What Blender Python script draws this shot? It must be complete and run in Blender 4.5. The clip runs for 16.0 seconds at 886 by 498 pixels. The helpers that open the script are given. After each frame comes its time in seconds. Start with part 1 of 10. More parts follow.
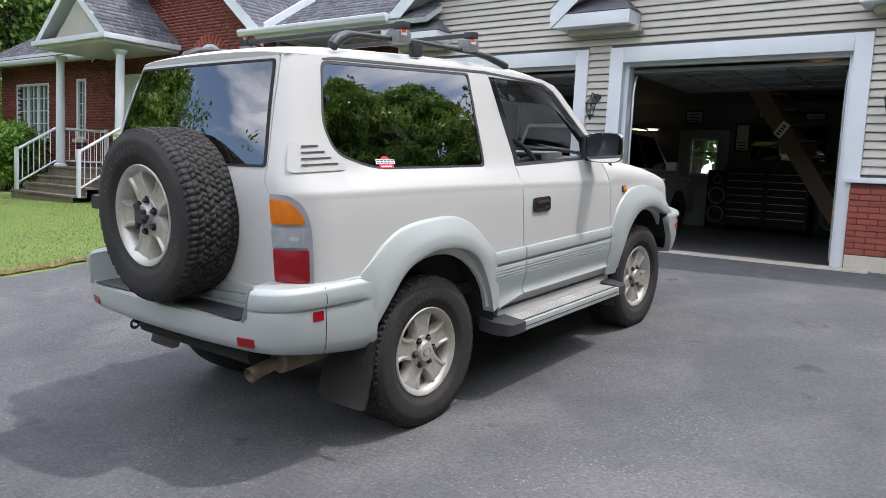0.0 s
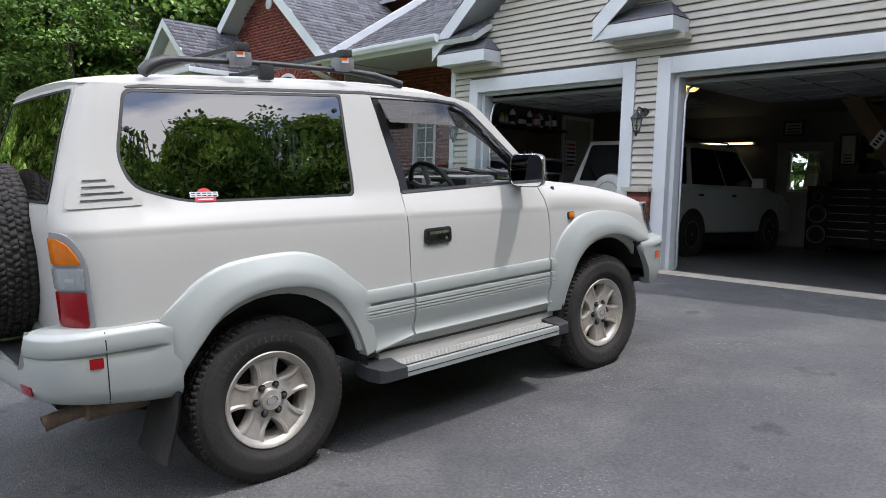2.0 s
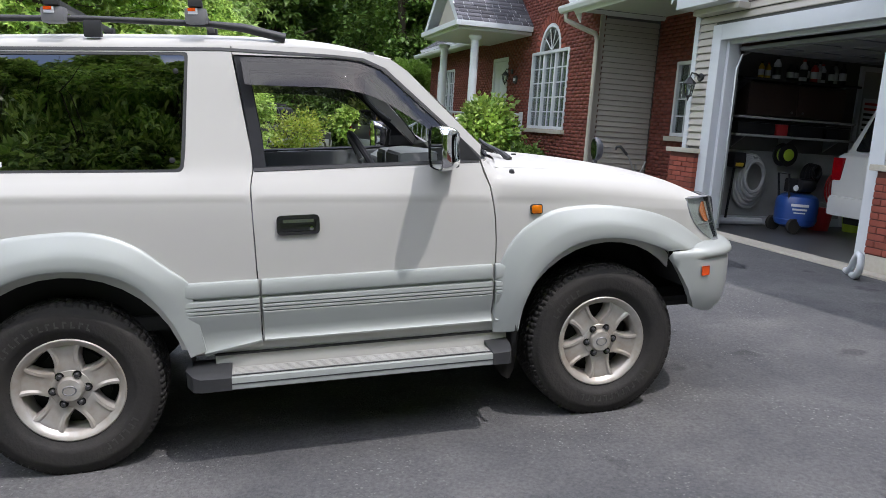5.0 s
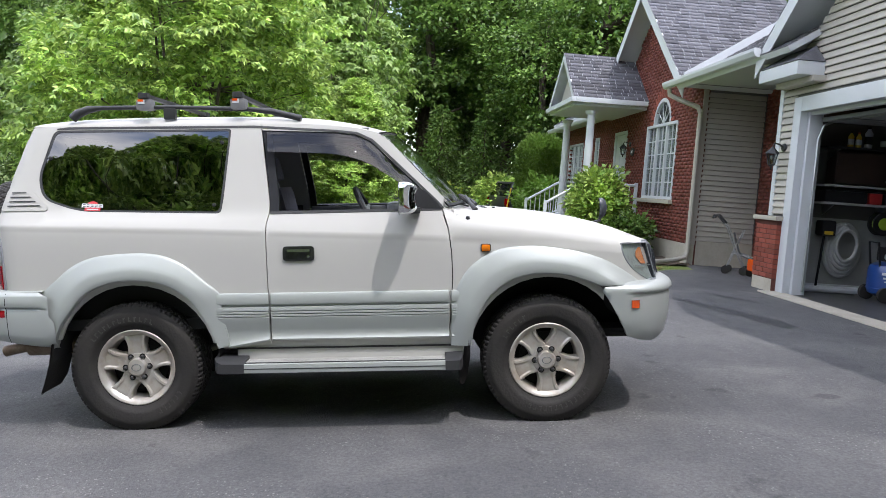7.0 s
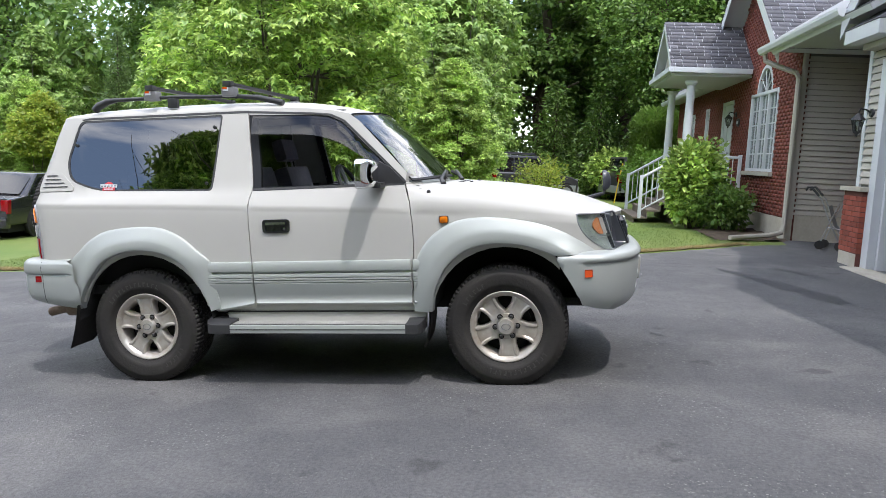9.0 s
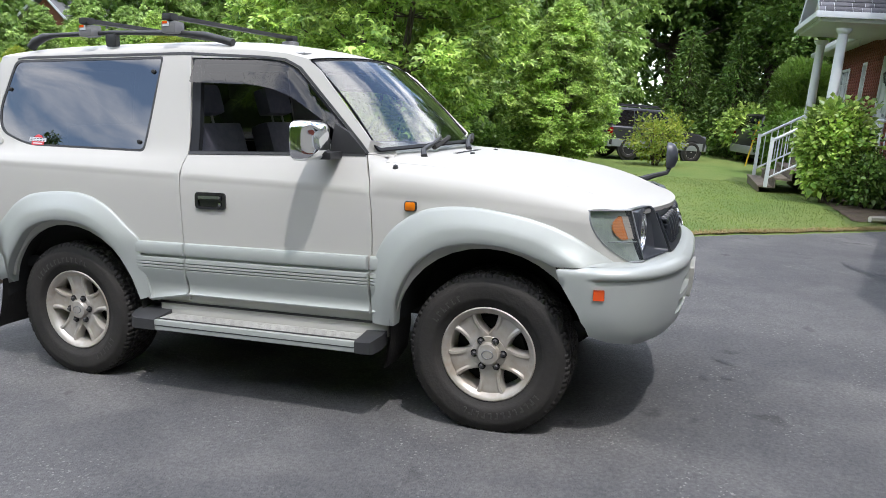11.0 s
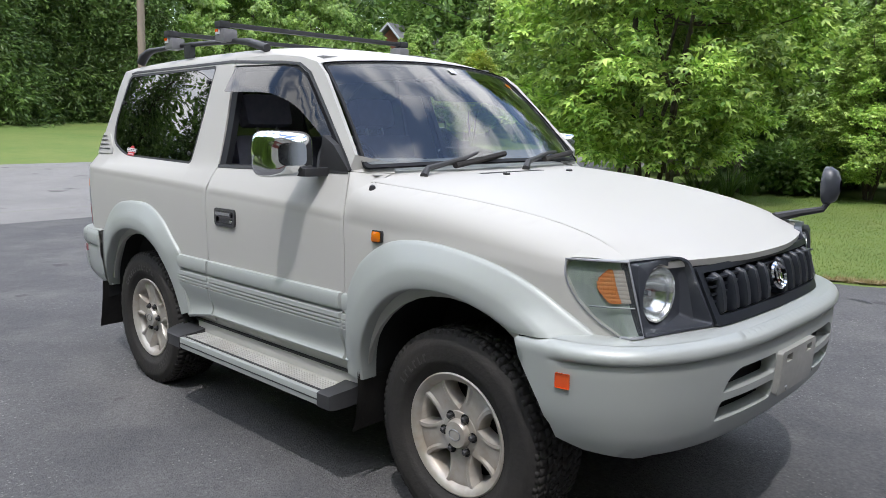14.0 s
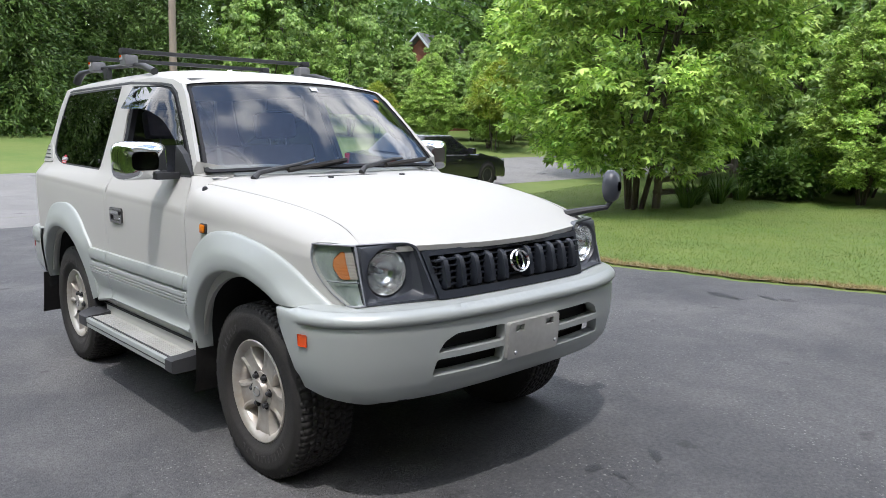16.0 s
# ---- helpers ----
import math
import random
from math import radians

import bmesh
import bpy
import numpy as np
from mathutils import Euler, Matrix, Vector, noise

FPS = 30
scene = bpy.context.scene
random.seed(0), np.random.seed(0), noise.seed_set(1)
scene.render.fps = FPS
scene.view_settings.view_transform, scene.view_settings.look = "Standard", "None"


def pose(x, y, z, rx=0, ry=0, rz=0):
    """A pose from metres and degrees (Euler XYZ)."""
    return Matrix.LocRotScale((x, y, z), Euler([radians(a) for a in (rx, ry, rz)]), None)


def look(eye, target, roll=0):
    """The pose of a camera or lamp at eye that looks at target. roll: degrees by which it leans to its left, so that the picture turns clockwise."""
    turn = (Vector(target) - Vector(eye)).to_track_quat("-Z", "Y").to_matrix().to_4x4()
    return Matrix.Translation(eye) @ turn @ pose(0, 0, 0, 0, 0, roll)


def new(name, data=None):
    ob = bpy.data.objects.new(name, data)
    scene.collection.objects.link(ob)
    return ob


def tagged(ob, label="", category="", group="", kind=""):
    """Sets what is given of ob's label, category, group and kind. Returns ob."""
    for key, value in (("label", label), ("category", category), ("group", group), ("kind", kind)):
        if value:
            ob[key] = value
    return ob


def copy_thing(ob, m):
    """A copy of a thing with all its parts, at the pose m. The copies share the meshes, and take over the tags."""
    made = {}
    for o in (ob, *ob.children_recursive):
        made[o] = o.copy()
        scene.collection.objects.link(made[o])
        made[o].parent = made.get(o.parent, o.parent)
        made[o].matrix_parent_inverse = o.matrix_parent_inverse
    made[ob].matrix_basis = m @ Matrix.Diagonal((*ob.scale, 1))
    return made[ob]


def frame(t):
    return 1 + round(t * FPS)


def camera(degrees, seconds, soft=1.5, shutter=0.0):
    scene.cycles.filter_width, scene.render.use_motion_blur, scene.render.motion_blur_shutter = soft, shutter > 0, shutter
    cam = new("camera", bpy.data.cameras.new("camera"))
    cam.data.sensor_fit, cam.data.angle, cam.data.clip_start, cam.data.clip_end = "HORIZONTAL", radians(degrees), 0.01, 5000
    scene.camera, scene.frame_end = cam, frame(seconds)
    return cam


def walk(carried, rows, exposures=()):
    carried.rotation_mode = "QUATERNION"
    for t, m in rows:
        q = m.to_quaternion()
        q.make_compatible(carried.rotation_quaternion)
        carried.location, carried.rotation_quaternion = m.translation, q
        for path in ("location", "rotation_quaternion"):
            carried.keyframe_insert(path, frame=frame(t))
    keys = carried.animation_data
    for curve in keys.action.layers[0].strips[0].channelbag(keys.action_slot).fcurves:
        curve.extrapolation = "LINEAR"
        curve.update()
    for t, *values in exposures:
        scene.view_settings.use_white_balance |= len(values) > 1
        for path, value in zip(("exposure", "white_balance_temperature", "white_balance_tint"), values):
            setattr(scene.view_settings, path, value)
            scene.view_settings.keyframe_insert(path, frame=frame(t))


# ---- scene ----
cam = camera(61.0, 16.0, soft=0.5)
METRES, EYE, TURN = 11.35, 1.34, 37.0
ROWS = [
    (0.0, 0.0, 0.0, 0.0, 0.29, -5.71, -2.88),
    (0.5, 0.0269, 0.0013, -0.0001, 1.99, -6.12, -2.12),
    (1.0, 0.0624, 0.0047, 0.0015, 5.56, -5.75, -1.96),
    (1.5, 0.0874, 0.0214, 0.0042, 7.67, -4.59, -2.22),
    (2.0, 0.112, 0.0447, 0.0087, 10.55, -4.63, -1.82),
    (2.5, 0.141, 0.0659, 0.0124, 15.47, -5.98, -1.88),
    (3.0, 0.162, 0.0902, 0.0137, 19.45, -7.15, -2.21),
    (5.5, 0.2818, 0.2011, 0.0294, 41.66, -7.52, -3.48),
    (6.0, 0.3137, 0.1956, 0.0261, 44.57, -4.46, -3.24),
    (6.5, 0.3441, 0.1908, 0.0249, 46.57, -4.21, -3.52),
    (7.0, 0.3781, 0.1913, 0.0262, 50.0, -4.86, -3.97),
    (7.5, 0.411, 0.189, 0.0258, 53.17, -5.09, -3.6),
    (8.0, 0.4343, 0.1966, 0.027, 56.02, -5.52, -2.81),
    (10.5, 0.4164, 0.3482, 0.0378, 67.5, -10.47, -4.03),
    (11.0, 0.3859, 0.3626, 0.0413, 70.79, -11.77, -4.52),
    (11.5, 0.3535, 0.3734, 0.0417, 75.68, -11.8, -4.47),
    (12.0, 0.3258, 0.3792, 0.0391, 78.53, -12.59, -3.72),
    (12.5, 0.3087, 0.4, 0.0376, 84.56, -11.9, -3.86),
    (13.0, 0.3132, 0.4298, 0.0388, 89.89, -11.77, -3.78),
    (13.5, 0.3267, 0.4612, 0.0424, 93.06, -12.35, -3.26),
    (14.0, 0.3389, 0.4911, 0.0445, 95.57, -12.16, -3.61),
    (14.5, 0.3544, 0.5184, 0.0463, 98.23, -11.98, -3.47),
    (15.0, 0.367, 0.5437, 0.0506, 99.36, -11.98, -3.3),
    (15.5, 0.3724, 0.57, 0.0521, 99.83, -11.82, -3.44),
    (16.0, 0.376, 0.5836, 0.0533, 98.87, -11.79, -3.07),
]
EXPOSURES = [(0.0, 0.62), (0.5, 0.66), (1.5, 0.60), (2.5, 0.36), (3.0, 0.36), (5.5, 0.46), (6.0, 0.50), (7.5, 0.58), (10.5, 0.54), (11.5, 0.52), (13.0, 0.25), (13.5, 0.24), (14.5, 0.31), (16.0, 0.40)]


def smooth(t):
    k = min(1.0, max(0.0, (t - 6.0) / 4.0))
    return k * k * (3 - 2 * k)


walk(cam, [(t, pose(3.2, -3.2, EYE, 0, 0, TURN) @ pose(METRES * x, METRES * y, METRES * z, 90 + pitch, roll, yaw))
           for t, x, y, z, yaw, pitch, roll in ROWS],
     exposures=[(t, stops + 0.08, 6460, 15 - 2.5 * smooth(t)) for t, stops in EXPOSURES])

# ---- sky and sun ----
SUN_WAY = Vector((0.377, 0.215, 1.02)).normalized()
sun = new("sun", bpy.data.lights.new("sun", "SUN"))
sun.data.energy, sun.data.angle, sun.data.color = 1.88, radians(0.7), (1.0, 0.98, 0.955)
sun.matrix_world = look((20, 12, 55), Vector((20, 12, 55)) - SUN_WAY)
world = bpy.data.worlds.new("world")
scene.world = world
world.use_nodes = True
wn, wl = world.node_tree.nodes, world.node_tree.links
wn.clear()
sky = wn.new("ShaderNodeTexSky")
sky.sky_type, sky.sun_disc = "NISHITA", False
sky.sun_elevation = math.asin(SUN_WAY.z)
sky.sun_rotation = math.atan2(SUN_WAY.x, SUN_WAY.y)
tc = wn.new("ShaderNodeTexCoord")
cl_map = wn.new("ShaderNodeMapping")
cl_map.inputs["Scale"].default_value = (1.0, 1.0, 3.2)
cl_noise = wn.new("ShaderNodeTexNoise")
cl_noise.inputs["Scale"].default_value, cl_noise.inputs["Detail"].default_value = 2.9, 8.0
cl_ramp = wn.new("ShaderNodeValToRGB")
cl_ramp.color_ramp.elements[0].position, cl_ramp.color_ramp.elements[1].position = 0.43, 0.58
cl_mix = wn.new("ShaderNodeMixRGB")
cl_mix.inputs["Color2"].default_value = (9.4, 9.6, 9.9, 1)
bg = wn.new("ShaderNodeBackground")
bg.inputs["Strength"].default_value = 0.258
wout = wn.new("ShaderNodeOutputWorld")
wl.new(tc.outputs["Generated"], cl_map.inputs["Vector"])
wl.new(cl_map.outputs["Vector"], cl_noise.inputs["Vector"])
wl.new(cl_noise.outputs["Fac"], cl_ramp.inputs["Fac"])
wl.new(cl_ramp.outputs["Color"], cl_mix.inputs["Fac"])
wl.new(sky.outputs["Color"], cl_mix.inputs["Color1"])
wl.new(cl_mix.outputs["Color"], bg.inputs["Color"])
wl.new(bg.outputs["Background"], wout.inputs["Surface"])

# ---- materials ----
def mat(name, color, rough=0.6, metal=0.0, second=None, scale=8.0, amount=0.5, bump=0.0, bump_scale=60.0,
        coat=0.0, jitter=0.0, island=False, spec=0.5, stretch=(1, 1, 1), rough_var=0.0):
    """A procedural surface: two colours mixed by noise at two scales, fine relief, random tint by piece."""
    m = bpy.data.materials.new(name)
    m.use_nodes = True
    n, l = m.node_tree.nodes, m.node_tree.links
    b = n["Principled BSDF"]
    b.inputs["Roughness"].default_value, b.inputs["Metallic"].default_value = rough, metal
    b.inputs["Specular IOR Level"].default_value = spec
    if coat:
        b.inputs["Coat Weight"].default_value, b.inputs["Coat Roughness"].default_value = coat, 0.04
    second = second or tuple(c * 0.8 for c in color)
    co = n.new("ShaderNodeTexCoord")
    mp = n.new("ShaderNodeMapping")
    mp.inputs["Scale"].default_value = stretch
    l.new(co.outputs["Object"], mp.inputs["Vector"])
    big, fine = n.new("ShaderNodeTexNoise"), n.new("ShaderNodeTexNoise")
    for node, sc in ((big, scale), (fine, scale * 7.3)):
        node.inputs["Scale"].default_value, node.inputs["Detail"].default_value = sc, 5.0
        l.new(mp.outputs["Vector"], node.inputs["Vector"])
    add = n.new("ShaderNodeMath")
    add.operation = "MULTIPLY_ADD"
    add.inputs[1].default_value = 0.45
    l.new(fine.outputs["Fac"], add.inputs[0])
    l.new(big.outputs["Fac"], add.inputs[2])
    rng = n.new("ShaderNodeMapRange")
    rng.inputs["From Min"].default_value, rng.inputs["From Max"].default_value = 0.5, 0.95
    rng.inputs["To Max"].default_value = amount
    l.new(add.outputs[0], rng.inputs["Value"])
    mix = n.new("ShaderNodeMixRGB")
    mix.inputs["Color1"].default_value, mix.inputs["Color2"].default_value = (*color, 1), (*second, 1)
    l.new(rng.outputs[0], mix.inputs["Fac"])
    last = mix
    if jitter:
        rnd = n.new("ShaderNodeNewGeometry") if island else n.new("ShaderNodeObjectInfo")
        hsv = n.new("ShaderNodeHueSaturation")
        jr = n.new("ShaderNodeMapRange")
        jr.inputs["To Min"].default_value, jr.inputs["To Max"].default_value = 1 - jitter, 1 + jitter
        l.new(rnd.outputs["Random Per Island" if island else "Random"], jr.inputs["Value"])
        l.new(jr.outputs[0], hsv.inputs["Value"])
        l.new(mix.outputs["Color"], hsv.inputs["Color"])
        last = hsv
    l.new(last.outputs["Color"], b.inputs["Base Color"])
    if rough_var:
        rr = n.new("ShaderNodeMapRange")
        rr.inputs["To Min"].default_value, rr.inputs["To Max"].default_value = rough - rough_var, rough + rough_var
        l.new(big.outputs["Fac"], rr.inputs["Value"])
        l.new(rr.outputs[0], b.inputs["Roughness"])
    if bump:
        bn, bp = n.new("ShaderNodeTexNoise"), n.new("ShaderNodeBump")
        bn.inputs["Scale"].default_value, bn.inputs["Detail"].default_value = bump_scale, 6.0
        l.new(mp.outputs["Vector"], bn.inputs["Vector"])
        l.new(bn.outputs["Fac"], bp.inputs["Height"])
        bp.inputs["Strength"].default_value, bp.inputs["Distance"].default_value = bump, 0.01
        l.new(bp.outputs["Normal"], b.inputs["Normal"])
    return m


def leaf_mat(name, color, second, glow=0.35, jitter=0.35):
    m = bpy.data.materials.new(name)
    m.use_nodes = True
    n, l = m.node_tree.nodes, m.node_tree.links
    b, out = n["Principled BSDF"], n["Material Output"]
    geo, mix, hsv = n.new("ShaderNodeNewGeometry"), n.new("ShaderNodeMixRGB"), n.new("ShaderNodeHueSaturation")
    mix.inputs["Color1"].default_value, mix.inputs["Color2"].default_value = (*color, 1), (*second, 1)
    l.new(geo.outputs["Random Per Island"], mix.inputs["Fac"])
    wob, jr = n.new("ShaderNodeTexNoise"), n.new("ShaderNodeMapRange")
    co = n.new("ShaderNodeTexCoord")
    wob.inputs["Scale"].default_value = 0.8
    l.new(co.outputs["Object"], wob.inputs["Vector"])
    jr.inputs["From Min"].default_value, jr.inputs["From Max"].default_value = 0.3, 0.7
    jr.inputs["To Min"].default_value, jr.inputs["To Max"].default_value = 1 - jitter, 1 + jitter
    l.new(wob.outputs["Fac"], jr.inputs["Value"])
    l.new(jr.outputs[0], hsv.inputs["Value"])
    l.new(mix.outputs["Color"], hsv.inputs["Color"])
    l.new(hsv.outputs["Color"], b.inputs["Base Color"])
    b.inputs["Roughness"].default_value = 0.38
    tr, ms = n.new("ShaderNodeBsdfTranslucent"), n.new("ShaderNodeMixShader")
    l.new(hsv.outputs["Color"], tr.inputs["Color"])
    ms.inputs["Fac"].default_value = glow
    l.new(b.outputs[0], ms.inputs[1])
    l.new(tr.outputs[0], ms.inputs[2])
    l.new(ms.outputs[0], out.inputs["Surface"])
    return m


def glass_mat(name, tint, rough=0.0, clear=0.5, gloss=0.06):
    """Thin tinted glass: part of the light passes straight through, the rest is mirrored by Fresnel gloss."""
    m = bpy.data.materials.new(name)
    m.use_nodes = True
    n, l = m.node_tree.nodes, m.node_tree.links
    n.remove(n["Principled BSDF"])
    tr, gl, ms, fr = n.new("ShaderNodeBsdfTransparent"), n.new("ShaderNodeBsdfGlossy"), n.new("ShaderNodeMixShader"), n.new("ShaderNodeLayerWeight")
    tr.inputs["Color"].default_value = (*[c * clear for c in tint], 1)
    gl.inputs["Roughness"].default_value = rough
    fr.inputs["Blend"].default_value = 0.5
    pw, rg = n.new("ShaderNodeMath"), n.new("ShaderNodeMapRange")
    pw.operation = "POWER"
    pw.inputs[1].default_value = 4.5
    rg.inputs["To Min"].default_value = gloss
    l.new(fr.outputs["Facing"], pw.inputs[0])
    l.new(pw.outputs[0], rg.inputs["Value"])
    l.new(rg.outputs[0], ms.inputs[0])
    l.new(tr.outputs[0], ms.inputs[1])
    l.new(gl.outputs[0], ms.inputs[2])
    l.new(ms.outputs[0], n["Material Output"].inputs["Surface"])
    return m


def glow_mat(name, color, power):
    m = bpy.data.materials.new(name)
    m.use_nodes = True
    b = m.node_tree.nodes["Principled BSDF"]
    b.inputs["Base Color"].default_value = (*color, 1)
    b.inputs["Emission Color"].default_value, b.inputs["Emission Strength"].default_value = (*color, 1), power
    return m


def asphalt_mat(name, color, second, chips):
    """Asphalt: fine aggregate, pale chips, wide worn stains."""
    m = mat(name, color, 0.85, second=second, scale=0.7, amount=0.9, bump=0.9, bump_scale=110.0, spec=0.3)
    n, l = m.node_tree.nodes, m.node_tree.links
    b = n["Principled BSDF"]
    src = b.inputs["Base Color"].links[0].from_socket
    co = n.new("ShaderNodeTexCoord")
    vo = n.new("ShaderNodeTexVoronoi")
    vo.inputs["Scale"].default_value = 120.0
    l.new(co.outputs["Object"], vo.inputs["Vector"])
    sep = n.new("ShaderNodeSeparateColor")
    l.new(vo.outputs["Color"], sep.inputs[0])
    ramp = n.new("ShaderNodeMapRange")
    ramp.inputs["From Min"].default_value, ramp.inputs["From Max"].default_value = 0.953, 0.980
    ramp.inputs["To Max"].default_value = chips
    l.new(sep.outputs[0], ramp.inputs["Value"])
    mx = n.new("ShaderNodeMixRGB")
    mx.inputs["Color2"].default_value = (0.40, 0.39, 0.37, 1)
    cn, cr, cm = n.new("ShaderNodeTexNoise"), n.new("ShaderNodeMapRange"), n.new("ShaderNodeMath")
    cn.inputs["Scale"].default_value, cn.inputs["Detail"].default_value = 1.6, 4.0
    cr.inputs["From Min"].default_value, cr.inputs["From Max"].default_value = 0.44, 0.64
    cr.inputs["To Min"].default_value = 0.1
    cm.operation = "MULTIPLY"
    l.new(co.outputs["Object"], cn.inputs["Vector"])
    l.new(cn.outputs["Fac"], cr.inputs["Value"])
    l.new(cr.outputs[0], cm.inputs[0])
    l.new(ramp.outputs[0], cm.inputs[1])
    l.new(cm.outputs[0], mx.inputs["Fac"])
    l.new(src, mx.inputs["Color1"])
    st = n.new("ShaderNodeTexNoise")
    st.inputs["Scale"].default_value, st.inputs["Detail"].default_value, st.inputs["Distortion"].default_value = 1.3, 9.0, 0.4
    l.new(co.outputs["Object"], st.inputs["Vector"])
    sr = n.new("ShaderNodeMapRange")
    sr.inputs["From Min"].default_value, sr.inputs["From Max"].default_value = 0.53, 0.70
    sr.inputs["To Max"].default_value = 0.42
    l.new(st.outputs["Fac"], sr.inputs["Value"])
    m2 = n.new("ShaderNodeMixRGB")
    m2.inputs["Color2"].default_value = (0.17, 0.165, 0.16, 1)
    l.new(sr.outputs[0], m2.inputs["Fac"])
    l.new(mx.outputs[0], m2.inputs["Color1"])
    oil = n.new("ShaderNodeTexNoise")
    oil.inputs["Scale"].default_value, oil.inputs["Detail"].default_value = 2.6, 4.0
    orr = n.new("ShaderNodeMapRange")
    orr.inputs["From Min"].default_value, orr.inputs["From Max"].default_value = 0.66, 0.72
    orr.inputs["To Max"].default_value = 0.55
    l.new(co.outputs["Object"], oil.inputs["Vector"])
    l.new(oil.outputs["Fac"], orr.inputs["Value"])
    m3 = n.new("ShaderNodeMixRGB")
    m3.inputs["Color2"].default_value = (0.028, 0.028, 0.030, 1)
    l.new(orr.outputs[0], m3.inputs["Fac"])
    l.new(m2.outputs[0], m3.inputs["Color1"])
    grit = n.new("ShaderNodeTexNoise")
    grit.inputs["Scale"].default_value, grit.inputs["Detail"].default_value = 55.0, 3.0
    l.new(co.outputs["Object"], grit.inputs["Vector"])
    gr_ = n.new("ShaderNodeMapRange")
    gr_.inputs["From Min"].default_value, gr_.inputs["From Max"].default_value = 0.3, 0.7
    gr_.inputs["To Min"].default_value, gr_.inputs["To Max"].default_value = 0.78, 1.22
    l.new(grit.outputs["Fac"], gr_.inputs["Value"])
    hs = n.new("ShaderNodeHueSaturation")
    l.new(gr_.outputs[0], hs.inputs["Value"])
    l.new(m3.outputs[0], hs.inputs["Color"])
    l.new(hs.outputs[0], b.inputs["Base Color"])
    return m


M_ASPHALT = asphalt_mat("asphalt", (0.070, 0.071, 0.075), (0.118, 0.117, 0.118), 0.36)
M_ROAD = asphalt_mat("road_asphalt", (0.19, 0.185, 0.18), (0.24, 0.235, 0.225), 0.3)
M_GRASS = mat("lawn", (0.090, 0.155, 0.026), 0.85, second=(0.155, 0.19, 0.045), scale=0.6, amount=0.9, bump=0.5, bump_scale=40)
M_BLADE = leaf_mat("grass_blade", (0.105, 0.18, 0.026), (0.20, 0.25, 0.05), 0.45, 0.3)
M_SIDING = mat("cream_vinyl_siding", (0.435, 0.408, 0.36), 0.5, second=(0.375, 0.35, 0.305), scale=2.0, amount=0.5, jitter=0.03, bump=0.06, bump_scale=30)
M_TRIM = mat("white_painted_trim", (0.60, 0.625, 0.65), 0.4, second=(0.52, 0.545, 0.575), scale=3.0, amount=0.4)
M_BRICK = mat("red_brick", (0.27, 0.066, 0.040), 0.85, second=(0.20, 0.05, 0.035), scale=6.0, amount=0.8, jitter=0.22, bump=0.5, bump_scale=70)
M_BRICKS = mat("red_brick_mass", (0.185, 0.045, 0.030), 0.85, second=(0.14, 0.036, 0.026), scale=6.0, amount=0.8, jitter=0.10, island=True, bump=0.5, bump_scale=70)
M_MORTAR = mat("mortar", (0.115, 0.038, 0.029), 0.9, second=(0.09, 0.033, 0.026), scale=9.0, amount=0.7, bump=0.3)
M_CONCRETE = mat("concrete", (0.47, 0.44, 0.37), 0.85, second=(0.35, 0.32, 0.26), scale=3.0, amount=0.8, bump=0.4, bump_scale=40)
# floor colour lowered to carry the dimness inside the garage
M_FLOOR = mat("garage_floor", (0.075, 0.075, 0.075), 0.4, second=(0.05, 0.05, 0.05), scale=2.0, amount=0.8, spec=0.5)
M_SHINGLE = mat("grey_shingle", (0.135, 0.135, 0.15), 0.9, second=(0.09, 0.09, 0.105), scale=14.0, amount=0.7, jitter=0.38, island=True, bump=0.6, bump_scale=150)
# wall and ceiling colour lowered so the garage interior reads as dim
M_INNER = mat("dimmed_garage_wall", (0.13, 0.128, 0.125), 0.7, second=(0.10, 0.098, 0.095), scale=1.5, amount=0.6)
M_BARK = mat("bark", (0.11, 0.085, 0.065), 0.9, second=(0.06, 0.045, 0.035), scale=14.0, amount=0.9, bump=0.9, bump_scale=35, stretch=(1, 1, 0.25))
M_PINE = leaf_mat("conifer_needles", (0.075, 0.14, 0.036), (0.17, 0.26, 0.065), 0.35, 0.4)
# dark-to-pale range widened to imitate shaded and sunlit leaves
M_LEAF = leaf_mat("maple_leaf", (0.145, 0.29, 0.046), (0.60, 0.76, 0.19), 0.29, 0.45)
M_LEAF_LIGHT = leaf_mat("light_maple_leaf", (0.125, 0.245, 0.040), (0.36, 0.50, 0.125), 0.30, 0.42)
M_LEAF_DARK = leaf_mat("dark_leaf", (0.065, 0.145, 0.027), (0.21, 0.33, 0.07), 0.36, 0.45)
M_LEAF_GOLD = leaf_mat("golden_leaf", (0.22, 0.35, 0.05), (0.40, 0.42, 0.07), 0.45, 0.3)
M_BUSH = leaf_mat("bush_leaf", (0.11, 0.24, 0.03), (0.20, 0.33, 0.06), 0.4, 0.3)
M_WHITE = mat("white_pearl_paint", (0.460, 0.453, 0.428), 0.45, second=(0.438, 0.431, 0.404), scale=1.2, amount=0.35, coat=0.06, spec=0.15)
M_SILVER = mat("silver_paint", (0.400, 0.424, 0.408), 0.44, metal=0.25, second=(0.362, 0.385, 0.370), scale=2.0, amount=0.4, coat=0.2, spec=0.35)
M_RUBBER = mat("tyre_rubber", (0.022, 0.021, 0.0205), 0.75, second=(0.048, 0.043, 0.038), scale=5.0, amount=0.5, spec=0.3, bump=0.25, bump_scale=60)
M_TYREBAR = mat("worn_raised_rubber", (0.030, 0.028, 0.027), 0.7, second=(0.055, 0.05, 0.045), scale=9.0, amount=0.6)
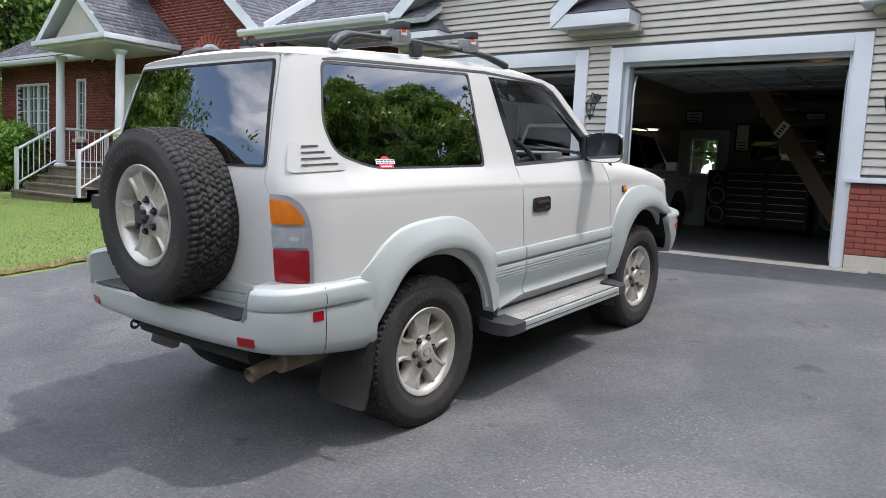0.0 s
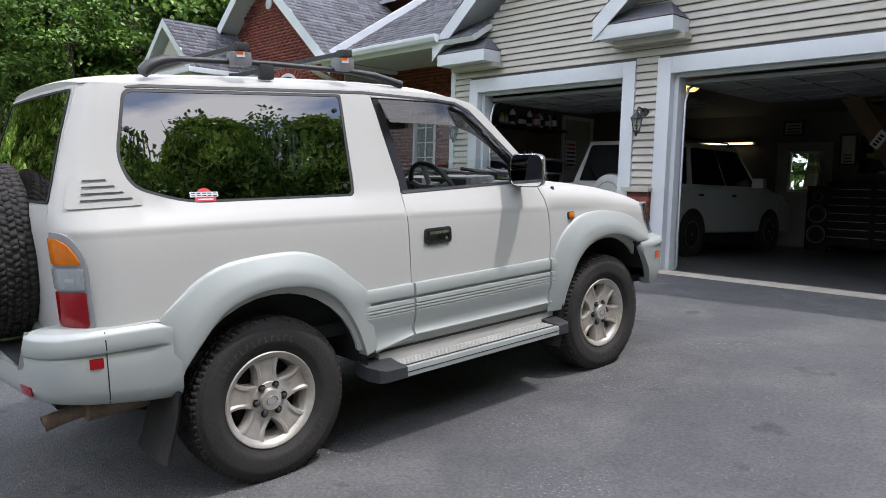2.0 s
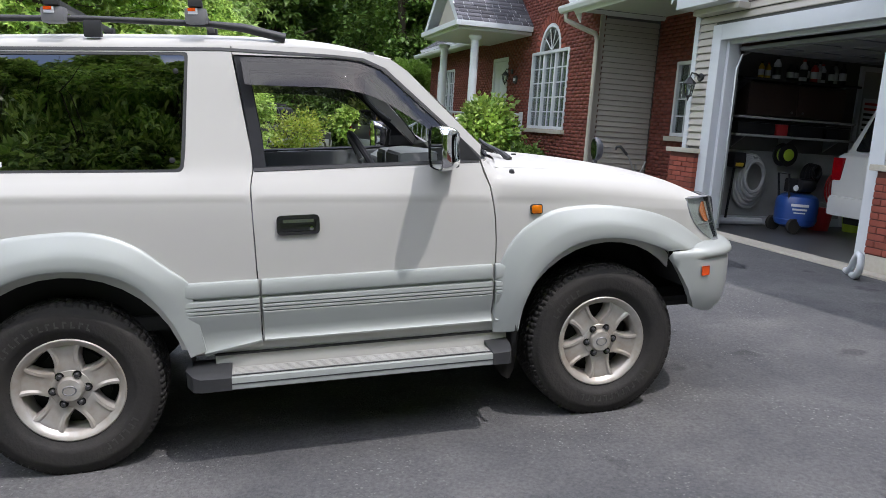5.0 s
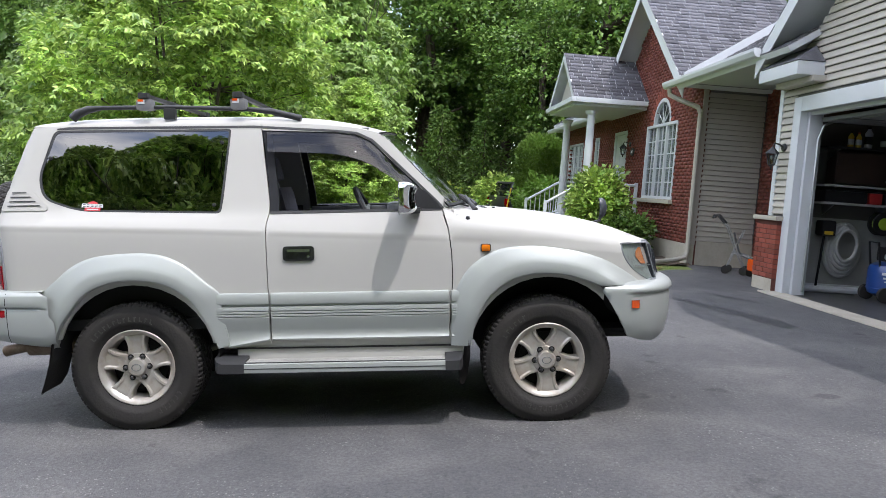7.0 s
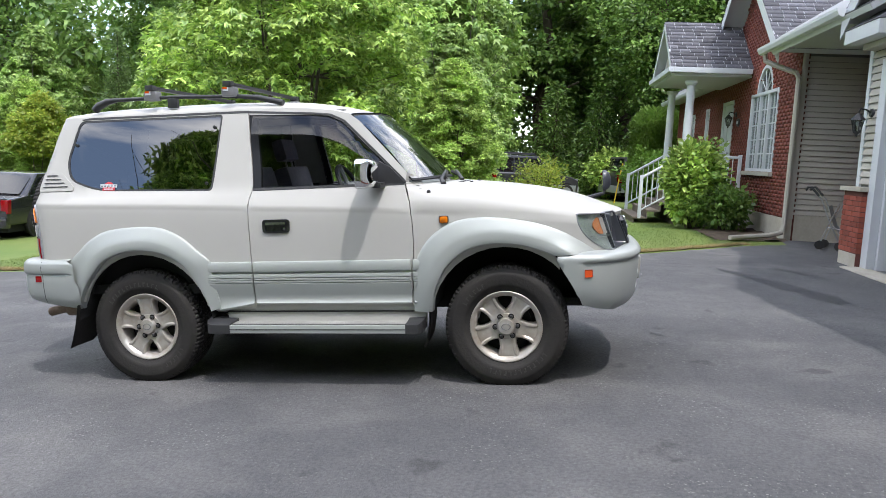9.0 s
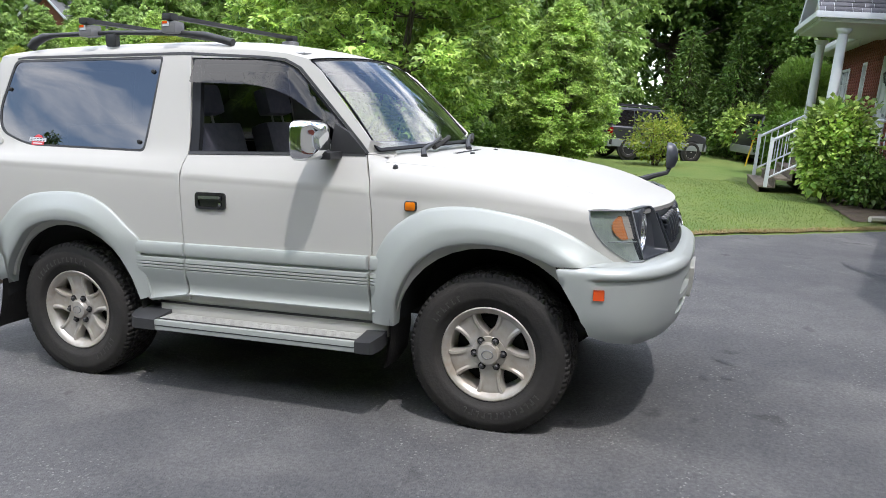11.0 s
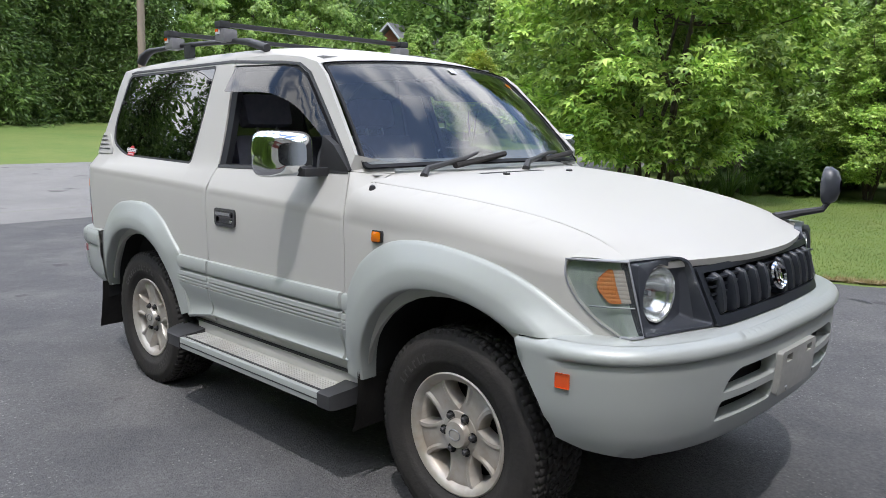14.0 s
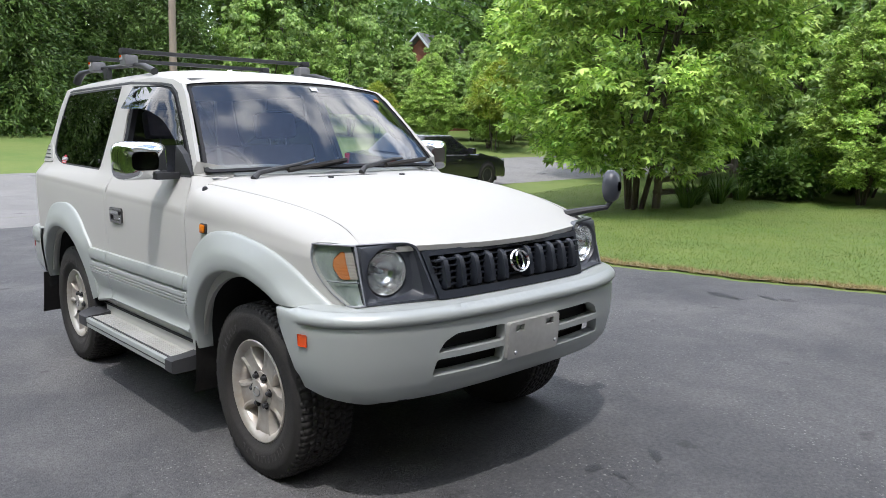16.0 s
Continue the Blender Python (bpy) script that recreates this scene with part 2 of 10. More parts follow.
M_PLASTIC = mat("black_plastic", (0.025, 0.026, 0.028), 0.5, second=(0.04, 0.04, 0.042), scale=7.0, amount=0.6)
M_FRAMEBLACK = mat("dull_black_frame", (0.014, 0.015, 0.018), 0.55, second=(0.022, 0.023, 0.026), scale=9, amount=0.5, spec=0.2)
# near-black, also used on panels that stand in for unlit depth
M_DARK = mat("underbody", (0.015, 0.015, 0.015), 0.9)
M_CHROME = mat("chrome", (0.86, 0.87, 0.88), 0.06, metal=1.0, second=(0.75, 0.75, 0.76), scale=3, amount=0.2)
M_ALLOY = mat("alloy_wheel", (0.48, 0.47, 0.445), 0.34, metal=0.4, second=(0.30, 0.235, 0.165), scale=5.0, amount=0.7)
M_TINT = glass_mat("tinted_glass", (0.10, 0.105, 0.10), clear=0.5, gloss=0.16)
M_CLEAR = glass_mat("clear_glass", (0.86, 0.92, 0.90), clear=0.8, gloss=0.14)
M_SCREEN = glass_mat("windscreen_glass", (0.86, 0.92, 0.91), clear=0.78, gloss=0.14)
M_AMBER = mat("amber_lens", (0.62, 0.165, 0.006), 0.10, second=(0.50, 0.115, 0.005), scale=30, amount=0.7, coat=0.25, spec=0.3)
M_RED = mat("red_lens", (0.25, 0.003, 0.007), 0.10, second=(0.17, 0.002, 0.005), scale=30, amount=0.7, coat=0.25, spec=0.3)
M_SMOKE = glass_mat("smoked_plastic", (0.17, 0.155, 0.16), clear=1.0, gloss=0.055)
M_FABRIC = mat("grey_seat_fabric", (0.24, 0.24, 0.29), 0.95, second=(0.17, 0.17, 0.21), scale=30, amount=0.8, bump=0.4, bump_scale=200)
M_DASH = mat("grey_dashboard", (0.25, 0.255, 0.26), 0.6, second=(0.20, 0.205, 0.21), scale=12, amount=0.5)
M_BLACKPAINT = mat("black_car_paint", (0.012, 0.012, 0.014), 0.25, second=(0.02, 0.02, 0.022), coat=0.8)
M_WOOD = mat("weathered_wood", (0.20, 0.165, 0.13), 0.85, second=(0.11, 0.09, 0.07), scale=6, amount=0.9, bump=0.5, bump_scale=60, stretch=(1, 1, 0.2))
M_LUMBER = mat("pine_lumber", (0.125, 0.075, 0.042), 0.7, second=(0.09, 0.052, 0.03), scale=6, amount=0.8, stretch=(0.3, 0.3, 1))
M_BUSH2 = leaf_mat("cedar_leaf", (0.10, 0.19, 0.03), (0.17, 0.27, 0.05), 0.35, 0.3)
M_POLE = mat("pole_wood", (0.28, 0.22, 0.17), 0.9, second=(0.19, 0.15, 0.12), scale=3, stretch=(4, 4, 0.3))
M_FARROOF = mat("far_roof", (0.2, 0.2, 0.21), 0.9, second=(0.15, 0.15, 0.16), scale=3)
M_DRY = leaf_mat("dry_grass_blade", (0.40, 0.30, 0.15), (0.30, 0.25, 0.11), 0.3, 0.2)
M_EARTH = mat("bed_earth", (0.07, 0.05, 0.035), 0.95, second=(0.11, 0.08, 0.05), scale=6, amount=0.9, bump=0.8, bump_scale=30)
M_SAND = mat("tan_earth", (0.27, 0.21, 0.13), 0.95, second=(0.18, 0.15, 0.08), scale=7, amount=0.9, bump=0.6, bump_scale=50)
# white door panels, greyed to carry the shade under the ceiling
M_DOORSHADE = mat("shade_greyed_door_panel", (0.20, 0.205, 0.21), 0.5, second=(0.16, 0.165, 0.17), scale=3, amount=0.5)
M_PALEWALL = mat("pale_grey_wall_paint", (0.36, 0.365, 0.36), 0.6, second=(0.28, 0.285, 0.28), scale=3, amount=0.7)
M_STAIN = mat("damp_asphalt", (0.030, 0.031, 0.034), 0.6, second=(0.045, 0.046, 0.05), scale=6, amount=0.8, bump=0.8, bump_scale=110)

# ---- building helpers ----
from mathutils.geometry import delaunay_2d_cdt


def finish(name, bm, material, smooth=False, angle=40):
    bmesh.ops.recalc_face_normals(bm, faces=bm.faces)
    me = bpy.data.meshes.new(name)
    bm.to_mesh(me)
    bm.free()
    me.materials.append(material)
    if smooth:
        me.shade_smooth()
        me.set_sharp_from_angle(angle=radians(angle))
    return new(name, me)


def part(name, bm, material, parent, label="", smooth=True, angle=40):
    """Links a bmesh as one mesh object under a thing or a part."""
    ob = finish(name, bm, material, smooth, angle)
    ob.parent = parent
    if label:
        ob["label"] = label
    return ob


def thing(name, m, label, category, group="", kind=""):
    ob = new(name)
    ob.empty_display_size = 0.1
    ob.matrix_basis = m
    return tagged(ob, label, category, group, kind)


def solid(name, bm, material, label, category, group="", kind="", smooth=False):
    return tagged(finish(name, bm, material, smooth), label, category, group, kind)


def box(bm, x0, x1, y0, y1, z0, z1, bevel=0.0, m=None, segs=2):
    vs = bmesh.ops.create_cube(bm, size=1.0)["verts"]
    mt = Matrix.Translation(((x0 + x1) / 2, (y0 + y1) / 2, (z0 + z1) / 2)) @ Matrix.Diagonal((abs(x1 - x0), abs(y1 - y0), abs(z1 - z0), 1))
    bmesh.ops.transform(bm, matrix=(m @ mt) if m else mt, verts=vs)
    if bevel:
        es = list({e for v in vs for e in v.link_edges})
        bmesh.ops.bevel(bm, geom=es, offset=bevel, segments=segs, profile=0.7, affect="EDGES")
    return bm


def box_bm(*a, **k):
    return box(bmesh.new(), *a, **k)


def tube(bm, pts, r, segs=8, cap=True):
    """A round bar along points; r is one radius or one for each point."""
    pts = [Vector(p) for p in pts]
    rs = r if isinstance(r, (list, tuple)) else [r] * len(pts)
    rings, side = [], None
    for i, p in enumerate(pts):
        d = (pts[min(i + 1, len(pts) - 1)] - pts[max(i - 1, 0)]).normalized()
        if side is None:
            side = d.cross(Vector((0, 0, 1)) if abs(d.z) < 0.9 else Vector((1, 0, 0))).normalized()
        side = (side - d * side.dot(d)).normalized()
        up = d.cross(side)
        rings.append([bm.verts.new(p + (side * math.cos(a) + up * math.sin(a)) * rs[i]) for a in [2 * math.pi * k / segs for k in range(segs)]])
    for a, b in zip(rings, rings[1:]):
        for k in range(segs):
            bm.faces.new((a[k], a[(k + 1) % segs], b[(k + 1) % segs], b[k]))
    if cap:
        bm.faces.new(rings[0][::-1])
        bm.faces.new(rings[-1])
    return bm


def lathe(bm, profile, segs=48, axis="x", m=None, closed=False, caps=False):
    """Turns (radius, along) pairs about an axis."""
    rings = []
    for r, h in profile:
        ring = []
        for k in range(segs):
            a = 2 * math.pi * k / segs
            c, s = r * math.cos(a), r * math.sin(a)
            p = Vector({"x": (h, c, s), "y": (c, h, s), "z": (c, s, h)}[axis])
            ring.append(bm.verts.new(m @ p if m else p))
        rings.append(ring)
    pairs = list(zip(rings, rings[1:])) + ([(rings[-1], rings[0])] if closed else [])
    for a, b in pairs:
        for k in range(segs):
            bm.faces.new((a[k], a[(k + 1) % segs], b[(k + 1) % segs], b[k]))
    if caps:
        for ring in (rings[0], rings[-1]):
            if (ring[0].co - ring[segs // 2].co).length > 0.002:
                bm.faces.new(ring)
    return bm


def loft(bm, rows, close_u=False, close_v=False):
    """Skins rows of points."""
    vs = [[bm.verts.new(p) for p in row] for row in rows]
    nu = len(vs)
    nv = len(vs[0])
    for i in range(nu if close_u else nu - 1):
        for j in range(nv if close_v else nv - 1):
            a, b = vs[i], vs[(i + 1) % nu]
            bm.faces.new((a[j], a[(j + 1) % nv], b[(j + 1) % nv], b[j]))
    return vs


def prism(bm, poly, d0, d1, plane="yz", m=None):
    """A flat outline pushed between two depths along the third axis."""
    def at(u, v, d):
        p = Vector({"yz": (d, u, v), "xz": (u, d, v), "xy": (u, v, d)}[plane])
        return m @ p if m else p
    a = [bm.verts.new(at(u, v, d0)) for u, v in poly]
    b = [bm.verts.new(at(u, v, d1)) for u, v in poly]
    bm.faces.new(a)
    bm.faces.new(b[::-1])
    for i in range(len(poly)):
        j = (i + 1) % len(poly)
        bm.faces.new((a[i], b[i], b[j], a[j]))
    return bm


def inside(p, poly):
    x, y = p
    hit = False
    for (x0, y0), (x1, y1) in zip(poly, poly[1:] + poly[:1]):
        if (y0 > y) != (y1 > y) and x < (x1 - x0) * (y - y0) / (y1 - y0) + x0:
            hit = not hit
    return hit


def dense(poly, step):
    out = []
    for (x0, y0), (x1, y1) in zip(poly, poly[1:] + poly[:1]):
        k = max(1, int(math.hypot(x1 - x0, y1 - y0) / step))
        out += [(x0 + (x1 - x0) * i / k, y0 + (y1 - y0) * i / k) for i in range(k)]
    return out


def arc(cx, cy, r, a0, a1, n=8):
    return [(cx + r * math.cos(radians(a0 + (a1 - a0) * i / n)), cy + r * math.sin(radians(a0 + (a1 - a0) * i / n))) for i in range(n + 1)]


def rounded(poly, r, n=4):
    """Rounds the corners of an outline; r is one radius or one for each corner."""
    out = []
    k = len(poly)
    for i in range(k):
        p, a, b = Vector(poly[i]), Vector(poly[i - 1]), Vector(poly[(i + 1) % k])
        ri = r[i] if isinstance(r, (list, tuple)) else r
        if ri <= 0:
            out.append(tuple(p))
            continue
        u, v = (a - p), (b - p)
        t = min(ri, u.length * 0.45, v.length * 0.45)
        s, e = p + u.normalized() * t, p + v.normalized() * t
        for j in range(n + 1):
            f = j / n
            out.append(tuple((1 - f) ** 2 * s + 2 * f * (1 - f) * p + f * f * e))
    return out


def sheet(bm, poly, holes, step, fn, thick=0.0, flip=False, extra=()):
    """A curved panel: an outline with holes, meshed in the flat and carried into space by fn(u, v); thick turns its rims inward along fn's normal."""
    loops = [dense(poly, step)] + [dense(h, step) for h in holes]
    co, ed = [], []
    for lp in loops:
        s = len(co)
        co += lp
        ed += [(s + i, s + (i + 1) % len(lp)) for i in range(len(lp))]
    us, vs = [p[0] for p in poly], [p[1] for p in poly]
    u, grid = min(us) + step / 2, []
    edge = [p for lp in loops for p in lp]
    ea = np.array(edge)
    add = [p for p in extra if inside(p, poly) and not any(inside(p, h) for h in holes) and np.min(np.abs(ea - p).max(axis=1)) > 0.004]
    if add:
        co += add
        ea = np.array(edge + add)
    while u < max(us):
        v = min(vs) + step / 2
        while v < max(vs):
            if inside((u, v), poly) and not any(inside((u, v), h) for h in holes) and np.min(np.abs(ea - (u, v)).max(axis=1)) > step * 0.45:
                grid.append((u, v))
            v += step
        u += step
    co += grid
    res = delaunay_2d_cdt([Vector(p) for p in co], ed, [], 0, 1e-6)
    pts, faces = res[0], res[2]
    vmap = {}
    e = 1e-3

    def vert(i, depth):
        if (i, depth) not in vmap:
            p = Vector(fn(*pts[i]))
            if depth:
                nrm = (Vector(fn(pts[i][0] + e, pts[i][1])) - p).cross(Vector(fn(pts[i][0], pts[i][1] + e)) - p)
                p = p - nrm.normalized() * (thick if not flip else -thick)
            vmap[(i, depth)] = bm.verts.new(p)
        return vmap[(i, depth)]
    count = {}
    for f in faces:
        c = sum((pts[i] for i in f), Vector((0, 0))) / len(f)
        if inside(c, poly) and not any(inside(c, h) for h in holes):
            bm.faces.new([vert(i, 0) for i in f])
            for a, b in zip(f, f[1:] + f[:1]):
                count[(min(a, b), max(a, b))] = count.get((min(a, b), max(a, b)), 0) + 1
    if thick:
        for (a, b), k in count.items():
            if k == 1:
                bm.faces.new((vert(a, 0), vert(b, 0), vert(b, 1), vert(a, 1)))
    return bm


def mesh_np(name, verts, faces, material):
    """A mesh object from arrays of places and of corner numbers (all faces of one size)."""
    me = bpy.data.meshes.new(name)
    verts, faces = np.asarray(verts, dtype=np.float32), np.asarray(faces, dtype=np.int32)
    k = faces.shape[1]
    me.vertices.add(len(verts))
    me.vertices.foreach_set("co", verts.ravel())
    me.loops.add(faces.size)
    me.loops.foreach_set("vertex_index", faces.ravel())
    me.polygons.add(len(faces))
    me.polygons.foreach_set("loop_start", np.arange(0, faces.size, k, dtype=np.int32))
    me.polygons.foreach_set("loop_total", np.full(len(faces), k, dtype=np.int32))
    me.update(calc_edges=True)
    me.materials.append(material)
    return new(name, me)


def smooth_step(a, b, x):
    t = min(1.0, max(0.0, (x - a) / (b - a)))
    return t * t * (3 - 2 * t)


def lerp_table(table, x):
    if x <= table[0][0]:
        return table[0][1]
    for (x0, y0), (x1, y1) in zip(table, table[1:]):
        if x <= x1:
            return y0 + (y1 - y0) * (x - x0) / (x1 - x0)
    return table[-1][1]


def curve_table(table, x):
    """Smooth (Catmull-Rom) reading of a table of x, value."""
    n = len(table)
    if x <= table[0][0]:
        return table[0][1]
    if x >= table[-1][0]:
        return table[-1][1]
    for i in range(n - 1):
        if x <= table[i + 1][0]:
            break
    x0, y0 = table[i]
    x1, y1 = table[i + 1]
    ma = (y1 - table[i - 1][1]) / (x1 - table[i - 1][0]) if i > 0 else (y1 - y0) / (x1 - x0)
    mb = (table[i + 2][1] - y0) / (table[i + 2][0] - x0) if i + 2 < n else (y1 - y0) / (x1 - x0)
    h = x1 - x0
    t = (x - x0) / h
    return (2 * t**3 - 3 * t * t + 1) * y0 + (t**3 - 2 * t * t + t) * h * ma + (-2 * t**3 + 3 * t * t) * y1 + (t**3 - t * t) * h * mb

# ---- ground, driveway, road ----
GROUND = [(-400, -0.55), (-9.5, -0.55), (-7.5, -0.5), (2.6, 0.353), (3.6, 0.415), (6.3, 0.5), (400, 0.5)]


def ground_z(x, y):
    z = lerp_table(GROUND, y)
    if y < 6.3:
        far = smooth_step(-9, -16, x) * 0.5
        z = z * (1 - far) + (0.28 if y > -6 else lerp_table([(-9, -0.5), (-6, 0.28)], y)) * far
    return z


def axis_steps(stops):
    out = []
    for a, b, s in stops:
        k = max(1, int(abs(b - a) / s))
        out += [a + (b - a) * i / k for i in range(k)]
    return out + [stops[-1][1]]


def ground_sheet(bm, xs, ys, dz, keep=None):
    vs = {}
    for i in range(len(xs) - 1):
        for j in range(len(ys) - 1):
            if keep and not keep((xs[i] + xs[i + 1]) / 2, (ys[j] + ys[j + 1]) / 2):
                continue
            q = []
            for a, b in ((i, j), (i + 1, j), (i + 1, j + 1), (i, j + 1)):
                if (a, b) not in vs:
                    vs[(a, b)] = bm.verts.new((xs[a], ys[b], ground_z(xs[a], ys[b]) + dz))
                q.append(vs[(a, b)])
            bm.faces.new(q)
    return bm


# one sheet of earth and grass reaching the horizon
gx = axis_steps([(-400, -60, 20), (-60, -20, 2), (-20, 12, 0.8), (12, 60, 4), (60, 400, 20)])
gy = axis_steps([(-400, -40, 20), (-40, -16, 2), (-16, 8, 0.6), (8, 60, 4), (60, 400, 20)])
ground = solid("ground", ground_sheet(bmesh.new(), gx, gy, -0.02), M_GRASS, "mown green lawn around the driveway and road", "ground", kind="structure", smooth=True)

# the driveway with its wavering left edge
DRIVE_EDGE = [(-9.4, -6.4), (-7.5, -5.3), (-4, -4.75), (0.0, -4.72), (1.0, -4.78), (2.4, -5.0), (3.2, -5.4), (4.0, -6.0), (4.8, -6.6), (5.3, -7.1), (6.3, -7.6)]


def drive_left(y):
    return curve_table(DRIVE_EDGE, y) + 0.035 * math.sin(y * 5.1) + 0.02 * math.sin(y * 13.7)


bm = bmesh.new()
ys = axis_steps([(-9.5, 8.0, 0.16)])
rows = []
for y in ys:
    left = drive_left(min(y, 6.3)) if y < 6.32 else -8.5
    rows.append([(left + (9.0 - left) * k / 40, y, ground_z(left + (9.0 - left) * k / 40, y) + (0.0 if k else -0.03)) for k in range(41)])
loft(bm, rows)
driveway = solid("driveway", bm, M_ASPHALT, "dark grey asphalt driveway, worn and stained", "driveway", kind="structure", smooth=True)

bm = bmesh.new()
loft(bm, [[(x, y, ground_z(0, y) + 0.006) for x in axis_steps([(-160, 120, 10)])] for y in axis_steps([(-15.6, -9.5, 0.6)])])
loft(bm, [[(x, y, ground_z(0, y) + 0.004) for x in (-5.6, -2, 2, 6, 8)] for y in (-9.5, -8.9, -8.4)])
road = solid("road", bm, M_ROAD, "pale grey asphalt road along the lawns", "road", kind="structure")

# ---- garage wing and house ----
FY, FLOOR_Z = 6.31, 0.5
G1, G2, DOOR_TOP = (-4.44, -1.80), (-1.12, 1.62), 2.93
GX0, GX1, PITCH, EAVE = -5.0, 5.6, 0.84, 3.36
GPEAK = (GX0 + GX1) / 2


def board_wall(name, rows, parent, at, step=0.094, mat_=None):
    """Clapboards as separate pieces: rows gives (z, [(u0, u1), ...]); at(u, z, out) places a point."""
    for z, runs in rows:
        for u0, u1 in runs:
            if u1 - u0 < 0.02:
                continue
            bm_ = bmesh.new()
            prof = [(0.000, z + 0.008), (0.026, z + 0.003), (0.030, z + 0.009), (0.030, z + 0.015), (0.014, z + step * 0.75), (0.004, z + step - 0.002), (0.0, z + step)]
            loft(bm_, [[at(u, zz, o) for o, zz in prof] for u in (u0, u1)])
            for u in (u0, u1):
                bm_.faces.new([bm_.verts.new(at(u, zz, o)) for o, zz in prof])
            part(name, bm_, mat_ or M_SIDING, parent, smooth=False)


# the garage front: a thick wall with two door openings and a gable over it
def garage_front():
    bm_ = bmesh.new()
    outline = [(GX0, FLOOR_Z - 0.3), (GX1, FLOOR_Z - 0.3), (GX1, EAVE), (GPEAK, EAVE + PITCH * (GPEAK - GX0)), (GX0, EAVE)]
    holes = [[(a, FLOOR_Z - 0.28), (b, FLOOR_Z - 0.28), (b, DOOR_TOP), (a, DOOR_TOP)] for a, b in (G1, G2)]
    sheet(bm_, outline, holes, 0.6, lambda u, v: (u, FY, v), 0.16)
    sheet(bm_, outline, holes, 0.6, lambda u, v: (u, FY + 0.16, v))
    return tagged(finish("wall_front", bm_, M_INNER), "cream clapboard garage front with two open doors", "wall", kind="structure")


wall_front = garage_front()
# boards, cut round the openings and under the gables
rows = []
z = 0.62
SG0, SG1 = -1.75, 2.35
while z < 7.6:
    half = (z + 0.06 - EAVE) / PITCH if z + 0.06 > EAVE else 0
    lo, hi = GX0 + max(0, half), GX1 - max(0, half)
    runs = [(lo, hi)]
    cuts = []
    if z < 3.1:
        cuts += [(-4.62, -1.63), (-1.30, 1.80)]
    if z < 1.52:
        cuts += [(-5.4, -4.6), (1.6, 6)]
    for c0, c1 in cuts:
        nxt = []
        for a, b in runs:
            if c1 <= a or c0 >= b:
                nxt.append((a, b))
            else:
                nxt += [(a, min(b, c0))] if a < c0 else []
                nxt += [(max(a, c1), b)] if b > c1 else []
        runs = nxt
    rows.append((z, [(a, b) for a, b in runs if b - a > 0.03]))
    z += 0.094
board_wall("siding_board", rows, wall_front, lambda u, zz, o: (u, FY - o, zz))

# white door casings, jambs and the raised doors
def casing(name, a, b):
    t = thing(name, pose(0, 0, 0), "white casing round an open garage door", "door frame", kind="structure")
    for n, args in (("side_board", (a - 0.18, a + 0.006, FLOOR_Z, 3.12)), ("side_board", (b - 0.006, b + 0.18, FLOOR_Z, 3.12)), ("head_board", (a + 0.007, b - 0.007, DOOR_TOP - 0.006, 3.12))):
        x0, x1, z0, z1 = args
        part(n, box_bm(x0, x1, FY - 0.045, FY + 0.06, z0 - (0.02 if n == "side_board" else 0), z1, 0.006), M_TRIM, t)
    for x0, x1 in ((a, a + 0.05), (b - 0.05, b)):
        part("stop", box_bm(x0, x1, FY + 0.07, FY + 0.15, FLOOR_Z, DOOR_TOP, 0.004), M_TRIM, t)
    part("head_stop", box_bm(a + 0.05, b - 0.05, FY + 0.07, FY + 0.15, DOOR_TOP - 0.05, DOOR_TOP, 0.004), M_TRIM, t)
    for x0, x1 in ((a - 0.012, a + 0.058), (b - 0.058, b + 0.012)):
        part("jamb", box_bm(x0, x1, FY + 0.062, FY + 0.24, FLOOR_Z, DOOR_TOP, 0.003), M_TRIM, t)
    d = thing("garage_door", pose(0, 0, 0), "white panelled garage door, raised under the ceiling", "garage door", "raised garage doors")
    for k in range(4):
        y0 = FY + 0.22 + 0.56 * k
        bm_ = box_bm(a + 0.03, b - 0.03, y0, y0 + 0.55, DOOR_TOP - 0.12, DOOR_TOP - 0.07, 0.006)
        for j in range(4):
            w = (b - a - 0.2) / 4
            box(bm_, a + 0.1 + w * j + 0.05, a + 0.1 + w * (j + 1) - 0.05, y0 + 0.08, y0 + 0.47, DOOR_TOP - 0.132, DOOR_TOP - 0.12, 0.004)
        part("panel", bm_, M_DOORSHADE, d)
    for x in (a + 0.085, b - 0.085):
        bm_ = tube(bmesh.new(), [(x, FY + 0.19, FLOOR_Z + 0.05), (x, FY + 0.19, DOOR_TOP - 0.35), (x, FY + 0.25, DOOR_TOP - 0.17), (x, FY + 0.4, DOOR_TOP - 0.10), (x, FY + 2.6, DOOR_TOP - 0.10)], 0.018, 6)
        part("track", bm_, M_STEEL, d)
    return t


M_STEEL = mat("galvanised_steel", (0.45, 0.46, 0.47), 0.4, metal=0.8, second=(0.3, 0.3, 0.31), scale=12)
casing("door_1", *G1)
casing("door_2", *G2)
solid("door_sill", box_bm(G1[0] - 0.2, 2.0, 6.03, FY + 0.03, FLOOR_Z - 0.1, FLOOR_Z + 0.012, 0.01), M_CONCRETE, "pale concrete sill along the garage doors", "sill", kind="structure")


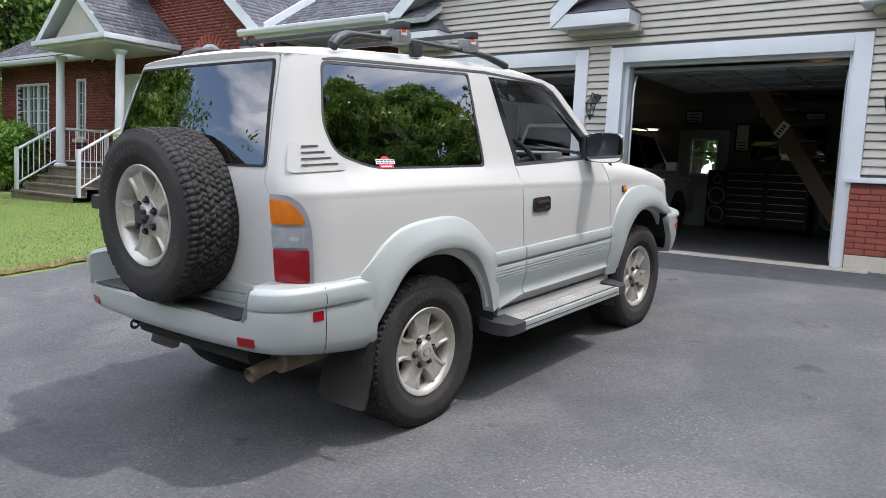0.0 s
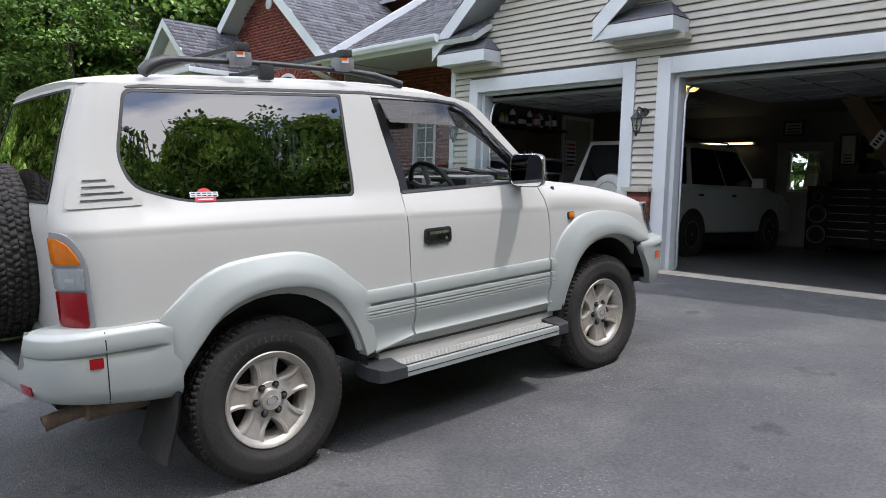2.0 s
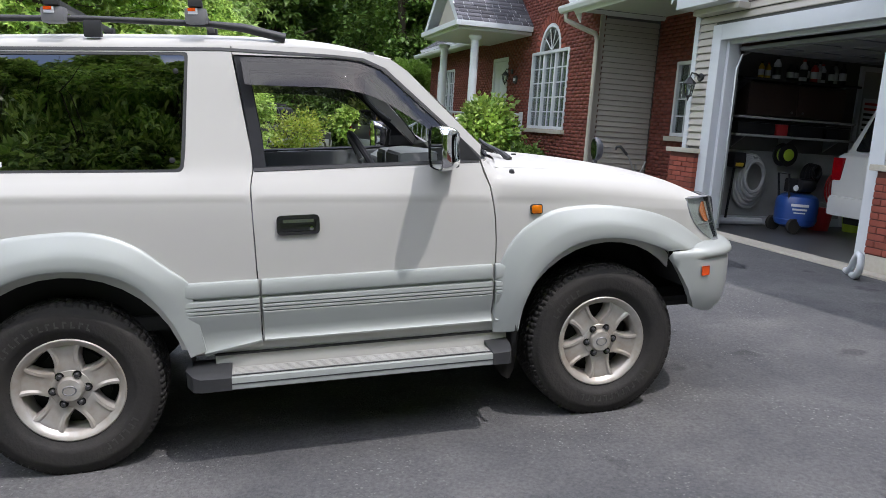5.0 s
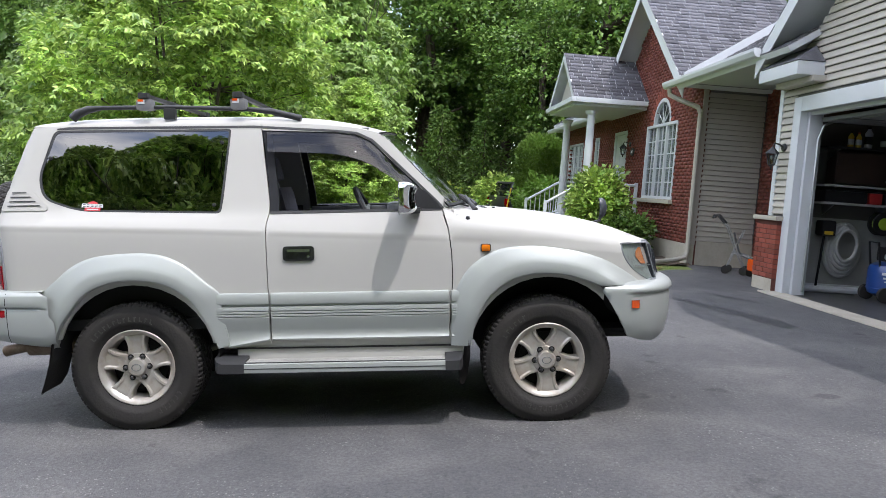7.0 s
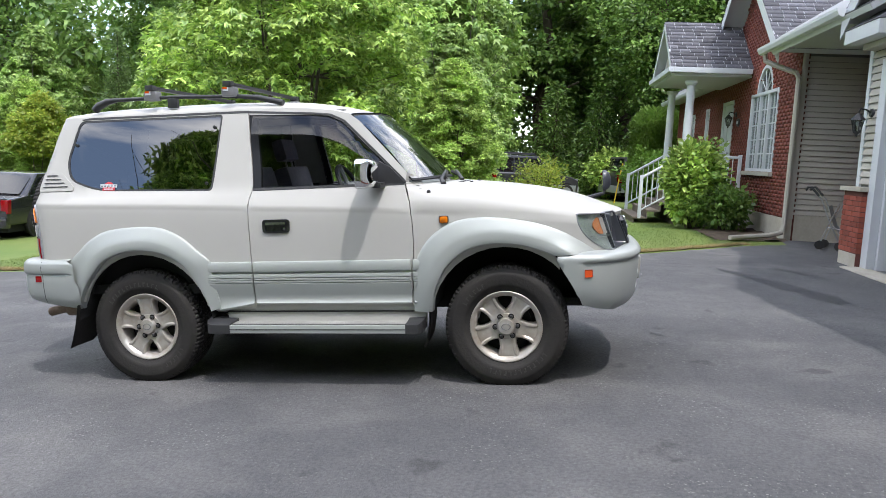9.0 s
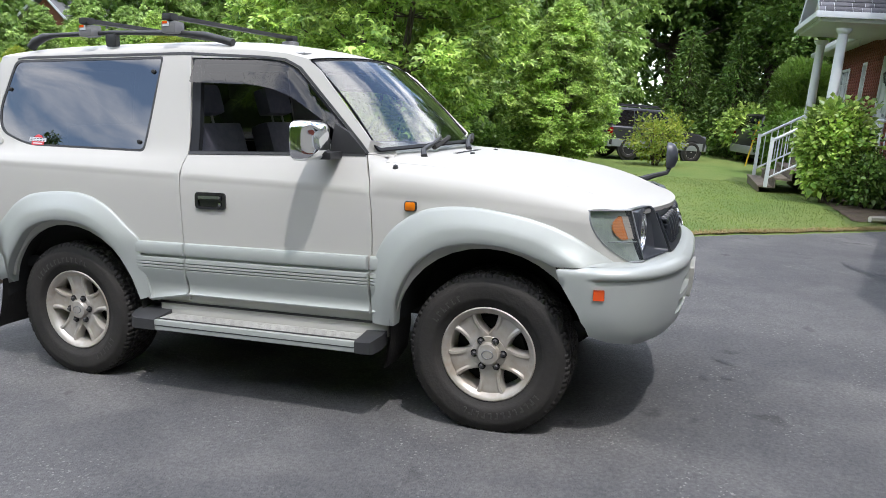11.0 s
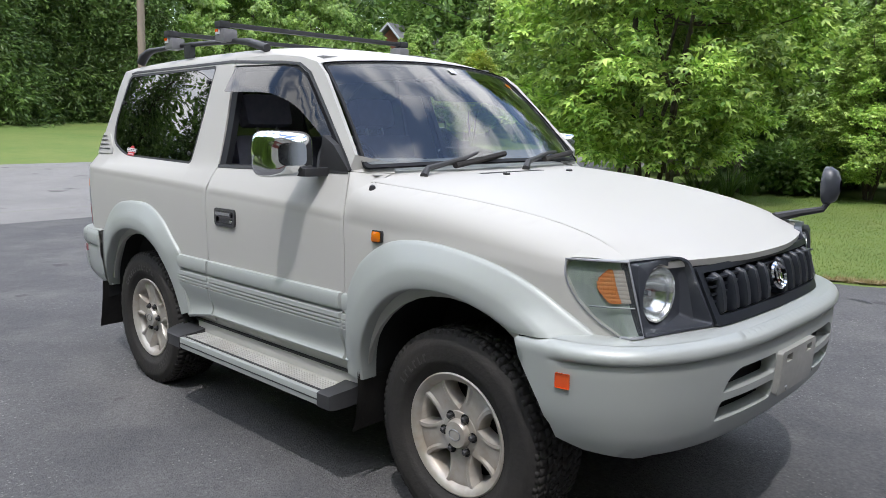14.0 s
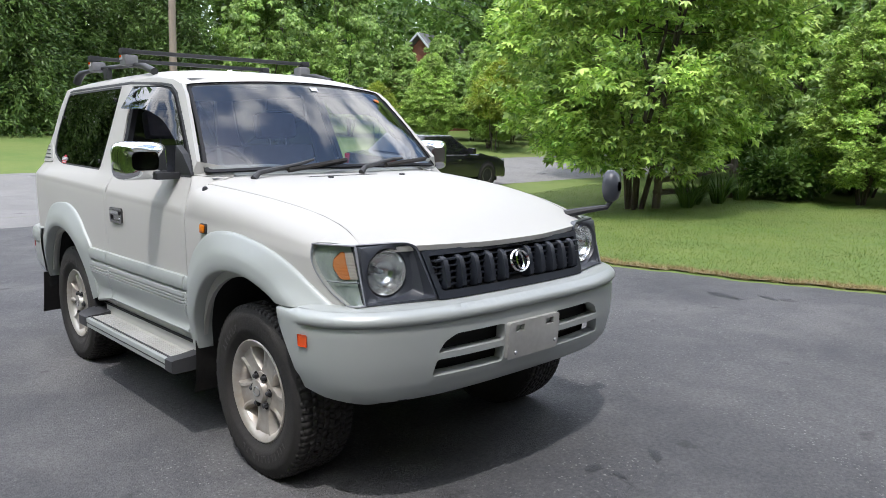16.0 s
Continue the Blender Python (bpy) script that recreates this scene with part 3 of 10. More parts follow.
def tidy_bricks(parent, x0, x1, z0, z1, place, keep=None, name="brick", mass=None, limit=10000, depth=0.10):
    """Bricks in running bond; place(u, v) gives the matrix at a brick's middle. Returns how many were made as pieces."""
    L, H, J = 0.20, 0.057, 0.010
    bm_ = bmesh.new()
    box(bm_, -L / 2, L / 2, 0, depth, -H / 2, H / 2, 0.003, segs=1)
    bmesh.ops.recalc_face_normals(bm_, faces=bm_.faces)
    me = bpy.data.meshes.new(name)
    bm_.to_mesh(me)
    bm_.free()
    me.materials.append(M_BRICK)
    rnd = random.Random(int(abs(x0 * 100 + z1)))
    made, vs, fs = 0, [], []
    row, zc = 0, z0 + J + H / 2
    while zc + H / 2 <= z1 + 0.001:
        u = x0 - (0.105 if row % 2 else 0)
        while u < x1 - 0.02:
            a, b = max(u, x0), min(u + L, x1)
            if b - a > 0.03 and (keep is None or keep((a + b) / 2, zc)):
                mt = place((a + b) / 2, zc) @ Matrix.Translation((0, rnd.uniform(-0.002, 0.002), 0)) @ Matrix.Diagonal(((b - a) / L, 1, 1, 1))
                if made < limit and mass is None:
                    ob = new(name, me)
                    ob.parent = parent
                    ob.matrix_basis = mt
                    made += 1
                else:
                    k = len(vs)
                    for c in ((-L / 2, 0, -H / 2), (L / 2, 0, -H / 2), (L / 2, 0, H / 2), (-L / 2, 0, H / 2), (-L / 2, depth, -H / 2), (L / 2, depth, -H / 2), (L / 2, depth, H / 2), (-L / 2, depth, H / 2)):
                        vs.append(tuple(mt @ Vector(c)))
                    fs += [(k, k + 1, k + 2, k + 3), (k, k + 4, k + 5, k + 1), (k + 3, k + 2, k + 6, k + 7), (k, k + 3, k + 7, k + 4), (k + 1, k + 5, k + 6, k + 2)]
            u += L + J
        zc += H + J
        row += 1
    if vs:
        ob = mesh_np("brickwork", vs, fs, M_BRICKS)
        ob.parent = parent
        ob["kind"] = "stuff"
    return made


BY = 6.20
WAINS = []
for name, a, b in (("wainscot_1", -5.2, -4.62), ("wainscot_2", -1.62, -1.31), ("wainscot_3", 1.72, 5.6)):
    t = thing(name, pose(0, 0, 0), "red brick base beside the garage doors", "brick wall", kind="structure")
    part("mortar", box_bm(a + 0.004, b - 0.004, BY + 0.008, FY + 0.02, FLOOR_Z + 0.0, 1.47), M_MORTAR, t)
    part("cap", box_bm(a - 0.06, b + 0.03, BY - 0.04, FY + 0.03, 1.47, 1.53, 0.012), M_TRIM if a > 1 else M_CONCRETE, t, "pale stone cap")
    part("footing", box_bm(a + 0.01, b - 0.01, BY + 0.004, FY, FLOOR_Z - 0.3, FLOOR_Z + 0.17, 0.01), M_CONCRETE, t, "bare concrete footing")
    WAINS.append((t, a, b))
solid("wall_corner_trim", box_bm(-5.06, -4.96, FY - 0.03, FY + 0.12, 1.53, 3.36, 0.005), M_TRIM, "white corner board of the garage", "trim", kind="structure")
# the interior's shade is put into these wall, floor and ceiling colours
solid("wall_garage_side", box_bm(-5.1, -4.98, FY + 0.13, 14.4, 0.2, 3.3), M_INNER, "plain garage side wall, colour dimmed for interior shade", "wall", kind="structure")
solid("wall_garage_far", box_bm(GX1 - 0.12, GX1, FY + 0.17, 14.4, 0.2, 3.3), M_INNER, "plain garage side wall, colour dimmed for interior shade", "wall", kind="structure")
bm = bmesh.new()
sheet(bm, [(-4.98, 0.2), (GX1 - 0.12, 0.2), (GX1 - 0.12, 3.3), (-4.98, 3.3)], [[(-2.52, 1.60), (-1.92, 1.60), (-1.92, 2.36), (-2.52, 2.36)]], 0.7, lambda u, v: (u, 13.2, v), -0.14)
wall_back = solid("wall_back", bm, M_INNER, "plain wall at the back of the garage, colour dimmed for interior shade", "wall", kind="structure")
solid("garage_floor", box_bm(-4.98, GX1 - 0.12, FY + 0.03, 13.2, 0.3, FLOOR_Z + 0.004), M_FLOOR, "smooth concrete garage floor, darkened for the dim interior", "floor", kind="structure")
solid("ceiling", box_bm(-4.98, GX1 - 0.12, FY + 0.17, 13.2, 3.12, 3.2), M_INNER, "plasterboard garage ceiling, darkened for the dim interior", "ceiling", kind="structure")


# shingled roofs: a slab and rows of tabs laid on it
def roof_plane(parent, origin, along, up, w, h, keep=None, tab=0.30, row=0.145, seed=1):
    """Tabs on a sloping plane: origin is the lower left corner, along and up are unit ways in the plane."""
    o, a, u = Vector(origin), Vector(along), Vector(up)
    nrm = a.cross(u).normalized()
    if nrm.z < 0:
        nrm = -nrm
    rnd = random.Random(seed)
    vs, fs = [], []
    r = 0
    while r * row < h:
        x = -rnd.uniform(0, tab)
        while x < w:
            tw = tab * rnd.choice((0.5, 0.7, 1.0, 1.0))
            x0, x1 = max(0, x + 0.004), min(w, x + tw - 0.004)
            v0, v1 = r * row, min(h, r * row + row * 1.15)
            if x1 - x0 > 0.03 and (keep is None or keep((x0 + x1) / 2, (v0 + v1) / 2)):
                lift = 0.012 + rnd.choice((0, 0, 0.006))
                k = len(vs)
                p = [o + a * x0 + u * v0, o + a * x1 + u * v0, o + a * x1 + u * v1, o + a * x0 + u * v1]
                vs += [tuple(p[0] + nrm * lift), tuple(p[1] + nrm * lift), tuple(p[2] + nrm * 0.004), tuple(p[3] + nrm * 0.004), tuple(p[0]), tuple(p[1])]
                fs += [(k, k + 1, k + 2, k + 3), (k + 4, k + 5, k + 1, k)]
            x += tw
        r += 1
    ob = mesh_np("shingles", vs, fs, M_SHINGLE)
    ob.parent = parent
    ob["kind"] = "stuff"
    return ob


def slab(parent, pts, thick=0.08, mat_=None, name="deck"):
    """A flat board through four corners, thickened downward."""
    bm_ = bmesh.new()
    p = [Vector(q) for q in pts]
    n_ = (p[1] - p[0]).cross(p[2] - p[0]).normalized()
    if n_.z > 0:
        n_ = -n_
    a = [bm_.verts.new(q) for q in p]
    b = [bm_.verts.new(q + n_ * thick) for q in p]
    bm_.faces.new(a)
    bm_.faces.new(b[::-1])
    for i in range(len(p)):
        j = (i + 1) % len(p)
        bm_.faces.new((a[i], b[i], b[j], a[j]))
    return part(name, bm_, mat_ or M_TRIM, parent, smooth=False)


def front_gable(name, x0, x1, base, pitch, y0, y1, label, ret=1.05, fascia=0.2):
    """A gable roof with its ridge along y: slabs, shingles, white rake boards, soffits and boxed returns."""
    t = thing(name, pose(0, 0, 0), label, "roof", kind="structure")
    xm = (x0 + x1) / 2
    zt = base + pitch * (xm - x0)
    L = math.hypot(xm - x0, zt - base)
    for s, xa in ((1, x0), (-1, x1)):
        up = Vector(((xm - xa) / L, 0, (zt - base) / L))
        slab(t, [(xa, y0, base), (xa, y1, base), (xm, y1, zt), (xm, y0, zt)])
        roof_plane(t, (xa, y0 - 0.03, base) if s > 0 else (xa, y1, base), (0, 1, 0) if s > 0 else (0, -1, 0), up, y1 - y0 + 0.03, L)
        # rake board on the front edge
        nz = Vector((-up.z * s, 0, up.x * s)) * (1 if s > 0 else 1)
        bm_ = bmesh.new()
        a, b = Vector((xa, y0 - 0.022, base)), Vector((xm, y0 - 0.022, zt))
        dn = Vector((0, 0, -fascia / max(0.2, abs(up.x))))
        lo = 0.0
        vs = [bm_.verts.new(q) for q in (a, b, b + dn, a + dn + up * lo)]
        vb = [bm_.verts.new(v.co + Vector((0, 0.02, 0))) for v in vs]
        bm_.faces.new(vs)
        bm_.faces.new(vb[::-1])
        for i in range(4):
            bm_.faces.new((vs[i], vb[i], vb[(i + 1) % 4], vs[(i + 1) % 4]))
        part("rake_board", bm_, M_TRIM, t, "white rake board", smooth=False)
    return t


garage_roof = front_gable("roof_garage", GX0 - 0.12, GX1 + 0.12, EAVE + 0.313, PITCH, 5.93, 14.6, "grey shingled gable roof over the garage wing")
small_gable = front_gable("roof_dormer", -2.05, 2.72, 3.62, PITCH, 5.93, 6.28, "narrow shingled gable with white rakes over a garage door")


def boxed_return(x0, x1, z0=3.37):
    t = thing("eave_return", pose(0, 0, 0), "white boxed eave return with a small shingled cap", "eave return", "eave returns", kind="structure")
    part("case", box_bm(x0, x1, 5.93, 6.29, z0, z0 + 0.17, 0.008), M_TRIM, t)
    part("band", box_bm(x0 + 0.12, x1 + 0.05, 6.12, 6.285, z0 - 0.075, z0 - 0.002, 0.004), M_SIDING, t)
    bm_ = bmesh.new()
    pts = [(x0, 5.92, z0 + 0.175), (x1 + 0.01, 5.92, z0 + 0.175), (x1 + 0.01, 6.285, z0 + 0.175), (x0, 6.285, z0 + 0.175), (x0 + 0.1, 6.28, z0 + 0.42), (x1 - 0.25, 6.28, z0 + 0.42)]
    v = [bm_.verts.new(p) for p in pts]
    for f in ((0, 1, 5, 4), (1, 2, 5), (0, 4, 3), (3, 4, 5, 2), (0, 3, 2, 1)):
        bm_.faces.new([v[i] for i in f])
    part("cap", bm_, M_SHINGLE, t, "shingled cap", smooth=False)
    return t


boxed_return(-2.0, -0.92)
boxed_return(-5.02, -4.0, 3.33)
boxed_return(1.67, 2.7)

# ---- the brick house ----
HY, BX0, BX1 = 6.45, -20.1, -8.3
GB0, GB1, GBASE, GPITCH = -14.12, -8.28, 3.80, 0.80
house = thing("wall_house", pose(0, 0, 0), "red brick house front with a gable", "wall", kind="structure")
ARCH = [(-11.33, 1.66), (-9.45, 1.66), (-9.45, 3.24), (-9.86, 3.24)] + arc(-10.39, 3.24, 0.53, 0, 180, 10)[1:-1] + [(-10.92, 3.24), (-11.33, 3.24)]
DOOR = [(-13.85, 1.1), (-12.82, 1.1), (-12.82, 3.26), (-13.85, 3.26)]
NARROW = [(-15.84, 1.75), (-15.38, 1.75), (-15.38, 3.24), (-15.84, 3.24)]
WIDE = [(-19.15, 1.75), (-17.3, 1.75), (-17.3, 3.2), (-19.15, 3.2)]
HOLES = [ARCH, DOOR, NARROW, WIDE]
gpk = (GB0 + GB1) / 2
WALL = [(BX0, 0.2), (BX1, 0.2), (BX1, 3.72), (gpk, 3.8 + GPITCH * (gpk - GB0) - 0.1), (GB0 + 0.1, 3.72), (BX0, 3.72)]
bm = bmesh.new()
sheet(bm, WALL, HOLES, 0.8, lambda u, v: (u, HY + 0.012, v), 0.12)
part("mortar", bm, M_MORTAR, house, smooth=False)
part("foundation", box_bm(BX0, BX1 + 0.004, HY - 0.012, HY + 0.10, 0.2, 0.86), M_CONCRETE, house, "bare concrete foundation")


def house_keep(u, v):
    return v > 0.89 and inside((u, v), WALL) and not any(inside((u, v), h) for h in HOLES)


tidy_bricks(house, BX0, BX1, 0.86, 6.0, lambda u, v: Matrix.Translation((u, HY, v)), house_keep, mass=True)
# rowlock over the arch
for k in range(17):
    a = radians(4 + 172 * k / 16)
    ob = part("arch_brick", box_bm(-0.035, 0.035, -0.012, 0.1, 0, 0.19, 0.004), M_BRICK, house, smooth=False)
    ob.matrix_basis = Matrix.Translation((-10.39 + 0.545 * math.cos(a), HY, 3.24 + 0.545 * math.sin(a))) @ Matrix.Rotation(math.pi / 2 - a, 4, "Y")
# the side wall of the brick block, clad in boards, and the recessed wall beside it
side = thing("wall_side", pose(0, 0, 0), "cream clapboard side wall in the recess", "wall", kind="structure")
part("backing", box_bm(BX1 - 0.12, BX1 - 0.02, HY + 0.14, 7.68, 0.2, 3.76), M_INNER, side)
part("foundation", box_bm(BX1 - 0.1, BX1 - 0.004, HY + 0.105, 7.66, 0.2, 0.93), M_CONCRETE, side)
board_wall("siding_board", [(0.93 + 0.094 * k, [(HY + 0.10, 7.64)]) for k in range(29)], side, lambda u, zz, o: (BX1 - 0.02 + o, u, zz))
part("corner_trim", box_bm(BX1 - 0.02, BX1 + 0.03, HY + 0.012, HY + 0.10, 0.86, 3.7, 0.004), M_SIDING, side)
part("head_trim", box_bm(BX1 - 0.02, BX1 + 0.025, HY + 0.11, 7.64, 3.70, 3.80, 0.004), M_TRIM, side)
recess = thing("wall_recess", pose(0, 0, 0), "red brick wall at the back of the recess", "wall", kind="structure")
RW = [(-7.60, 1.68), (-6.94, 1.68), (-6.94, 2.95), (-7.60, 2.95)]
bm = bmesh.new()
sheet(bm, [(BX1, 0.2), (-4.99, 0.2), (-4.99, 3.8), (BX1, 3.8)], [RW], 0.7, lambda u, v: (u, 7.672, v), 0.12)
part("mortar", bm, M_MORTAR, recess, smooth=False)
tidy_bricks(recess, BX1, -5.1, 0.7, 3.8, lambda u, v: Matrix.Translation((u, 7.66, v)), lambda u, v: not inside((u, v), RW), mass=True)
part("foundation", box_bm(BX1, -5.1, 7.655, 7.8, 0.2, 0.71), M_CONCRETE, recess)


def window(name, x0, x1, y, z0, z1, cols, rows_, label, bars=True, frames=None):
    t = thing(name, pose(0, 0, 0), label, "window", kind="structure")
    w = 0.06
    for n_, a in (("frame_side", (x0, x0 + w, z0, z1)), ("frame_side", (x1 - w, x1, z0, z1)), ("frame_head", (x0 + w, x1 - w, z1 - w, z1)), ("frame_foot", (x0 + w, x1 - w, z0, z0 + w))):
        part(n_, box_bm(a[0], a[1], y - 0.01, y + 0.08, a[2], a[3], 0.006), M_TRIM, t)
    part("sill", box_bm(x0 - 0.08, x1 + 0.08, y - 0.08, y + 0.02, z0 - 0.085, z0 - 0.004, 0.01), M_CONCRETE, t, "pale stone sill")
    k = frames or 1
    cw = (x1 - x0 - 2 * w) / k
    for i in range(1, k):
        part("mullion", box_bm(x0 + w + cw * i - 0.035, x0 + w + cw * i + 0.035, y + 0.0, y + 0.07, z0 + w, z1 - w, 0.005), M_TRIM, t)
    gx_ = [x0 + w + (x1 - x0 - 2 * w) * i / cols for i in range(1, cols)]
    gz_ = [z0 + w + (z1 - z0 - 2 * w) * i / rows_ for i in range(1, rows_)]
    for x in gx_:
        part("glazing_bar", box_bm(x - 0.011, x + 0.011, y + 0.025, y + 0.045, z0 + w, z1 - w), M_TRIM, t)
    for zz in gz_:
        part("glazing_bar", box_bm(x0 + w, x1 - w, y + 0.027, y + 0.043, zz - 0.011, zz + 0.011), M_TRIM, t)
    p = part("pane", box_bm(x0 + w, x1 - w, y + 0.05, y + 0.056, z0 + w, z1 - w), M_CLEAR, t, "clear glass pane")
    p.visible_shadow = False
    c = bmesh.new()
    n_ = 40
    loft(c, [[(x0 + (x1 - x0) * i / n_, y + 0.14 + 0.012 * math.sin(i * 1.9), zz) for i in range(n_ + 1)] for zz in (z0 - 0.02, z1 + 0.02)])
    part("curtain", c, M_CURTAIN, t, "pale gathered curtain")
    # thin dark panel stands in for the unlit room behind the panes
    part("room_shade_panel", box_bm(x0 - 0.1, x1 + 0.1, y + 0.3, y + 0.34, z0 - 0.1, z1 + 0.6), M_DARK, t)
    return t


M_CURTAIN = mat("curtain", (0.42, 0.46, 0.46), 0.9, second=(0.3, 0.34, 0.35), scale=4, amount=0.6)
arch_win = window("window_1", -11.33, -9.45, HY, 1.66, 3.24, 6, 5, "white framed arched window with small panes", frames=3)
bm = bmesh.new()
ring0, ring1 = arc(-10.39, 3.24, 0.53, 0, 180, 16), arc(-10.39, 3.24, 0.46, 0, 180, 16)
loft(bm, [[(u, yy, v) for u, v in r] for r, yy in ((ring0, HY + 0.08), (ring0, HY - 0.01), (ring1, HY - 0.01), (ring1, HY + 0.08))])
part("arch_frame", bm, M_TRIM, arch_win)
bm = bmesh.new()
prism(bm, arc(-10.39, 3.22, 0.47, 0, 180, 16), HY + 0.05, HY + 0.056, "xz")
pane = part("pane", bm, M_CLEAR, arch_win, "clear glass fan light")
pane.visible_shadow = False
for k in range(1, 5):
    a = radians(36 * k)
    part("glazing_bar", tube(bmesh.new(), [(-10.39, HY + 0.03, 3.24), (-10.39 + 0.46 * math.cos(a), HY + 0.03, 3.24 + 0.46 * math.sin(a))], 0.011, 6), M_TRIM, arch_win)
window("window_2", -15.84, -15.38, HY, 1.75, 3.24, 2, 5, "narrow white framed window with small panes")
window("window_3", -19.15, -17.3, HY, 1.75, 3.2, 6, 4, "wide white framed window with small panes", frames=3)
window("window_4", -7.60, -6.94, 7.66, 1.68, 2.95, 2, 4, "white framed window in the recess", frames=1)

fd = thing("front_door", pose(0, 0, 0), "white panelled front door under the porch", "door", kind="structure")
part("leaf", box_bm(-13.77, -12.9, HY + 0.03, HY + 0.08, 1.12, 3.18, 0.006), M_TRIM, fd)
for x0, x1, z0, z1 in ((-13.68, -13.37, 1.3, 1.95), (-13.29, -12.99, 1.3, 1.95), (-13.68, -13.37, 2.1, 3.05), (-13.29, -12.99, 2.1, 3.05)):
    part("panel", box_bm(x0, x1, HY + 0.015, HY + 0.03, z0, z1, 0.006), M_TRIM, fd)
for x0, x1, z0, z1 in ((-13.85, -13.78, 1.1, 3.26), (-12.89, -12.82, 1.1, 3.26), (-13.78, -12.89, 3.19, 3.26)):
    part("frame", box_bm(x0, x1, HY - 0.015, HY + 0.1, z0, z1, 0.004), M_TRIM, fd)
part("knob", lathe(bmesh.new(), [(0.0, -0.05), (0.025, -0.045), (0.03, -0.03), (0.02, -0.01), (0.012, 0.03)], 12, "y", Matrix.Translation((-12.97, HY, 2.05))), M_STEEL, fd, "steel door knob")

# roofs of the house
gable = front_gable("roof_gable", GB0 - 0.15, GB1 + 0.15, GBASE - 0.05, GPITCH, 6.02, 9.2, "grey shingled gable roof with white rakes on the brick house")
vent = part("vent", lathe(bmesh.new(), [(0.0, -0.03), (0.10, -0.03), (0.13, -0.015), (0.13, 0.02)], 20, "y", Matrix.Translation((gpk, HY, 5.35))), M_TRIM, house, "round white louvre vent")
main = thing("roof_main", pose(0, 0, 0), "grey shingled main roof with white fascia and gutter", "roof", kind="structure")
S = 0.64
for x0, x1, y0, z0, h in ((-19.9, -14.22, 6.0, 3.86, 4.6), (-14.21, -8.15, 9.0, 5.78, 1.6), (-8.14, -4.2, 5.88, 3.70, 3.6)):
    up = Vector((0, 1, S)).normalized()
    slab(main, [(x0, y0, z0), (x1, y0, z0), (x1, y0 + h, z0 + h * S), (x0, y0 + h, z0 + h * S)])
    roof_plane(main, (x0, y0, z0), (1, 0, 0), up, x1 - x0, h * math.hypot(1, S), seed=int(-x0))
slab(main, [(-8.13, 5.98, 3.93), (-8.09, 5.98, 3.93), (-8.09, 10.6, 3.93 + 4.62 * S), (-8.13, 10.6, 3.93 + 4.62 * S)], 0.2, name="rake_board")
for x0, x1, y0, z0 in ((-8.62, -4.95, 5.80, 3.70), (-20.3, -14.3, 5.9, 3.62)):
    bm = bmesh.new()
    prof = [(0.0, 0.0), (-0.02, 0.10), (-0.10, 0.11), (-0.12, 0.10), (-0.12, 0.06), (-0.09, 0.0), (-0.05, -0.02)]
    loft(bm, [[(x, y0 + 0.1 + a, z0 + b) for a, b in prof] for x in (x0, x1)], close_v=True)
    for x in (x0, x1):
        bm.faces.new([bm.verts.new((x, y0 + 0.1 + a, z0 + b)) for a, b in prof])
    part("gutter", bm, M_TRIM, main, "white eaves gutter", smooth=False)
    part("soffit", box_bm(x0, x1, y0 + 0.1, 7.67 if x1 > -5 else HY, z0 + 0.06, z0 + 0.09), M_TRIM, main, smooth=False)
solid("wall_upper", box_bm(-19.8, -5.2, 9.6, 9.7, 3.7, 6.0), M_BRICKS, "plain wall closing the house behind the roof", "wall", kind="structure")
sp = thing("downspout", pose(0, 0, 0), "cream metal downspout from gutter to driveway", "downspout")
for nm, pts in (("elbow", [(-8.5, 5.88, 3.72), (-8.5, 5.9, 3.58), (-8.42, 6.05, 3.50), (-8.24, 6.36, 3.36), (-8.22, 6.40, 3.26)]), ("pipe", [(-8.22, 6.40, 3.26), (-8.22, 6.40, 0.75)]), ("foot", [(-8.22, 6.40, 0.75), (-8.2, 6.36, 0.62), (-8.1, 6.1, 0.56), (-7.75, 5.4, 0.52)])):
    part(nm, tube(bmesh.new(), pts, 0.045, 8), M_SIDING, sp)

# porch
PX0, PX1 = -14.22, -11.72
porch = thing("porch", pose(0, 0, 0), "small wooden porch deck with steps before the front door", "porch", kind="structure")
for k in range(8):
    y0 = 5.05 + 0.172 * k
    part("plank", box_bm(PX0 - 0.25, PX1 + 0.25, y0, y0 + 0.165, 1.04, 1.08, 0.004), M_WOOD, porch, smooth=False)
part("apron", box_bm(PX0 - 0.22, PX1 + 0.22, 5.08, 5.11, 0.4, 1.038), M_WOOD, porch, smooth=False)
for k in range(3):
    zz = 1.04 - 0.17 * (k + 1)
    part("step", box_bm(PX0 - 0.1, PX1 + 0.1, 5.05 - 0.28 * (k + 1), 5.05 - 0.28 * k, zz - 0.04, zz, 0.006), M_WOOD, porch, smooth=False)
    part("riser", box_bm(PX0 - 0.08, PX1 + 0.08, 5.05 - 0.28 * (k + 1) + 0.02, 5.05 - 0.28 * (k + 1) + 0.04, zz - 0.2, zz - 0.042), M_WOOD, porch, smooth=False)
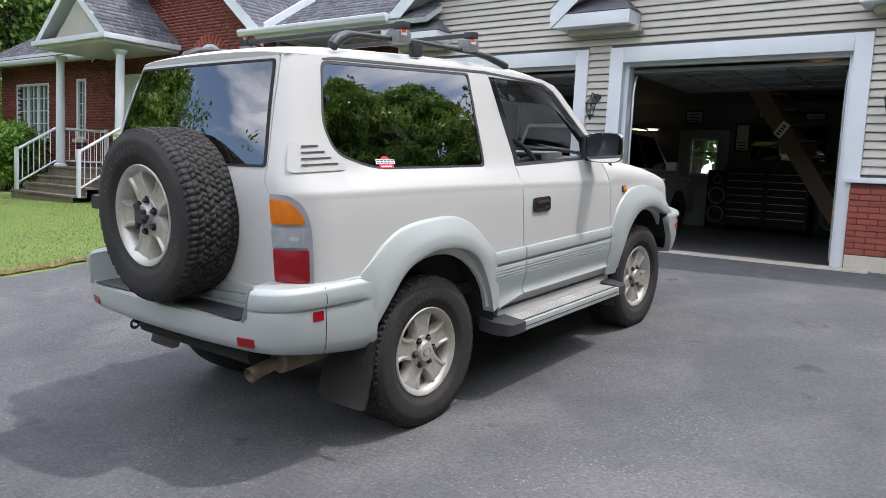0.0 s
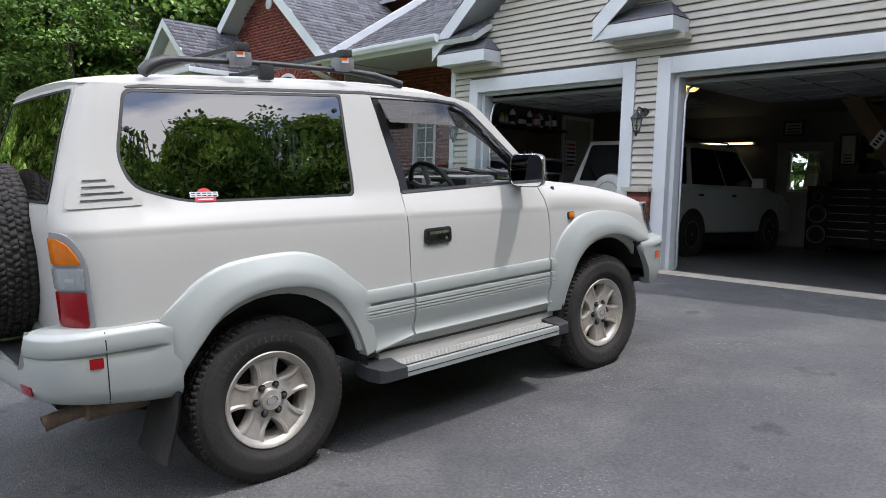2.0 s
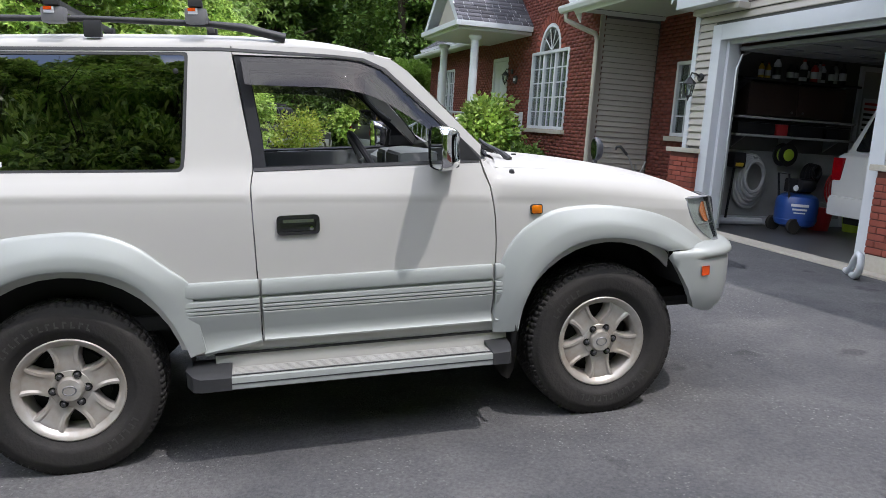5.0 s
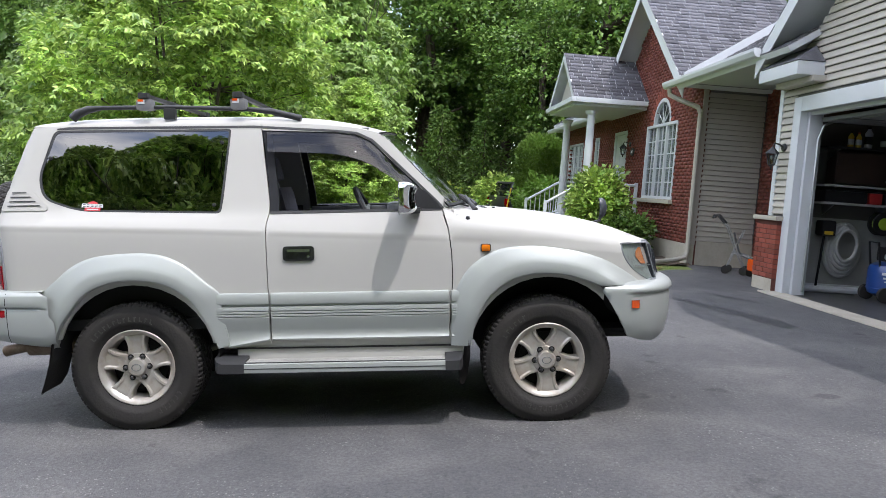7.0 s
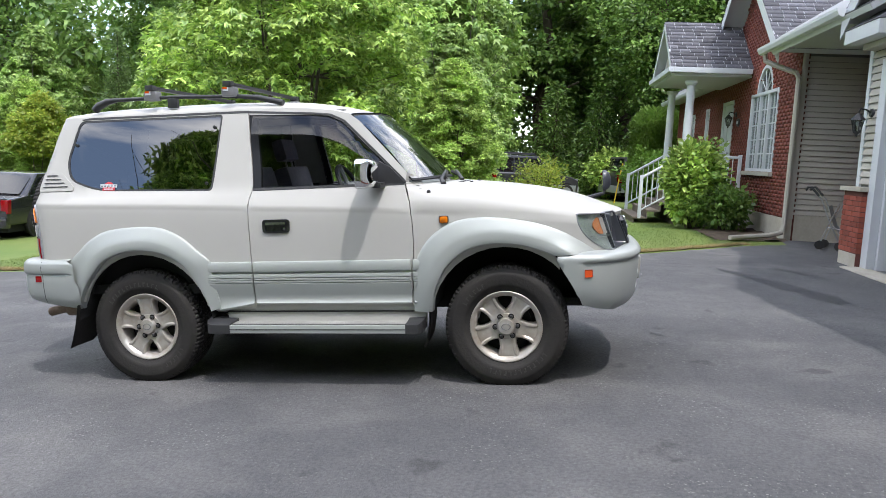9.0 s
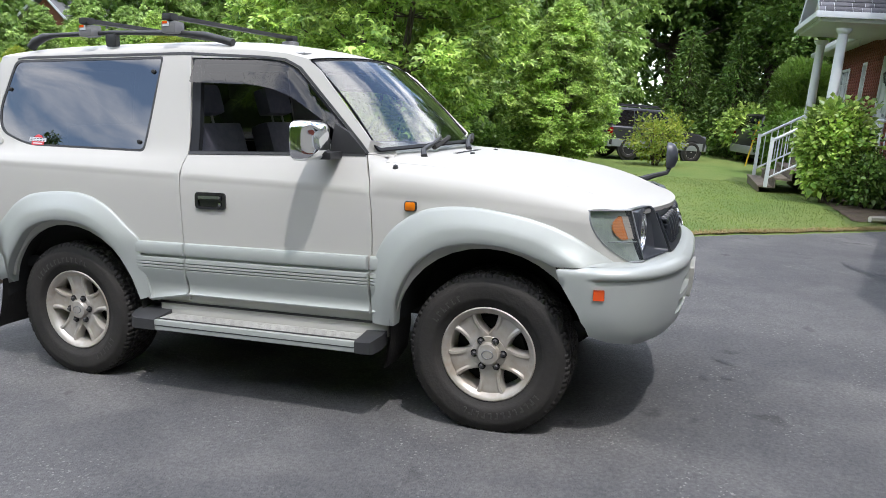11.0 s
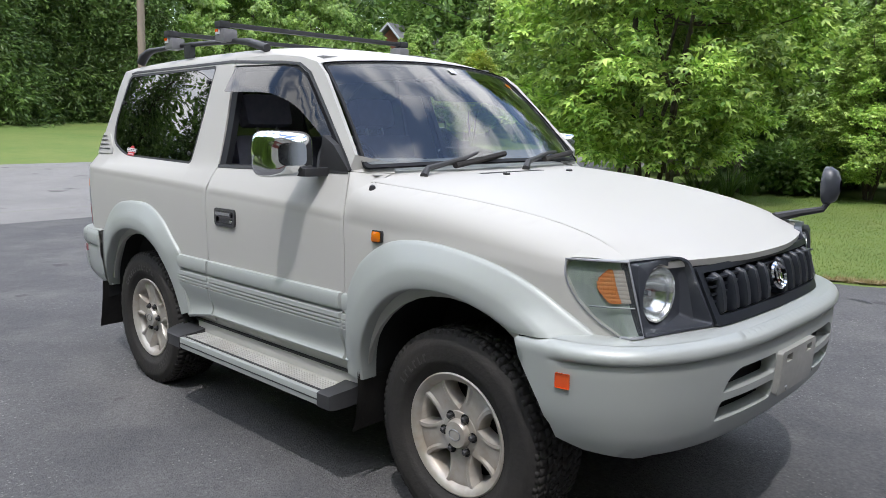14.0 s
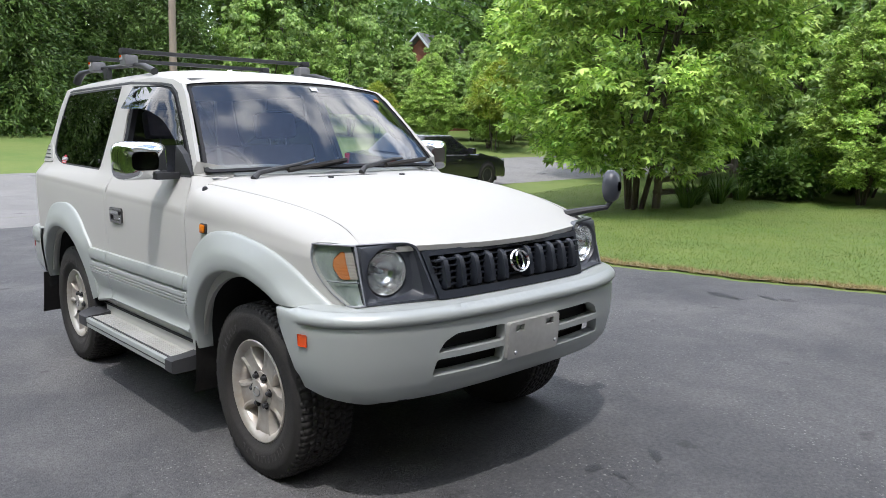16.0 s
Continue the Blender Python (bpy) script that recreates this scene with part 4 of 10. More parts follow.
for x in (PX0, PX1):
    col = thing("porch_column", pose(x, 5.26, 1.08), "round white porch column", "column", "porch columns")
    part("shaft", lathe(bmesh.new(), [(0.098, 0.06), (0.096, 0.8), (0.086, 2.36)], 24, "z"), M_TRIM, col)
    part("base", lathe(bmesh.new(), [(0.14, 0.0), (0.14, 0.04), (0.11, 0.062)], 24, "z"), M_TRIM, col)
    part("capital", lathe(bmesh.new(), [(0.10, 2.36), (0.12, 2.39), (0.14, 2.41), (0.14, 2.46)], 24, "z"), M_TRIM, col)


def railing(a, b, h=0.85, posts=(True, True)):
    t = thing("railing", pose(0, 0, 0), "white metal porch railing with thin balusters", "railing", "porch railings")
    a, b = Vector(a), Vector(b)
    up = Vector((0, 0, 1))
    for zz, r in ((h, 0.03), (0.12, 0.02)):
        part("rail", tube(bmesh.new(), [a + up * zz, b + up * zz], r, 8), M_TRIM, t)
    k = max(3, int((b - a).length / 0.13))
    for i in range(1, k):
        p = a.lerp(b, i / k)
        part("baluster", tube(bmesh.new(), [p + up * 0.12, p + up * h], 0.011, 6), M_TRIM, t)
    for p, on in ((a, posts[0]), (b, posts[1])):
        if on:
            part("post", box_bm(p.x - 0.035, p.x + 0.035, p.y - 0.035, p.y + 0.035, p.z - 0.05, p.z + h + 0.06, 0.005), M_TRIM, t)


railing((PX0 - 0.1, 4.35, 0.55), (PX0 - 0.1, 5.2, 1.08), posts=(True, False))
railing((PX1 + 0.1, 4.35, 0.55), (PX1 + 0.1, 5.2, 1.08), posts=(True, False))
railing((PX0 - 0.1, 5.36, 1.08), (PX0 - 0.1, 6.4, 1.08))
railing((PX1 + 0.1, 5.36, 1.08), (PX1 + 0.1, 6.4, 1.08))
proof = front_gable("roof_porch", -14.35, -11.4, 3.80, 0.80, 4.78, 6.46, "grey shingled porch gable with white rakes and ceiling", fascia=0.14)
part("ceiling_board", box_bm(-14.3, -11.45, 4.80, 6.44, 3.62, 3.68), M_TRIM, proof)
part("pediment", prism(bmesh.new(), [(-14.0, 3.70), (-11.75, 3.70), (-12.875, 4.6)], 4.95, 5.02, "xz"), M_SIDING, proof, "cream clapboard pediment", smooth=False)
part("pediment_shelf", box_bm(-14.3, -11.45, 4.79, 5.0, 3.74, 3.78), M_SHINGLE, proof, smooth=False)
bm = bmesh.new()
for args in ((-14.42, -11.33, 4.70, 4.80), (-14.42, -14.32, 4.80, 6.42), (-11.43, -11.33, 4.80, 6.42)):
    box(bm, args[0], args[1], args[2], args[3], 3.68, 3.79, 0.012)
part("gutter", bm, M_TRIM, proof, "white eaves gutter")


def lantern(x, y, z, label="black iron wall lantern with clear glass"):
    t = thing("wall_lantern", pose(x, y, z), label, "lantern", "wall lanterns")
    part("plate", lathe(bmesh.new(), [(0.0, -0.03), (0.05, -0.03), (0.06, 0.0)], 16, "y", Matrix.Translation((0, 0, 0.05))), M_PLASTIC, t)
    part("arm", tube(bmesh.new(), [(0, -0.02, 0.05), (0, -0.08, 0.09), (0, -0.15, 0.10), (0, -0.17, 0.05)], 0.011, 8), M_PLASTIC, t)
    part("roof", lathe(bmesh.new(), [(0.008, 0.05), (0.03, 0.03), (0.085, -0.03), (0.09, -0.045), (0.06, -0.045)], 6, "z", Matrix.Translation((0, -0.17, 0))), M_PLASTIC, t)
    g_ = part("glass", lathe(bmesh.new(), [(0.068, -0.046), (0.04, -0.19)], 6, "z", Matrix.Translation((0, -0.17, 0))), M_CLEAR, t, "clear glass")
    bm_ = bmesh.new()
    for k in range(6):
        a = math.pi * 2 * k / 6
        tube(bm_, [(0.072 * math.cos(a), -0.17 + 0.072 * math.sin(a), -0.045), (0.043 * math.cos(a), -0.17 + 0.043 * math.sin(a), -0.19)], 0.006, 5)
    part("cage", bm_, M_PLASTIC, t)
    part("finial", lathe(bmesh.new(), [(0.05, -0.188), (0.05, -0.2), (0.02, -0.22), (0.012, -0.25), (0.0, -0.27)], 8, "z", Matrix.Translation((0, -0.17, 0))), M_PLASTIC, t)
    part("bulb", lathe(bmesh.new(), [(0.0, -0.06), (0.02, -0.07), (0.022, -0.1), (0.0, -0.13)], 10, "z", Matrix.Translation((0, -0.17, 0))), M_TRIM, t)
    return t


lantern(-1.465, FY - 0.02, 2.42)
lantern(-4.80, FY - 0.02, 2.42)
lantern(2.05, FY - 0.02, 2.42)
lantern(-12.5, HY, 2.86)
plaque = thing("house_plaque", pose(-12.25, HY - 0.02, 2.72), "small dark oval plaque beside the front door", "plaque")
part("board", lathe(bmesh.new(), [(0.0, -0.012), (0.10, -0.012), (0.11, 0.0), (0.11, 0.02)], 24, "y", Matrix.Diagonal((1.2, 1, 0.85, 1))), M_PLASTIC, plaque)
for k in range(3):
    part("bar", box_bm(-0.06 + 0.045 * k, -0.03 + 0.045 * k, -0.016, -0.012, -0.03, 0.03), M_TRIM, plaque)

# ---- trees and shrubs ----
def leaves_at(rs, centers, ways, per, spread, size, droop=0.3, slim=0.55, flat=0.6, layer=1.0, lobes=False):
    """Single leaves round clump centres: four-cornered, folded along the rib, hanging a little outward."""
    n = len(centers) * per
    c = np.repeat(np.asarray(centers), per, axis=0)
    w = np.repeat(np.asarray(ways), per, axis=0)
    off = rs.normal(0, 1, (n, 3))
    off *= (rs.rand(n, 1) ** 0.4) / np.maximum(1e-6, np.linalg.norm(off, axis=1, keepdims=True))
    p = c + off * spread * np.array([1, 1, layer])
    if layer < 1:
        p[:, 2] -= 0.5 * spread * (off[:, 0] ** 2 + off[:, 1] ** 2)
    tip = w * 0.6 + off * 0.7 + rs.normal(0, 0.45, (n, 3))
    tip[:, 2] -= droop
    tip /= np.linalg.norm(tip, axis=1, keepdims=True)
    up = rs.normal(0, flat, (n, 3)) + np.array([0, 0, 1.0])
    side = np.cross(tip, up)
    side /= np.maximum(1e-6, np.linalg.norm(side, axis=1, keepdims=True))
    nrm = np.cross(side, tip)
    s = size * rs.uniform(0.6, 1.25, (n, 1))
    mid = p + tip * s * 0.42
    v = np.stack([p, mid + side * s * slim * 0.5 + nrm * s * 0.10, p + tip * s, mid - side * s * slim * 0.5 + nrm * s * 0.10], axis=1).reshape(-1, 3)
    if lobes:
        vs = [v.reshape(-1, 4, 3)]
        for sgn in (-1, 1):
            way = tip * 0.62 + side * 0.78 * sgn
            out = np.cross(way, nrm)
            half = p + way * s * 0.36
            vs.append(np.stack([p, half + out * s * slim * 0.4 + nrm * s * 0.04, p + way * s * 0.85 - nrm * s * 0.12, half - out * s * slim * 0.4 + nrm * s * 0.04], axis=1))
        v = np.stack(vs, axis=1).reshape(-1, 3)
        n *= 3
    k = np.arange(n)[:, None] * 4
    return v, np.concatenate([k + [0, 1, 2], k + [0, 2, 3]])


def add_crown(name, parent, vs, fs, material, label=""):
    ob = mesh_np(name, vs, fs, material)
    ob.parent = parent
    if label:
        ob["label"] = label
    return ob


def limb(bm_, rs, a, b, r0, r1, bend=0.25, n=6):
    a, b = np.array(a, float), np.array(b, float)
    pts = [a + (b - a) * i / n + (rs.normal(0, bend, 3) * np.array([1, 1, 0.4]) * math.sin(math.pi * i / n) if 0 < i < n else 0) for i in range(n + 1)]
    tube(bm_, [tuple(p) for p in pts], [r0 + (r1 - r0) * i / n for i in range(n + 1)], 8)
    return pts


def broadleaf(name, label, seed, height, radius, base, stems, clumps, per, size, material, droop=0.35, spread=0.42, squash=1.0, lobes=False):
    """A tree: tapered stems with limbs and an uneven crown of clumps of leaves."""
    rs = np.random.RandomState(seed)
    t = thing(name, pose(0, 0, 0), label, "tree", "garden trees")
    bm_ = bmesh.new()
    mid = (height + base) / 2
    half = (height - base) / 2
    tips = []
    for k in range(stems):
        a = 2 * math.pi * (k + rs.uniform(-0.3, 0.3)) / stems
        lean = rs.uniform(0.15, 0.4) * radius if stems > 1 else 0.1
        top = (lean * 1.4 * math.cos(a), lean * 1.4 * math.sin(a), height * rs.uniform(0.72, 0.9))
        r0 = 0.028 * height if stems == 1 else 0.0058 * height
        pts = limb(bm_, rs, (0.12 * (stems > 1) * math.cos(a), 0.12 * (stems > 1) * math.sin(a), -0.15), top, r0, r0 * 0.2, 0.12 * radius / 3)
        for j in range(7):
            p = pts[min(5, 2 + j % 4)]
            b = rs.uniform(0, 2 * math.pi)
            out = radius * rs.uniform(0.5, 0.85)
            q = (p[0] + out * math.cos(b), p[1] + out * math.sin(b), min(height * 0.95, p[2] + out * rs.uniform(0.0, 0.7)))
            lp = limb(bm_, rs, p, q, r0 * 0.38, r0 * 0.06, 0.12)
            tips += lp[2:]
    part("trunk", bm_, M_BARK, t)
    cs, ws = [], []
    noise_off = Vector((seed * 3.7, 0, 0))
    while len(cs) < clumps:
        d = rs.normal(0, 1, 3)
        d /= np.linalg.norm(d)
        rr = rs.uniform(0.25, 1.0) ** 0.45
        low = 1.0 if d[2] > -0.2 else 0.9
        bump = 0.78 + 0.38 * noise.noise(Vector(d) * 1.9 + noise_off)
        p = d * rr * bump * low * np.array([radius, radius, half * squash]) * 1.12
        p[2] += mid
        if stems > 1:
            up_ = rs.rand() ** 1.15
            a = rs.uniform(0, 6.283)
            out = radius * lerp_table([(0, 0.55), (0.12, 0.88), (0.32, 1.0), (0.6, 0.82), (0.85, 0.46), (1.0, 0.1)], up_) * rs.uniform(0.12, 1.0) ** 0.42
            d = np.array([math.cos(a), math.sin(a), 0.25])
            out *= 0.86 + 0.42 * noise.noise(Vector((1.5 * math.cos(a), 1.5 * math.sin(a), 3.2 * up_)) + noise_off)
            p = np.array([out * math.cos(a), out * math.sin(a), base + 1.0 + (height - base - 1.0) * up_])
        if noise.noise(Vector(p) * 0.75 + noise_off) < -0.22 or p[2] < max(0.75, base * 0.8):
            continue
        cs.append(p)
        ws.append(d * np.array([1, 1, 0.3]))
    v, f = leaves_at(rs, cs, ws, per, spread, size, droop, 0.42 if lobes else 0.68, 0.4, 0.38, lobes)
    add_crown("crown", t, v, f, material)
    return t


def conifer(name, label, seed, height, radius, rows_, material, base=0.3, needle=0.34, dense_=1.0):
    rs = np.random.RandomState(seed)
    t = thing(name, pose(0, 0, 0), label, "tree", "conifers")
    bm_ = bmesh.new()
    tube(bm_, [(0, 0, -0.2), (0.03, 0, height * 0.5), (0, 0, height * 0.98)], [0.022 * height, 0.014 * height, 0.01], 8)
    cs, ws = [], []
    for k in range(rows_):
        f = k / rows_
        z = base + (height - base) * f
        r = radius * (1 - f) ** 0.85 * rs.uniform(0.8, 1.12) + 0.1
        n = max(5, int(15 * (1 - f) * dense_) + 4)
        for j in range(n):
            a = 2 * math.pi * (j + rs.uniform(-0.4, 0.4)) / n + k * 1.3
            l_ = r * rs.uniform(0.72, 1.1)
            q = max(2, int(l_ / 0.28))
            if f < 0.8 and j % 3 == 0:
                tube(bm_, [(0, 0, z + 0.2), (0.9 * l_ * math.cos(a), 0.9 * l_ * math.sin(a), z - 0.15 * l_)], [0.025, 0.006], 4)
            for i in range(1, q + 1):
                g_ = i / q
                cs.append((l_ * g_ * math.cos(a), l_ * g_ * math.sin(a), z + 0.2 - 0.30 * l_ * g_ ** 1.6 + rs.normal(0, 0.06)))
                ws.append((math.cos(a) * 1.2, math.sin(a) * 1.2, -0.15))
    part("trunk", bm_, M_BARK, t)
    v, f_ = leaves_at(rs, cs, ws, 12, 0.27, needle * 0.72, 0.25, 0.34, 0.9)
    add_crown("crown", t, v, f_, material)
    return t


def placed(ob, x, y, turn=0, size=1.0, tall=1.0):
    return Matrix.Translation((x, y, ground_z(x, y) - 0.02)) @ Matrix.Rotation(turn, 4, "Z") @ Matrix.Diagonal((size, size, size * tall, 1))


maple = broadleaf("maple_tree", "leafy green maple with several stems on the lawn", 3, 8.8, 3.2, 0.0, 6, 860, 46, 0.155, M_LEAF, 0.5, 0.40, lobes=True)
maple_b = broadleaf("maple_tree", "tall bright green maple beside the lawn", 8, 9.8, 3.4, 0.5, 3, 520, 24, 0.27, M_LEAF_LIGHT, 0.9, 0.52, lobes=True)
ash = broadleaf("ash_tree", "tall dark leafy tree at the edge of the woods", 14, 14.5, 4.2, 1.8, 1, 560, 25, 0.28, M_LEAF_DARK, 0.3, 0.75)
gold = broadleaf("golden_tree", "small tree with yellow-green leaves", 21, 3.9, 1.5, 0.6, 2, 260, 40, 0.13, M_LEAF_GOLD, 0.3, 0.3)
fir = conifer("fir_tree", "dense green conifer in the row across the road", 5, 13.0, 2.7, 44, M_PINE)
young = conifer("young_fir", "young light green fir under taller trees", 6, 4.2, 1.5, 20, M_LEAF_DARK, 0.1, 0.26)
maple.matrix_basis = placed(maple, -10.6, -3.3, 0.4)
maple_b.matrix_basis = placed(maple_b, -21.3, -1.9, 1.1, 0.9)
ash.matrix_basis = placed(ash, -30, 2, 0)
gold.matrix_basis = placed(gold, -22.8, -18.0, 0)
fir.matrix_basis = placed(fir, -6.5, -29, 0)
young.matrix_basis = placed(young, -25.5, 4.3, 0)
rnd = random.Random(5)
for x, y, s in ((-18.4, -8.2, 0.9), (-22.5, -5.2, 1.1), (-25, -1.5, 1.1), (-16.2, -5.6, 0.72), (-26, -11, 1.0), (-15.8, -0.6, 0.6)):
    copy_thing(maple_b, placed(maple_b, x, y, rnd.uniform(0, 6), s, rnd.uniform(0.95, 1.1)))
for x, y, s in ((-14.0, -0.2, 0.45), (-24.0, -19.5, 0.5), (-22.0, -21.5, 0.48)):
    copy_thing(maple, placed(maple, x, y, rnd.uniform(0, 6), s, rnd.uniform(0.95, 1.15)))
for x, y, s in ((-29, -8, 1.0), (-25.6, -24.6, 0.62), (-27.2, -23.6, 0.60), (-23.8, -25.6, 0.55), (-31.5, -24.5, 0.8), (-28.0, -21.5, 0.5), (-21.5, -27, 0.8), (-17.5, -29, 0.85), (-38, -26, 0.9)):
    copy_thing(maple_b, placed(maple_b, x, y, rnd.uniform(0, 6), s, rnd.uniform(0.95, 1.15)))
for x, y, s in ((-31, -4, 1.0), (-33, 8, 1.1), (-27.5, 9.5, 1.0), (-26, 15, 1.1), (-34, -12, 1.0), (-21, 18, 1.0), (-38, -19, 1.05), (-22, -36, 1.0), (-42, -34, 1.1), (-46, -24, 1.0), (-44, -12, 1.2),
                (-15, -36, 0.9), (-31, 20, 1.0), (-14, 20, 1.0), (-4.6, 19.5, 0.62), (-7.6, 20.5, 0.62), (15, 13.5, 0.8), (18.5, 18, 0.9), (17.5, 6.5, 0.78), (12.5, 19.5, 0.9), (-36, 10, 1.15), (-38, 4, 1.2), (-35, 16, 1.1),  (-29.5, 5.8, 0.85), (-25.5, 6.5, 0.7), (-27, -40, 1.0)):
    copy_thing(ash, placed(ash, x, y, rnd.uniform(0, 6), s, rnd.uniform(0.9, 1.15)))
for x, y, s in ((11.2, 11.8, 0.95), (12.0, 9.5, 1.0), (12.6, 7.1, 0.98), (13.9, 4.7, 1.05), (15.7, 2.6, 1.06), (13.9, 0.2, 1.14), (13.8, -2.1, 1.14), (14.4, -4.3, 1.12), (13.6, -6.6, 1.03), (13.3, -8.9, 0.95), (14.4, -12.8, 0.78), (12.9, 5.9, 0.86), (14.8, 3.4, 0.98), (13.2, 8.3, 0.84), (15.2, 1.4, 0.92), (16.6, 6.2, 1.12), (14.9, -1.0, 0.94), (15.8, 9.2, 0.98), (15.2, -5.6, 0.95)):
    copy_thing(maple, placed(maple, x, y, 2.3 * x + y, s * (1.06 if y > 3 else 1.06 if y > -3 else 1.18 if y > -10 else 1.0), 1.1))
for x, y, s, tall in ((12.4, 5.9, 0.56, 1.32), (13.2, 2.3, 0.52, 1.30), (12.2, 8.6, 0.55, 1.22), (14.6, 4.3, 0.60, 1.35), (13.4, -3.4, 0.54, 1.3)):
    copy_thing(ash, placed(ash, x, y, 1.7 * x + y, s, tall))
for x, y, s in ((-25.2, -20.0, 0.9), (-19.6, -22.5, 0.7)):
    copy_thing(gold, placed(gold, x, y, rnd.uniform(0, 6), s))
for k in range(11):
    copy_thing(fir, placed(fir, 8 - 2.15 * k, -29.5 - rnd.uniform(0, 2), rnd.uniform(0, 6), rnd.uniform(0.85, 1.05)))
for x, y, s in ((-31, 4, 1.0), (-30, 8.5, 1.1), (-28.5, 12, 1.0), (-30.5, -14.5, 1.15), (-33, -9.5, 1.2), (-27.5, -17.5, 0.55), (-40, -16, 1.2), (10.4, -30.8, 0.9), (12.6, -30.2, 0.8), (14.9, -30.9, 0.95), (17.2, -29.6, 0.85), (19.0, -26.5, 0.9)):
    copy_thing(fir, placed(fir, x, y, rnd.uniform(0, 6), s))
for x, y, s in ((-24.6, 6.0, 0.9), (-26.8, 2.6, 1.05), (-27, -2.5, 0.9), (-23.6, 7.6, 0.8)):
    copy_thing(young, placed(young, x, y, rnd.uniform(0, 6), s))


def far_woods(name, x0, x1, y0, y1, n, h, seed, material, label):
    rs = np.random.RandomState(seed)
    cs = np.stack([rs.uniform(x0, x1, n), rs.uniform(y0, y1, n), rs.rand(n) ** 0.8 * h], axis=1)
    cs[:, 2] *= 0.75 + 0.25 * np.sin(cs[:, 0] * 0.7) * np.sin(cs[:, 1] * 0.6)
    v, f = leaves_at(rs, cs, rs.normal(0, 1, (n, 3)), 16, 1.0, 0.55, 0.2)
    ob = mesh_np(name, v, f, material)
    return tagged(ob, label, "woods", kind="stuff")


far_woods("woods", -52, -33, -40, 32, 3400, 16, 2, M_LEAF_DARK, "dense dark green woods behind the house and lawn")
far_woods("woods", -50, 22, -48, -34, 2400, 14, 3, M_LEAF_DARK, "dense green woods across the road")
far_woods("woods", -33, 10, 22, 34, 1200, 14, 4, M_LEAF_DARK, "dense dark green woods behind the house")
far_woods("woods", -95, -42, -78, -50, 2600, 17, 5, M_LEAF_DARK, "far dark green woods beyond the road")
far_woods("woods", 27, 40, -40, 40, 1500, 13, 7, M_LEAF_DARK, "green woods along the other side of the drive")

# ---- the parked off-road car: x to its right, y forward from the rear axle, z up from the tyres' ground ----
CAR_M = Matrix.Translation((0.192, -0.36, 0.094)) @ pose(0, 0, 0, 0, 0, -1.8) @ pose(0, 0, 0, 4.75, 0, 0) @ Matrix.Translation((0, 0.054, 0))
car = thing("off_road_car", CAR_M, "white and silver three-door off-road car on asphalt", "car")
AX_R, AX_F, AX_Z = 0.016, 2.385, 0.372
CREASE = [(-0.75, 1.180), (0.1, 1.156), (0.78, 1.130), (1.56, 1.098), (2.0, 1.072), (2.4, 1.045), (2.85, 0.995), (3.1, 0.95)]
REAR_Y = [(0.45, -0.745), (0.80, -0.765), (1.18, -0.785), (1.25, -0.782), (1.31, -0.765), (1.55, -0.688), (1.73, -0.622), (1.79, -0.602)]
CORNER = [(0.8, 0.17), (1.18, 0.165), (1.30, 0.115), (1.73, 0.065), (1.8, 0.06)]
PLAN = [(-0.8, 0.975), (-0.3, 0.99), (0.6, 1.0), (1.5, 1.0), (2.1, 0.995), (2.5, 0.98), (2.72, 0.962), (2.83, 0.942), (2.95, 0.90), (3.1, 0.84)]
HOOD_Z = [(1.85, 1.262), (2.08, 1.247), (2.4, 1.215), (2.7, 1.165), (2.88, 1.115), (3.0, 1.070), (3.07, 1.043), (3.13, 1.022)]


def bulge(y):
    """How boxy the bonnet's edge is, rear to front."""
    return lerp_table([(1.9, 4.0), (2.4, 3.4), (2.9, 2.7)], y)


def side_w(y, z):
    zc = curve_table(CREASE, y)
    p = curve_table(PLAN, y)
    soft = 1 - smooth_step(2.0, 2.6, y)
    if z <= zc:
        return (0.834 - 0.1 * max(0, 0.95 - z) ** 2 - 0.007 * soft * math.exp(-(zc - z) / 0.045)) * p
    return lerp_table([(zc, 0.827), (zc + 0.012, 0.829), (zc + 0.03, 0.822), (1.25, 0.764), (1.28, 0.755), (1.50, 0.688), (1.66, 0.642), (1.73, 0.620), (1.765, 0.606)], z) * p


def car_w(y, z):
    """Half width of the body shell, rear corner left out."""
    zc = curve_table(CREASE, y)
    if z <= zc or y < 1.80:
        return side_w(y, z)
    zh = curve_table(HOOD_Z, max(1.85, y))
    f = min(0.9999, (z - zc) / (zh - zc))
    n = bulge(y)
    top = 0.829 * curve_table(PLAN, y) * (1 - f ** n) ** (1 / n)
    k = smooth_step(1.80, 1.90, y)
    return side_w(y, z) * (1 - k) + top * k


def corner_u(y, z):
    """Run along the shell for a place y: past the rear corner it follows the bend."""
    r, d = lerp_table(CORNER, z), y - lerp_table(REAR_Y, z)
    if d >= r:
        return y + 0.5708 * r
    return lerp_table(REAR_Y, z) + r * math.acos(max(-1, min(1, 1 - max(0, d) / r)))


def shell(sx, off=0.0):
    def fn(u, z):
        yr, r = lerp_table(REAR_Y, z), lerp_table(CORNER, z)
        s = u - yr
        if s < r * 1.5708:
            th = s / r
            return (sx * (car_w(yr + r, z) - r * (1 - math.sin(th)) + off * math.sin(th)), yr + r * (1 - math.cos(th)) - off * math.cos(th), z)
        y = u - 0.5708 * r
        return (sx * (car_w(y, z) + off), y, z)
    return fn


def uv(poly):
    return [(corner_u(y, z), z) for y, z in poly]


